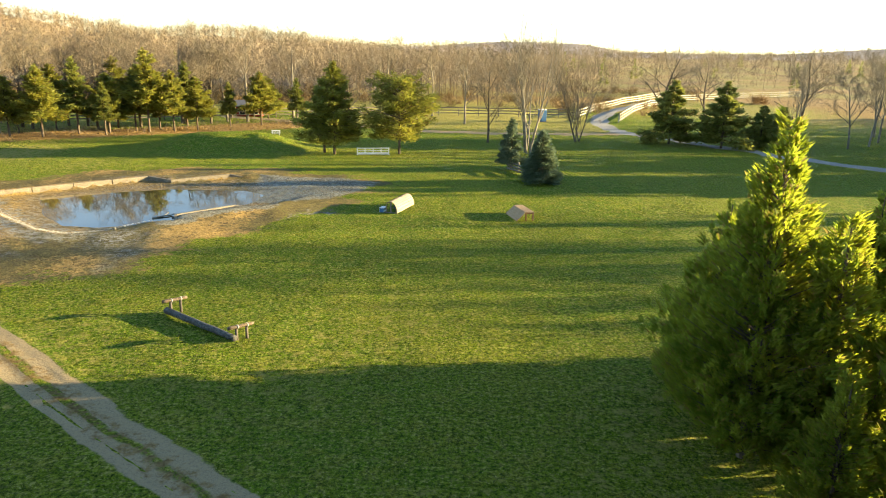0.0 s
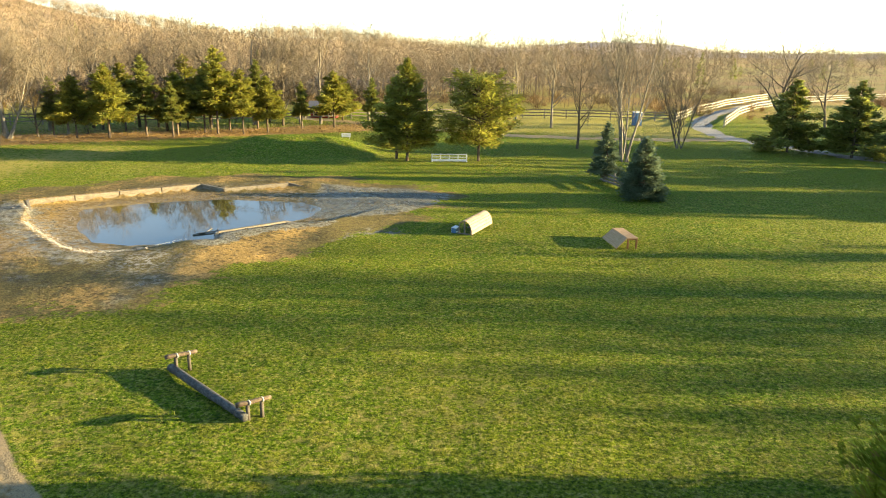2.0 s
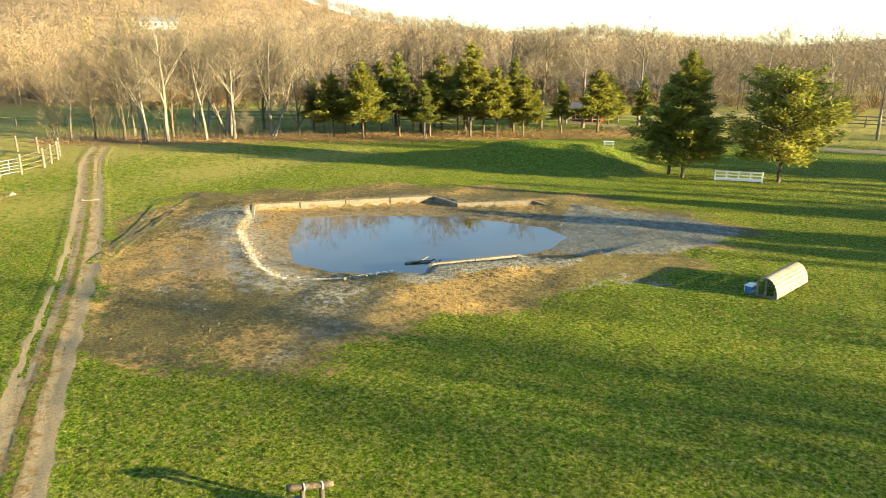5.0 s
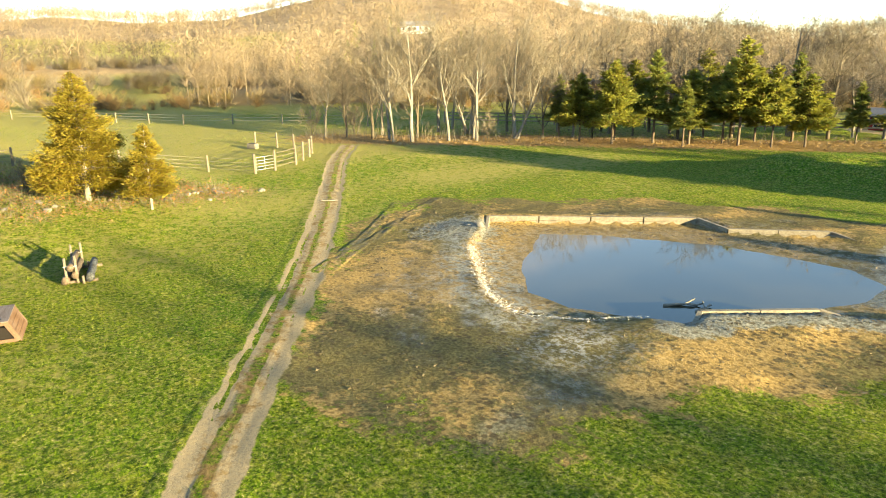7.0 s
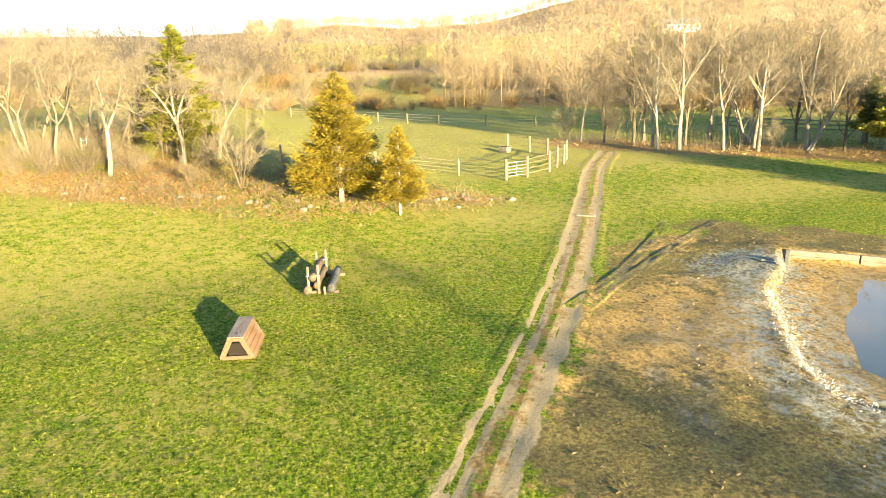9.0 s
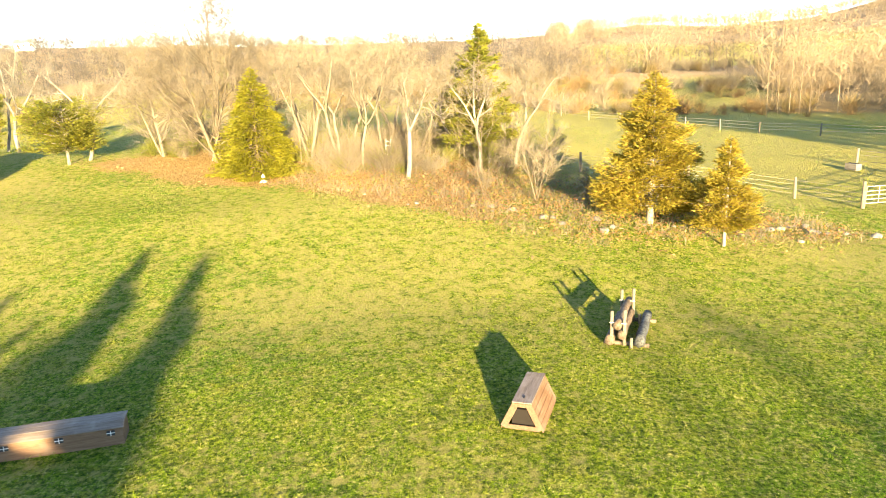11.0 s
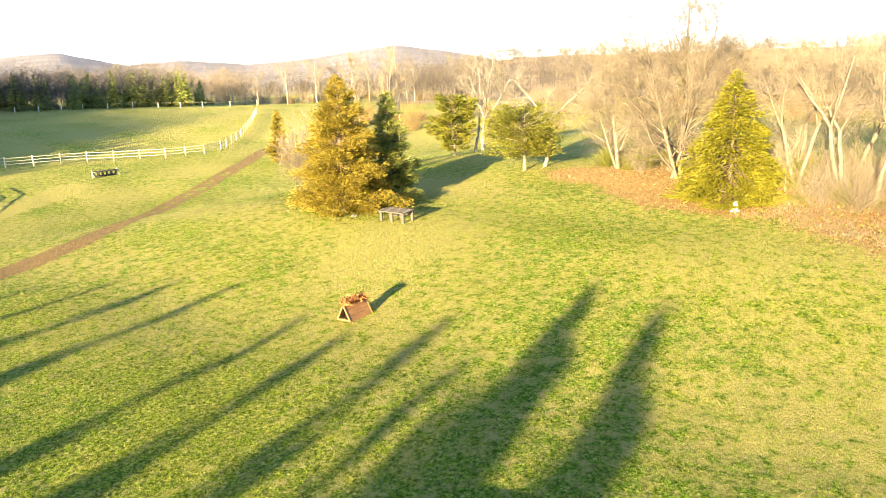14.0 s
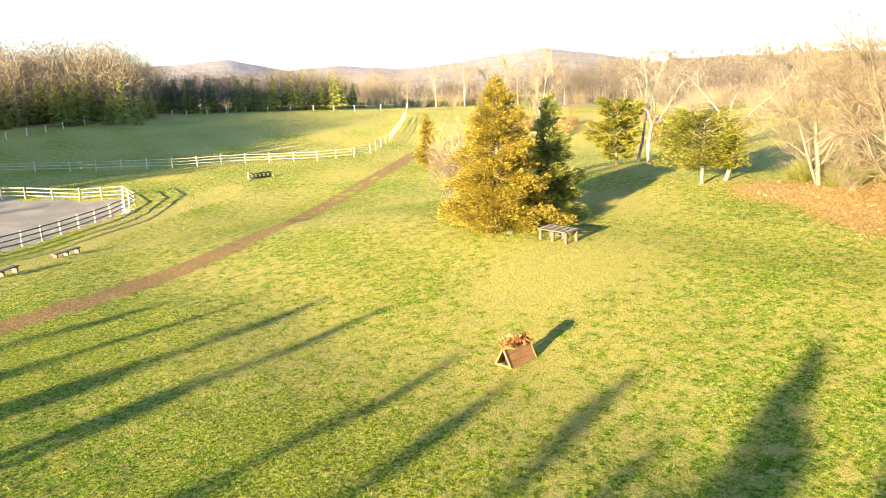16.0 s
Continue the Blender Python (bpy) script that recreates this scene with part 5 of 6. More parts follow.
ramp_jump()


def coop_jump():
    ob = stand("coop_jump", -29.75, 23.55, 161, "brown wooden coop jump with a flat top", "jump")
    # length along x, section in y and z
    w, t, h, L = 0.48, 0.20, 0.66, 1.62
    for s in (-1, 1):
        for k in range(4):
            f0, f1 = k / 4, (k + 1) / 4 - 0.01
            p, q = Vector((0, s * (w + (t - w) * f0), h * f0)), Vector((0, s * (w + (t - w) * f1), h * f1))
            d = q - p
            m = Matrix.Translation((p + q) / 2) @ Matrix((Vector((1, 0, 0)), d.normalized(), Vector((1, 0, 0)).cross(d).normalized())).transposed().to_4x4()
            part("board", boxed((L, d.length, 0.025), m), BROWN_BOARD, ob)
    part("top_board", boxed((L + 0.03, 2 * t + 0.05, 0.03), Matrix.Translation((0, 0, h + 0.012))), TOP_BOARD, ob, "worn grey-brown top")
    part("knob", boxed((0.12, 0.03, 0.02), Matrix.Translation((-0.55, 0.0, h + 0.035))), BLACK, ob)
    for e in (-1, 1):
        x = e * (L / 2 - 0.012)
        for s in (-1, 1):
            part("end_frame", beam((x, s * (w - 0.05), 0.04), (x, s * (t - 0.06), h - 0.02), 0.03, 0.15), END_BOARD, ob)
        part("end_frame", boxed((0.035, 2 * w - 0.16, 0.11), Matrix.Translation((x, 0, 0.06))), END_BOARD, ob)
        part("end_frame", boxed((0.035, 2 * t - 0.06, 0.09), Matrix.Translation((x, 0, h - 0.06))), END_BOARD, ob)
    # added block that blackens the hollow in place of its shade
    part("shade_block", boxed((1.45, 0.50, 0.45), Matrix.Translation((0.0, 0, 0.24)), 0), DARK, ob, "added black block standing for the shade inside")


coop_jump()


def log_rack():
    ob = stand("log_rack_jump", -34.52, 27.2, 158, "rustic rack jump of stacked logs between pale posts", "jump")
    part("log", rod((-1.06, -0.36, 0.20), (1.35, -0.34, 0.24), 0.15, 0.14, 12, 0.02, 1), LOG_BARK, ob, "grey barked log", True)
    part("log", rod((-1.05, 0.26, 0.62), (1.40, 0.24, 0.64), 0.125, 0.115, 12, 0.02, 2), LOG_BROWN, ob, "raised brown log", True)
    part("log", rod((-1.0, 0.48, 0.15), (1.32, 0.50, 0.15), 0.14, 0.12, 12, 0.02, 3), LOG_BROWN, ob, smooth=True)
    part("log", rod((-1.0, 0.14, 0.34), (1.30, 0.16, 0.34), 0.12, 0.12, 10, 0.02, 4), LOG_BROWN, ob, smooth=True)
    for x in (-0.90, 1.18):
        for y in (0.08, 0.44):
            part("post", rod((x, y, -0.1), (x + 0.02, y, 1.08 if y < 0.2 else 1.02), 0.055, 0.05, 10), PALE_POST, ob, "pale peeled post", True)
        part("sleeper", rod((x + 0.08, -0.62, 0.04), (x + 0.08, 0.66, 0.04), 0.07, 0.065, 9, 0.01, 6), LOG_BROWN, ob, smooth=True)
        part("wedge_post", rod((x - 0.16, -0.14, -0.1), (x - 0.15, -0.14, 0.32), 0.05, 0.045, 9), PALE_POST, ob, smooth=True)
        part("rope", rod((x - 0.07, 0.02, 0.70), (x - 0.07, 0.50, 0.70), 0.014, sides=6), FENCE_WHITE, ob, "white rope lashing")


log_rack()


def box_jump():
    ob = stand("box_jump", -29.2, 12.85, 104.3, "long brown box jump with small black and white panels", "jump")
    L, D = 2.75, 0.62
    part("front", boxed((L, 0.03, 0.42), Matrix.Translation((0, -D / 2, 0.21))), BROWN_BOARD, ob, "orange-brown front board")
    part("back", boxed((L, 0.03, 0.48), Matrix.Translation((0, D / 2, 0.24))), BROWN_BOARD, ob)
    for x in (-1, 1):
        part("end", slab([(-D / 2, 0), (D / 2, 0), (D / 2, 0.48), (-0.12, 0.50), (-D / 2, 0.42)], 0.03), BROWN_BOARD, ob).matrix_basis = Matrix.Translation((x * (L / 2 - 0.015) + 0.015, 0, 0)) @ pose(0, 0, 0, 0, 0, 90)
    for k, (y0, y1, z0, z1) in enumerate(((-0.34, -0.14, 0.425, 0.505), (-0.135, 0.10, 0.507, 0.507), (0.105, 0.34, 0.507, 0.50))):
        p, q = Vector((0, y0, z0)), Vector((0, y1, z1))
        d = q - p
        m = Matrix.Translation((p + q) / 2) @ Matrix((Vector((1, 0, 0)), d.normalized(), Vector((1, 0, 0)).cross(d).normalized())).transposed().to_4x4()
        part("top_board", boxed((L + 0.06, d.length, 0.03), m), TOP_BOARD, ob, "sun-bleached top board")
    for x in (-1.05, 0.05, 1.12):
        pn = part("panel", boxed((0.17, 0.012, 0.12), Matrix.Translation((x, -D / 2 - 0.02, 0.32)), 0.002), BLACK, ob, "small black panel with a white cross")
        part("bar", boxed((0.185, 0.01, 0.013), Matrix.Translation((x, -D / 2 - 0.03, 0.32)), 0), WHITE, pn)
        part("bar", boxed((0.013, 0.01, 0.125), Matrix.Translation((x, -D / 2 - 0.035, 0.32)), 0), WHITE, pn)


box_jump()


def a_frame():
    ob = stand("a_frame_jump", -39.25, 2.15, 180, "orange-brown A-frame jump topped with dry brush", "jump")
    L, w, h = 1.15, 0.31, 0.56
    for s in (-1, 1):
        for k in range(3):
            f0, f1 = k / 3, (k + 1) / 3 - 0.012
            p, q = Vector((0, s * w * (1 - f0), h * f0)), Vector((0, s * w * (1 - f1), h * f1))
            d = q - p
            m = Matrix.Translation((p + q) / 2) @ Matrix((Vector((1, 0, 0)), d.normalized(), Vector((1, 0, 0)).cross(d).normalized())).transposed().to_4x4()
            part("board", boxed((L, d.length, 0.022), m), ORANGE_BOARD, ob)
    for e in (-1, 1):
        for s in (-1, 1):
            part("end_frame", beam((e * (L / 2 + 0.015), s * w * 0.95, 0.03), (e * (L / 2 + 0.015), s * 0.02, h - 0.02), 0.03, 0.06), ORANGE_BOARD, ob, "sunlit end trim")
        part("end_frame", boxed((0.03, 2 * w - 0.1, 0.06), Matrix.Translation((e * (L / 2 + 0.012), 0, 0.05))), ORANGE_BOARD, ob)
    # black block added in the hollow, standing for shade
    part("shade_block", boxed((0.8, 0.16, 0.24), Matrix.Translation((0, 0, 0.14)), 0), DARK, ob, "added black block standing for the shade inside")
    r = np.random.default_rng(5)
    n = 420
    c = np.stack([r.uniform(-0.56, 0.56, n), r.normal(0, 0.085, n), 0.57 + np.abs(r.normal(0, 0.10, n))], -1)
    a, b = r.normal(0, 0.045, (n, 3)), r.normal(0, 0.045, (n, 3))
    v = np.stack([c - a, c + b, c + a * 1.4], 1).reshape(-1, 3)
    under("brush", mesh_of("brush", v, np.arange(3 * n).reshape(-1, 3), LEAF_ORANGE), ob, "dry rust-coloured brush along the ridge")


a_frame()


def table_jump():
    ob = stand("table_jump", -50.55, -4.6, 84, "grey plank table jump on log legs beneath a cedar", "jump")
    for k in range(5):
        part("plank", boxed((1.85 - 0.05 * abs(k - 2), 0.19, 0.06), Matrix.Translation((0.02 * (k % 2), -0.42 + 0.2 * k, 0.52 + 0.015 * k))), OLD_WOOD, ob)
    for x in (-0.78, 0.0, 0.80):
        for y in (-0.36, 0.36):
            part("leg", rod((x, y, -0.12), (x, y, 0.50), 0.085, 0.08, 9, 0.008, int(9 * x + 20 * y)), OLD_WOOD, ob, smooth=True)
        part("bearer", rod((x, -0.50, 0.44), (x, 0.50, 0.46), 0.06, 0.06, 8), OLD_WOOD, ob, smooth=True)
    part("stay", rod((-0.85, 0.36, 0.12), (0.85, 0.36, 0.36), 0.05, 0.045, 8), OLD_WOOD, ob, smooth=True)


table_jump()


def panel_jump():
    ob = stand("panel_jump", -6.8, 66.85, 10.5, "white painted panel jump between two pines", "jump")
    for x in (-1.48, -0.75, 0.0, 0.75, 1.48):
        part("upright", boxed((0.09, 0.07, 0.66), Matrix.Translation((x, 0, 0.34))), WHITE, ob)
    for z, h in ((0.62, 0.10), (0.40, 0.07), (0.13, 0.20)):
        part("rail", boxed((3.0, 0.035, h), Matrix.Translation((0, -0.05, z))), WHITE, ob)
    for x in (-1.48, 1.48):
        part("foot", boxed((0.09, 0.5, 0.07), Matrix.Translation((x, 0, 0.035))), WHITE, ob)


panel_jump()


def torus(centre, big, small):
    bm = bmesh.new()
    rows = []
    for i in range(20):
        a = 6.283 * i / 20
        row = []
        for j in range(8):
            b = 6.283 * j / 8
            rr = big + small * math.cos(b) * 0.9
            row.append(bm.verts.new(Vector(centre) + Vector((small * math.sin(b) * 1.1, rr * math.cos(a), rr * math.sin(a)))))
        rows.append(row)
    for i in range(20):
        for j in range(8):
            bm.faces.new((rows[i][j], rows[(i + 1) % 20][j], rows[(i + 1) % 20][(j + 1) % 8], rows[i][(j + 1) % 8]))
    bmesh.ops.recalc_face_normals(bm, faces=bm.faces)
    return bm


def tyre_jump():
    ob = stand("tyre_jump", -63.4, -53.2, 186, "row of black tyres hung between two low posts", "jump")
    for k in range(5):
        part("tyre", torus((-1.05 + 0.52 * k, 0, 0.36), 0.25, 0.095), RUBBER, ob, smooth=True).matrix_basis = Matrix.Translation((-1.05 + 0.52 * k, 0, 0)) @ pose(0, 0, 0, 0, 0, 62) @ Matrix.Translation((1.05 - 0.52 * k, 0, 0))
    for x in (-1.5, 1.5):
        part("post", rod((x, 0, -0.1), (x, 0, 0.82), 0.05, 0.045, 9), FENCE_CREAM, ob, smooth=True)
        part("stay", rod((x, -0.40, 0.03), (x, 0.05, 0.5), 0.03, sides=8), FENCE_CREAM, ob, smooth=True)
    part("pole", rod((-1.55, 0, 0.56), (1.55, 0, 0.56), 0.055, sides=9), WEATHERED, ob, smooth=True)


tyre_jump()


def plank_bench(x, y, turn, length):
    ob = stand("bench", x, y, turn, "low grey plank bench on the bank above the arena", "bench", "bank benches")
    part("seat", boxed((length, 0.34, 0.06), Matrix.Translation((0, 0, 0.30))), OLD_WOOD, ob)
    for s in (-0.42, 0, 0.42):
        part("leg", boxed((0.10, 0.30, 0.36), Matrix.Translation((s * length, 0, 0.10))), OLD_WOOD, ob)


plank_bench(-37.0, -31.1, 33.7, 2.2)
plank_bench(-32.3, -25.6, 38, 2.3)


def jump_standard(x, y, turn):
    ob = stand("jump_standard", x, y, turn, "weathered white jump standard beside the arena fence", "jump standard", "arena jump standards")
    part("upright", boxed((0.09, 0.09, 1.5), Matrix.Translation((0, 0, 0.74))), FENCE_WHITE, ob)
    for a in (0, 90):
        part("foot", boxed((0.7, 0.09, 0.07), pose(0, 0, 0.035 + 0.001 * a, 0, 0, a)), FENCE_WHITE, ob)
    part("cup", boxed((0.10, 0.06, 0.05), Matrix.Translation((0, -0.08, 0.9))), STEEL, ob)


jump_standard(-46.6, -47.0, 20)
jump_standard(-47.4, -48.0, 55)


def mound_table():
    ob = stand("picnic_table", -17.4, 73.2, 15, "small white picnic table on the grass mound", "table")
    ob.scale = (0.8, 0.8, 0.8)
    part("tabletop", boxed((1.1, 0.6, 0.05), Matrix.Translation((0, 0, 0.62))), WHITE, ob)
    for s in (-0.55, 0.55):
        part("seat", boxed((1.1, 0.22, 0.04), Matrix.Translation((0, s, 0.38))), WHITE, ob)
    for x in (-0.42, 0.42):
        for s in (-1, 1):
            part("leg", beam((x, s * 0.45, 0), (x, s * 0.15, 0.62), 0.05, 0.08), WHITE, ob)


mound_table()


# ---- fences ----
def fence(name, pts, gap, tall, rails, board, thick, post_mat, rail_mat, label, group, post=0.055, round_post=False):
    """Posts every gap metres along a line, with rails at the given heights."""
    line = []
    for (ax, ay), (bx, by) in zip(pts, pts[1:]):
        n = max(1, round(math.hypot(bx - ax, by - ay) / gap))
        line += [(ax + (bx - ax) * i / n, ay + (by - ay) * i / n) for i in range(n)]
    line.append(pts[-1])
    ob = root(name, Matrix.Translation(lay(*line[0])), label, "fence", group)
    o = ob.matrix_world.translation
    bm = rod((0, 0, -0.2), (0, 0, tall), post * 1.15, post, 8) if round_post else boxed((2 * post, 2 * post, tall + 0.2), Matrix.Translation((0, 0, tall / 2 - 0.1)))
    me = bpy.data.meshes.new("post")
    bm.to_mesh(me)
    bm.free()
    me.materials.append(post_mat)
    feet = [lay(x, y) for x, y in line]
    r = random.Random(len(line))
    for i, p in enumerate(feet):
        under("post", me, ob, m=Matrix.Translation(p - o) @ pose(0, 0, 0, r.uniform(-2, 2), r.uniform(-2, 2), r.uniform(0, 9)))
    rail = bpy.data.meshes.new("rail")
    bm = boxed((1, thick, board), None, 0)
    bm.to_mesh(rail)
    bm.free()
    rail.materials.append(rail_mat)
    for p, q in zip(feet, feet[1:]):
        for z in rails:
            a, b = p + Vector((0, 0, z + r.uniform(-0.015, 0.015))), q + Vector((0, 0, z + r.uniform(-0.015, 0.015)))
            d = b - a
            side = d.cross(Vector((0, 0, 1))).normalized()
            m = Matrix((d, side, side.cross(d).normalized())).transposed().to_4x4()
            under("rail", rail, ob, m=Matrix.Translation((a + b) / 2 - o + side * (post + thick / 2)) @ m)
    return ob


fence("board_fence", [(24.7, 102.9), (31.2, 120.7), (37.7, 134.0), (46.8, 146.3), (59.1, 154.8), (84.0, 166.0)], 2.7, 1.35, (0.35, 0.75, 1.18), 0.16, 0.03, FENCE_CREAM, FENCE_CREAM, "cream three-board fence curving beside the drive", "drive fences", 0.07)
fence("board_fence", [(19.5, 108.0), (24.7, 121.1), (33.4, 138.0), (46.0, 156.0)], 2.7, 1.35, (0.35, 0.75, 1.18), 0.16, 0.03, FENCE_CREAM, FENCE_CREAM, "cream three-board fence on the far verge of the drive", "drive fences", 0.07)
fence("board_fence", [(20.0, 109.0), (-4.2, 108.0), (-29.1, 97.5), (-46.0, 86.0), (-66.0, 76.0)], 3.0, 1.3, (0.4, 0.8, 1.18), 0.13, 0.03, FENCE_GREY, FENCE_GREY, "dark board fence behind the wood's edge", "wood fences", 0.06)
fence("rail_fence", [(-20.0, -99.0), (-45.6, -81.7), (-51.7, -76.3), (-60.8, -68.8), (-68.6, -65.4), (-75.7, -60.1), (-80.6, -58.9), (-84.4, -60.3), (-95.6, -69.2), (-106.8, -79.2), (-118.6, -91.1)], 3.3, 1.25, (0.40, 0.75, 1.08), 0.05, 0.03,
      FENCE_CREAM, FENCE_CREAM, "white three-rail fence round the far pasture", "pasture fences", 0.05)
fence("wire_fence", [(-30.0, -103.0), (-54.3, -113.0), (-66.0, -123.7), (-80.4, -133.4), (-98.7, -144.0), (-115.2, -146.5), (-124.3, -130.6), (-130.6, -122.7), (-141.2, -116.0)], 5.5, 1.25, (1.1,), 0.03, 0.02, FENCE_WHITE, FENCE_GREY,
      "pale posts of a wire fence before the wood", "pasture fences", 0.07)
fence("arena_fence", [(-27.0, -31.5), (-35.0, -37.9), (-39.9, -41.7), (-45.2, -46.5), (-48.8, -50.4)], 2.35, 1.12, (0.30, 0.66, 1.02), 0.085, 0.035, FENCE_CREAM, OLD_WOOD, "dark three-rail arena fence with pale posts", "arena fences", 0.055)
fence("arena_fence", [(-48.8, -50.4), (-49.2, -54.1), (-45.9, -55.7), (-42.4, -59.7), (-36.0, -66.0), (-26.0, -75.0)], 2.35, 1.12, (0.30, 0.66, 1.02), 0.065, 0.03, FENCE_CREAM, FENCE_CREAM, "cream three-rail fence on the far arena edge", "arena fences", 0.055)
fence("paddock_fence", [(-50.5, 45.0), (-51.6, 47.4), (-54.3, 50.3), (-55.8, 51.5)], 2.4, 1.45, (0.3, 0.62, 0.94, 1.25), 0.034, 0.03, PALE_POST, PALE_POST, "pale post and rail fence beside the farm gate", "paddock fences", 0.085, True)
fence("paddock_fence", [(-50.2, 43.3), (-53.5, 41.4), (-56.6, 36.5), (-58.0, 30.3), (-63.9, 23.4), (-68.0, 18.5), (-76.0, 8.0)], 6.5, 1.2, (0.25, 0.5, 0.75, 1.0), 0.016, 0.012, PALE_POST, FENCE_GREY, "wire paddock fence with pale posts along the stone row", "paddock fences", 0.075, True)
fence("paddock_fence", [(-55.8, 51.5), (-61.0, 51.3), (-63.2, 50.4)], 2.6, 1.3, (0.45, 0.85, 1.15), 0.03, 0.02, PALE_POST, PALE_POST, "pale post and rail fence across the paddock", "paddock fences", 0.085, True)
fence("paddock_fence", [(-70.0, 68.0), (-79.0, 62.5), (-87.5, 54.4), (-100.8, 47.6), (-120.0, 36.0), (-132.0, 10.0)], 5.0, 1.2, (0.45, 0.78, 1.08), 0.035, 0.02, PALE_POST, FENCE_GREY, "grey fence beyond the shaded pasture", "paddock fences", 0.06)


def farm_gate():
    m = Matrix.Translation(lay(-50.2, 43.25)) @ pose(0, 0, 0, 0, 0, 100)
    ob = root("farm_gate", m, "closed galvanised tubular farm gate beside the track", "gate")
    for z in (0.25, 0.46, 0.67, 0.88, 1.12):
        part("bar", rod((0.08, 0, z), (1.70, 0, z), 0.022, sides=8), STEEL, ob, smooth=True)
    for x in (0.08, 0.9, 1.70):
        part("stile", rod((x, 0, 0.22), (x, 0, 1.14), 0.024, sides=8), STEEL, ob, smooth=True)
    part("gatepost", rod((0, 0, -0.2), (0, 0, 1.4), 0.09, 0.085, 9), PALE_POST, ob, smooth=True)


farm_gate()


def stack_fence():
    ob = stand("log_fence", 6.0, 58.7, -66, "short fence of stacked grey logs beneath spruces", "jump")
    for k in range(3):
        part("rail", rod((-1.7, 0.03 * k, 0.16 + 0.24 * k), (1.7, 0.02, 0.15 + 0.24 * k), 0.085, 0.075, 9, 0.012, k), WEATHERED, ob, smooth=True)
    for x in (-1.5, 0.0, 1.5):
        part("post", rod((x, 0.14, -0.1), (x, 0.14, 0.85), 0.075, 0.07, 9), FENCE_GREY, ob, smooth=True)


stack_fence()


def trough():
    ob = stand("water_trough", -62.2, 49.6, 20, "pale water trough beside the paddock posts", "trough")
    bm = boxed((0.9, 0.5, 0.45), Matrix.Translation((0, 0, 0.23)), 0.02)
    part("tub", bm, WEATHERED, ob)
    part("water", boxed((0.8, 0.4, 0.01), Matrix.Translation((0, 0, 0.458)), 0), DARK, ob)


trough()


# ---- the water jump's walls ----
def pond_wall(name, pts, tops, label):
    ob = root(name, Matrix.Translation((pts[0][0], pts[0][1], 0)), label, "retaining wall")
    o = Vector((pts[0][0], pts[0][1], 0))
    for k in range(len(pts) - 1):
        a, b = Vector((*pts[k], 0)), Vector((*pts[k + 1], 0))
        n = max(1, round((b - a).length / 2.4))
        for i in range(n):
            p, q = a.lerp(b, i / n), a.lerp(b, (i + 1) / n - 0.006)
            z0, z1 = tops[k] + (tops[k + 1] - tops[k]) * i / n, tops[k] + (tops[k + 1] - tops[k]) * (i + 1) / n
            for c in range(3):
                part("sleeper", beam(p - o + Vector((0, 0, z0 - 0.10 - 0.215 * c)), q - o + Vector((0, 0, z1 - 0.10 - 0.215 * c + 0.004 * (i % 2))), 0.16 + 0.012 * ((i + c) % 2), 0.205), TIMBER, ob)


pond_wall("pond_wall", FAR_WALL, (0.05, 0.32, 0.36, 0.22, 0.36, 0.02), "pale timber retaining wall along the far pond bank")
pond_wall("pond_wall", NEAR_WALL, (0.03, 0.36, 0.36, 0.02), "low timber retaining wall holding the near bank")


def driftwood():
    for x, y, t, L in ((-16.6, 40.9, 40, 1.3), (-15.9, 41.1, 80, 0.8)):
        ob = root("driftwood", Matrix.Translation((x, y, WATER_Z + 0.02)) @ pose(0, 0, 0, 0, 0, t), "grey broken branch lying in shallow water", "branch", "driftwood")
        part("stem", rod((-L / 2, 0, 0), (L / 2, 0.1, 0.05), 0.06, 0.03, 7, 0.03, int(x)), WEATHERED, ob, smooth=True)
        part("fork", rod((0, 0.03, 0.02), (L * 0.35, 0.35, 0.14), 0.035, 0.015, 6, 0.02, 2), WEATHERED, ob, smooth=True)


driftwood()


# ---- small buildings ----
def toilet():
    ob = stand("portable_toilet", 13.6, 102.0, 20, "blue portable toilet with a pale roof behind trees", "portable toilet")
    ob.scale = (0.8, 0.8, 0.8)
    part("cabin", boxed((1.15, 1.15, 2.0), Matrix.Translation((0, 0, 1.05)), 0.03), BLUE, ob)
    part("roof", boxed((1.22, 1.22, 0.16), Matrix.Translation((0, 0, 2.13)), 0.06), WHITE, ob, "pale domed roof")
    part("door", boxed((0.8, 0.04, 1.8), Matrix.Translation((0, -0.59, 1.0)), 0.02), BLUE, ob)
    part("skid", boxed((1.25, 1.25, 0.1), Matrix.Translation((0, 0, 0.05)), 0.01), WEATHERED, ob)


toilet()


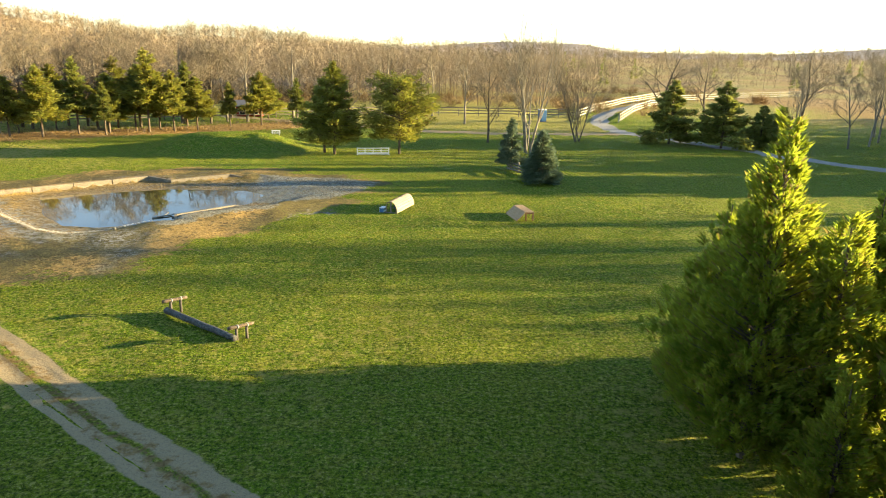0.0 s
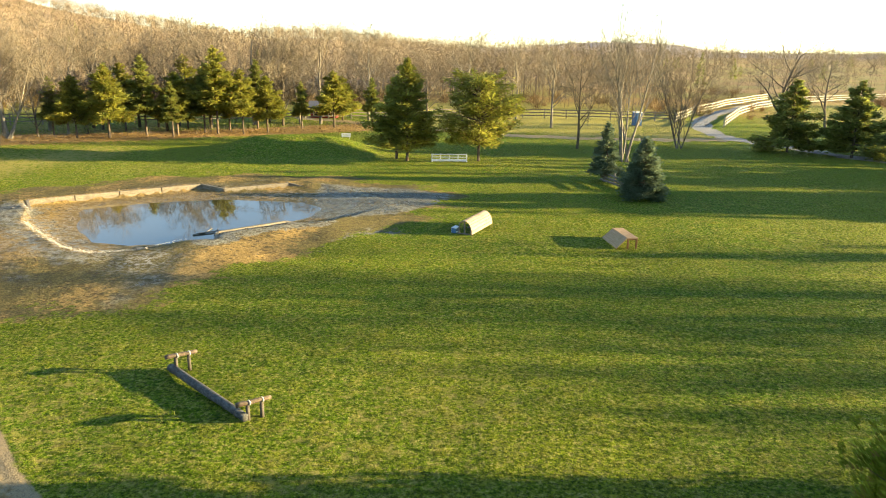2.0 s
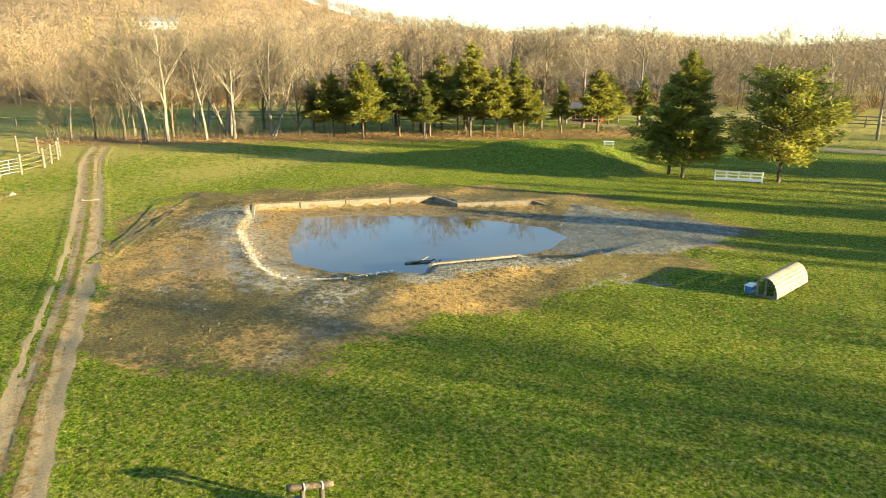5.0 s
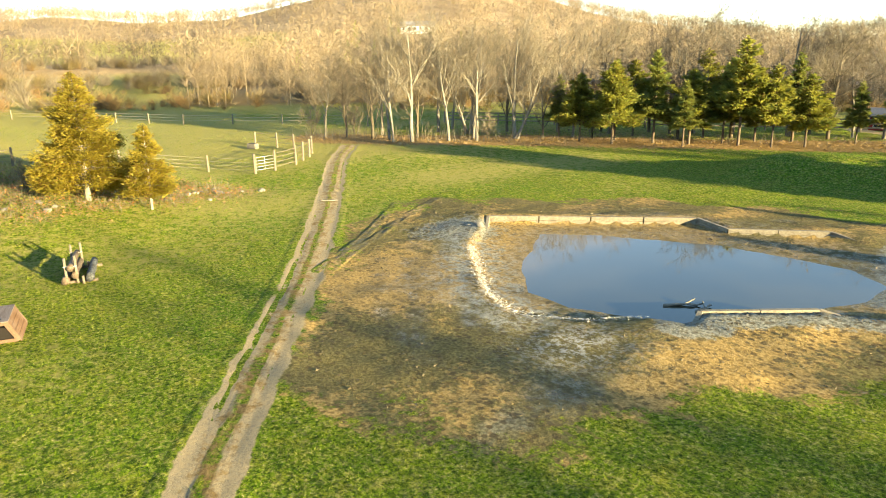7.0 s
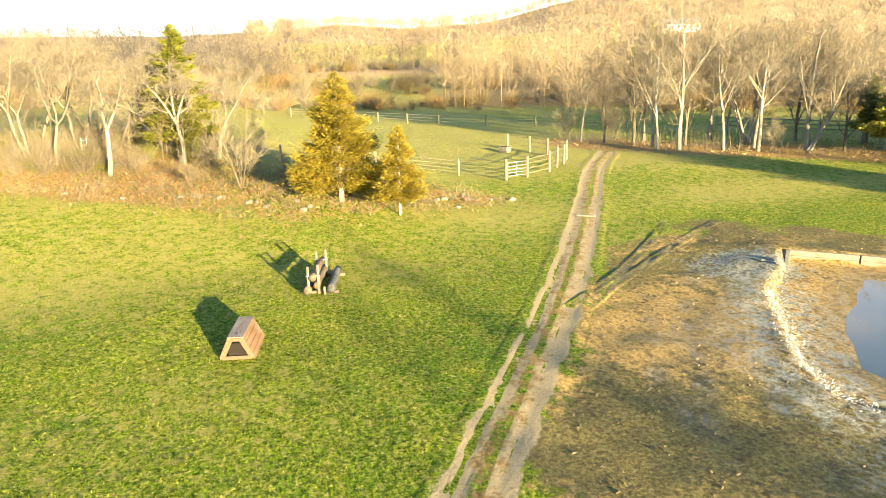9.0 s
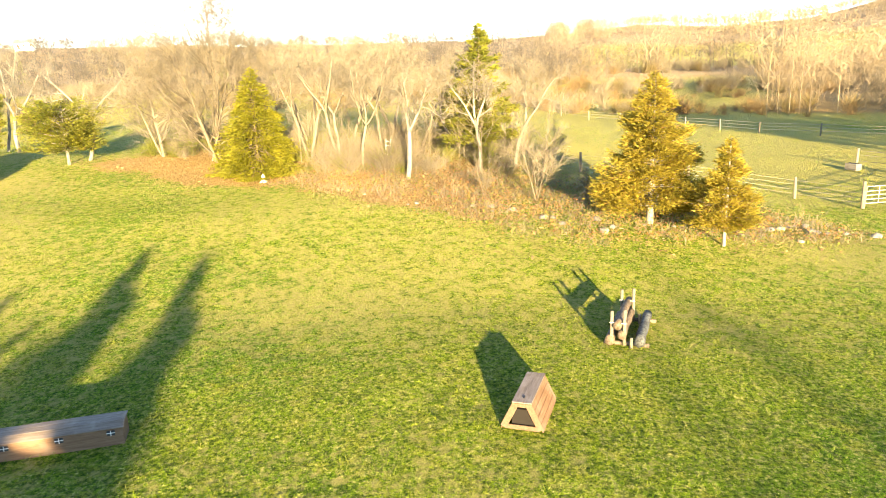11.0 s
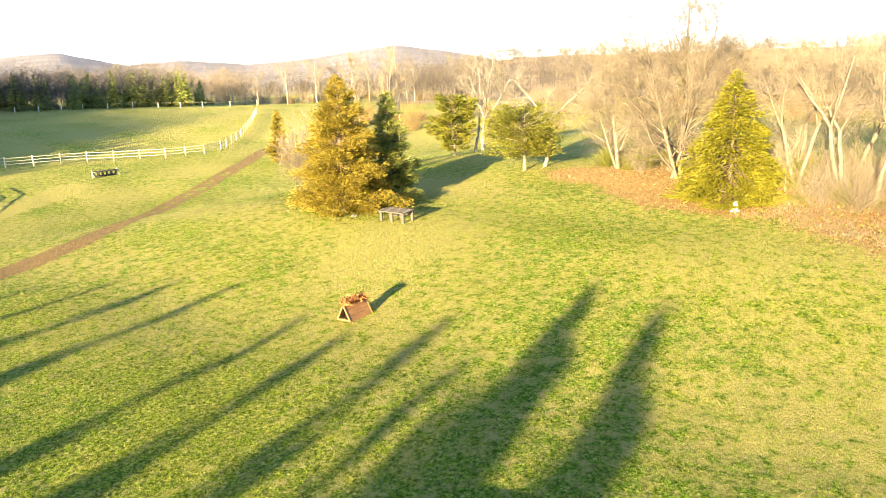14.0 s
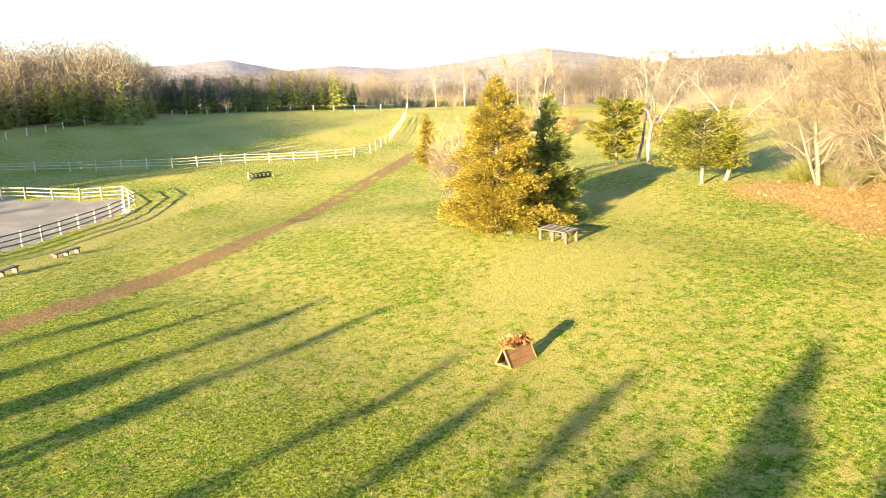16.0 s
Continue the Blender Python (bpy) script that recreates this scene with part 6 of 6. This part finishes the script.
def house(name, x, y, turn, w, d, h, wall_mat, label, windows, lift=0.0):
    ob = stand(name, x, y, turn, label, "house" if name == "house" else "shed", sink=-lift)
    part("wall", boxed((w, d, h + 1.5), Matrix.Translation((0, 0, h / 2 - 0.75)), 0.02), wall_mat, ob)
    rise = d * 0.28
    for s in (-1, 1):
        p, q = Vector((0, s * (d / 2 + 0.4), h - 0.1)), Vector((0, 0, h + rise))
        e = q - p
        m = Matrix.Translation((p + q) / 2) @ Matrix((Vector((1, 0, 0)), e.normalized(), Vector((1, 0, 0)).cross(e).normalized())).transposed().to_4x4()
        part("roof", boxed((w + 0.7, e.length, 0.14), m), ROOF, ob)
    for s in (-1, 1):
        g = slab([(-d / 2, 0), (d / 2, 0), (0, rise)], 0.1)
        part("gable", g, wall_mat, ob).matrix_basis = Matrix.Translation((s * (w / 2 - 0.06) + 0.05, 0, h)) @ pose(0, 0, 0, 0, 0, 90)
    for k in range(windows):
        wx = -w / 2 + (k + 0.5) * w / windows
        win = part("window", boxed((0.95, 0.08, 1.2), Matrix.Translation((wx, -d / 2 - 0.03, h * 0.58))), WHITE, ob)
        part("pane", boxed((0.8, 0.04, 1.05), Matrix.Translation((wx, -d / 2 - 0.07, h * 0.58)), 0), GLASS, win)
    return ob


def bearing(yaw, dist):
    return -12 - math.sin(radians(yaw)) * dist, 12 + math.cos(radians(yaw)) * dist


house("shed", -27.5, 101.0, 5, 3.4, 2.2, 1.5, RED, "small red barn behind the pines", 2)
hx, hy = bearing(47.0, 292)
house("house", hx, hy, 47, 13.0, 6.0, 2.3, WHITE, "long white farmhouse with grey roof on the hillside", 6)
hx, hy = bearing(117.5, 400)
house("house", hx, hy, 110, 8.0, 6.0, 3.4, WHITE, "pale house glimpsed among leafless trees", 3)


def bollard():
    ob = stand("marker_post", -58.5, 10.7, 0, "short white marker post before a yellow spruce", "marker")
    part("post", rod((0, 0, -0.05), (0, 0, 0.52), 0.16, 0.09, 12), WHITE, ob, smooth=True)
    part("base", rod((0, 0, -0.02), (0, 0, 0.06), 0.24, 0.22, 12), WHITE, ob, smooth=True)


bollard()


def water_bar():
    x, y = -39.2, 41.9
    ob = root("track_plank", Matrix.Translation(lay(x, y, 0.02)) @ pose(0, 0, 0, 0, 0, 48), "pale weathered plank laid across the farm track", "plank")
    part("board", boxed((0.95, 0.13, 0.06), Matrix.Translation((0, 0, 0.025))), WEATHERED, ob)
    for e in (-0.4, 0.4):
        part("peg", rod((e, 0.11, -0.1), (e, 0.11, 0.10), 0.03, sides=8), WEATHERED, ob, smooth=True)


water_bar()


def ladder():
    ob = stand("tree_ladder", -62.0, 18.2, 70, "short white ladder leaning by a tree", "ladder")
    for x in (-0.17, 0.17):
        part("rail", beam((x, 0, 0), (x, 0.35, 1.75), 0.05, 0.04), FENCE_WHITE, ob)
    for k in range(6):
        part("rung", boxed((0.34, 0.04, 0.04), Matrix.Translation((0, 0.05 + 0.055 * k, 0.2 + 0.28 * k))), FENCE_WHITE, ob)


ladder()


# ---- stones, brush, leaves and grass ----
def stone_mesh(seed):
    r = random.Random(seed)
    bm = bmesh.new()
    bmesh.ops.create_icosphere(bm, subdivisions=2, radius=0.5)
    k = Vector((r.uniform(0.8, 1.2), r.uniform(0.6, 1.0), r.uniform(0.4, 0.65)))
    for v in bm.verts:
        n = noise.noise(v.co * 2.2 + Vector((seed * 3.1, 0, 0)))
        v.co = Vector((v.co.x * k.x, v.co.y * k.y, v.co.z * k.z)) * (1 + 0.35 * n)
    me = bpy.data.meshes.new("stone")
    bm.to_mesh(me)
    bm.free()
    me.materials.append(STONE)
    return me


STONES = [stone_mesh(k) for k in range(5)]
rs = random.Random(9)
heap = [(-45.6, 37.3, 0.5, 9), (-45.0, 39.6, 0.8, 10), (-45.9, 39.0, 0.6, 6), (-44.6, 36.0, 0.8, 6), (-50.6, 20.3, 0.5, 3), (-49.1, 23.0, 0.9, 7), (-48.8, 25.2, 0.7, 5), (-46.6, 26.9, 0.8, 6), (-46.0, 29.1, 0.7, 5), (-45.6, 31.0, 0.6, 4), (-53.0, 18.0, 1.0, 4), (-55.0, 21.5, 1.2, 4)]
for x, y, spread, n in heap:
    for _ in range(max(2, int(n * 0.65))):
        px, py, s = x + rs.gauss(0, spread), y + rs.gauss(0, spread), rs.uniform(0.16, 0.48)
        ob = new("stone", rs.choice(STONES))
        ob.matrix_world = Matrix.Translation(lay(px, py, 0.12 * s)) @ pose(0, 0, 0, rs.uniform(-20, 20), rs.uniform(-20, 20), rs.uniform(0, 360)) @ Matrix.Scale(s, 4)
        tagged(ob, "pale rounded fieldstone lying in the stone row", "stone", "stone row")
for x, y, s in ((-28.6, 43.3, 0.35), (-28.2, 43.0, 0.28), (-28.9, 42.9, 0.22), (-50.4, -7.4, 0.4)):
    ob = new("stone", rs.choice(STONES))
    ob.matrix_world = Matrix.Translation(lay(x, y, 0.12 * s)) @ pose(0, 0, 0, 0, 0, x * 50) @ Matrix.Scale(s, 4)
    tagged(ob, "pale loose stone on the ground", "stone", "loose stones")


def slivers(name, base, tip, wide, mat, label, category):
    """Many thin blades, one triangle each, as one mesh."""
    side = np.cross(tip - base, RNG.normal(0, 1, base.shape))
    side *= (wide / (np.linalg.norm(side, axis=1) + 1e-9))[:, None]
    v = np.stack([base - side, base + side, tip], 1).reshape(-1, 3)
    return tagged(new(name, mesh_of(name, v, np.arange(len(v)).reshape(-1, 3), mat)), label, category, kind="stuff")


def on_ground(x, y, up=0.0):
    return np.stack([x, y, land(x, y) + up], -1)


def flakes(name, c, size, mat, label, category, flat=0.35):
    n = len(c)
    a, b = RNG.normal(0, 1, (n, 3)), RNG.normal(0, 1, (n, 3))
    a[:, 2] *= flat
    b[:, 2] *= flat
    a, b = a * (size / 1.7)[:, None], b * (size / 1.7)[:, None]
    v = np.stack([c - a, c + b, c + a * 1.2, c - b * 0.8], 1).reshape(-1, 3)
    return tagged(new(name, mesh_of(name, v, np.arange(len(v)).reshape(-1, 4), mat)), label, category, kind="stuff")


# fallen leaves under the leafless trees
lx, ly = RNG.uniform(-78, -41, 60000), RNG.uniform(-6, 42, 60000)
keep = away(lx, ly, LITTER) + waves(lx, ly, 7, 21) + RNG.normal(0, 1.6, len(lx)) < 0
lx, ly = lx[keep][:26000], ly[keep][:26000]
flakes("fallen_leaves", on_ground(lx, ly, 0.03), RNG.uniform(0.03, 0.075, len(lx)), LEAF_PALE, "pale orange-brown fallen leaves under the trees", "leaves")
ex, ey = RNG.uniform(-68, -18, 30000), RNG.uniform(56, 94, 30000)
keep = off_line(ex, ey, [(-64.0, 58.0), (-55.0, 64.0), (-46.0, 72.0), (-30.0, 83.0), (-18.0, 92.0)]) + RNG.normal(0, 1.2, len(ex)) < 3.6
ex, ey = ex[keep][:9000], ey[keep][:9000]
flakes("fallen_leaves", on_ground(ex, ey, 0.04), RNG.uniform(0.05, 0.13, len(ex)), LEAF_PALE, "orange-brown fallen leaves along the wood's edge", "leaves")

# brambles and weeds over the stone row
bx, by = RNG.uniform(-66, -43, 14000), RNG.uniform(9, 41, 14000)
deep = away(bx, by, [(-58.0, 11.0), (-51.5, 19.5), (-46.0, 24.0), (-43.8, 28.0), (-43.3, 34.0), (-44.0, 39.5), (-47.5, 39.5), (-53.0, 31.0), (-60.0, 25.5), (-65.0, 14.0)])
keep = deep + RNG.normal(0, 0.8, len(bx)) + 0.8 * waves(bx, by, 4, 61) < 0
bx, by = bx[keep], by[keep]
k = 4
cx, cy = np.repeat(bx, k) + RNG.normal(0, 0.12, k * len(bx)), np.repeat(by, k) + RNG.normal(0, 0.12, k * len(bx))
base = on_ground(cx, cy, -0.03)
tall = RNG.uniform(0.12, 0.58, len(base)) * (0.75 + 0.4 * waves(cx, cy, 5, 62))
slivers("brambles", base, base + np.stack([RNG.normal(0, 0.22, len(base)), RNG.normal(0, 0.22, len(base)), np.abs(tall) + 0.08], -1), RNG.uniform(0.004, 0.009, len(base)), TWIG_TAN, "tangled tan bramble stems over the stones", "brambles")
top = base + np.stack([RNG.normal(0, 0.2, len(base)), RNG.normal(0, 0.2, len(base)), np.abs(tall) * RNG.random(len(base)) + 0.05], -1)
pick = np.clip(RNG.random(len(base)) + 0.16 * waves(cx, cy, 7, 64), 0, 0.999)
flakes("bramble_leaves", top[pick < 0.66], RNG.uniform(0.022, 0.055, int((pick < 0.66).sum())), LEAF_ORANGE, "rust-brown dead leaves caught in brambles", "leaves", 0.8)
flakes("weeds", top[pick > 0.52], RNG.uniform(0.03, 0.065, int((pick > 0.52).sum())), WEED, "yellow-green weeds between the stones", "weeds", 0.8)

# undergrowth along the wood's edge and scrub in the far hedges
ux, uy = RNG.uniform(-68, -14, 22000), RNG.uniform(56, 100, 22000)
keep = np.abs(off_line(ux, uy, [(-66.0, 60.0), (-56.0, 66.5), (-47.0, 75.0), (-31.0, 86.0), (-18.0, 96.0)]) + RNG.normal(0, 1, len(ux))) < 3.2
ux, uy = ux[keep], uy[keep]
base = on_ground(ux, uy, -0.05)
slivers("undergrowth", base, base + np.stack([RNG.normal(0, 0.35, len(ux)), RNG.normal(0, 0.35, len(ux)), RNG.uniform(0.15, 0.9, len(ux)) * (1 + 1.2 * step(-44, -52, ux))], -1), RNG.uniform(0.006, 0.013, len(ux)), TWIG_TAN, "thin leafless undergrowth along the wood's edge", "undergrowth")


def thicket(seed, n=120, wide=0.011):
    r = np.random.default_rng(seed)
    p = np.stack([r.normal(0, 0.10, n), r.normal(0, 0.10, n), r.uniform(0, 0.35, n)], -1)
    q = p + np.stack([r.normal(0, 0.30, n), r.normal(0, 0.30, n), r.uniform(0.1, 0.62, n)], -1)
    s = np.cross(q - p, r.normal(0, 1, (n, 3)))
    s *= wide / np.linalg.norm(s, axis=1)[:, None]
    return np.stack([p - s, p + s, q], 1).reshape(-1, 3)


# the tangle behind the stone row
tx, ty = RNG.uniform(-78, -57, 900), RNG.uniform(-4, 30, 900)
keep = (away(tx, ty, [(-60.5, 12.5), (-58.5, 20.0), (-57.5, 26.0), (-63.0, 29.0), (-73.0, 24.0), (-76.0, 6.0), (-74.0, -3.0), (-69.0, -2.0), (-66.0, 6.0)]) < 0) & (np.hypot(tx + 60.9, ty - 9.9) > 3.2)
tangle = np.stack([tx, ty], -1)[keep][:300]
scatter("undergrowth", tangle[:95], RNG.uniform(1.6, 3.6, 95), [thicket(k + 40, 260, 0.0028) for k in range(5)], TWIG_TAN, "dense leafless undergrowth behind the stone row", "undergrowth")
scatter("undergrowth", tangle[95:130], RNG.uniform(4.0, 7.0, 35), [sparse_tree(k + 80, 240, 0.0018) for k in range(5)], TWIG_TAN, "fine twiggy saplings behind the stone row", "undergrowth")
scatter("scrub", tangle[165::2], RNG.uniform(1.0, 2.6, len(tangle[165::2])), [thicket(k + 50, 200, 0.007) for k in range(3)], WEED, "olive vines and briars behind the stone row", "scrub")

bank = np.vstack([grove(520, (44, 96), (112, 200), -0.5, 36), grove(160, (96, 118), (130, 230), -0.1, 37), grove(120, (118, 152), (200, 260), -0.1, 38)])
scatter("hedge_scrub", bank, RNG.uniform(2.5, 6.5, len(bank)), [thicket(k + 70, 170, 0.0055) for k in range(4)], TWIG_TAN, "tan leafless thickets beyond the paddock", "scrub")
hedge = np.vstack([grove(620, (40, 92), (108, 190), -0.3, 31), grove(150, (92, 128), (110, 170), 0.1, 32), grove(110, (122, 158), (205, 250), -0.2, 33), grove(120, (-30, 6), (112, 170), 0.2, 34), grove(240, (6, 46), (100, 150), -1, 35)])
scatter("hedge_scrub", hedge, RNG.uniform(1.6, 4.6, len(hedge)), [thicket(k, 150, 0.0065) for k in range(4)], SCRUB, "rusty and olive scrub in the far hedgerows", "scrub")

# clods and pebbles on the mud and along the stone edging
px, py = RNG.uniform(-37, -3, 30000), RNG.uniform(27, 59, 30000)
keep = (away(px, py, MUD) < -0.2) & (away(px, py, SHORE) > 0.5) & (waves(px, py, 3, 71) > -0.3)
px, py = px[keep][:9000], py[keep][:9000]
flakes("mud_clods", on_ground(px, py, 0.012), RNG.uniform(0.015, 0.045, len(px)), CLOD, "small clods and hoof-cut mud", "mud", 0.7)
kl = smooth_line(KERB, 0.006)
px, py = kl[:, 0] + RNG.normal(0, 0.16, len(kl)), kl[:, 1] + RNG.normal(0, 0.16, len(kl))
flakes("edging_stones", on_ground(px, py, 0.06), RNG.uniform(0.014, 0.040, len(px)), LIMESTONE, "pale broken stones edging the pond", "stones", 0.6)


# grass
def sward(name, x, y, blades, tall, wide, label):
    a, b, _ = zones(x, y)
    ok = (a[:, 0] < 0.20 + 0.45 * RNG.random(len(x))) & (a[:, 1] < 0.3) & (b[:, 2] < 0.3) & (a[:, 3] < 0.35 + 0.4 * RNG.random(len(x)))
    t = off_line(x, y, TRACK)
    ok &= (t > 0.8 + 0.25 * RNG.random(len(x))) | ((t < 0.22) & (RNG.random(len(x)) < 0.35))
    ok &= off_line(x, y, PATH) > 0.75 + 0.3 * RNG.random(len(x))
    x, y = np.repeat(x[ok], blades), np.repeat(y[ok], blades)
    x, y = x + RNG.normal(0, tall * 0.45, len(x)), y + RNG.normal(0, tall * 0.45, len(x))
    p = on_ground(x, y, -0.015)
    h = tall * RNG.uniform(0.45, 1.25, len(x)) * (1 + 0.25 * waves(x, y, 1.6, 81))
    q = p + np.stack([RNG.normal(0, 0.55, len(x)) * h, RNG.normal(0, 0.55, len(x)) * h, h], -1)
    return slivers(name, p, q, wide * RNG.uniform(0.6, 1.4, len(x)), GRASS, label, "grass")


n = 135000
sward("lawn_grass", RNG.uniform(-58, 13, n), RNG.uniform(-12, 50, n), 5, 0.070, 0.0085, "short uneven lawn grass in tufts")
n = 50000
fx, fy = RNG.uniform(-95, 45, n), RNG.uniform(-62, 98, n)
far = (fx < -58) | (fx > 13) | (fy < -12) | (fy > 50)
sward("field_grass", fx[far], fy[far], 4, 0.10, 0.013, "rough pasture grass farther off")
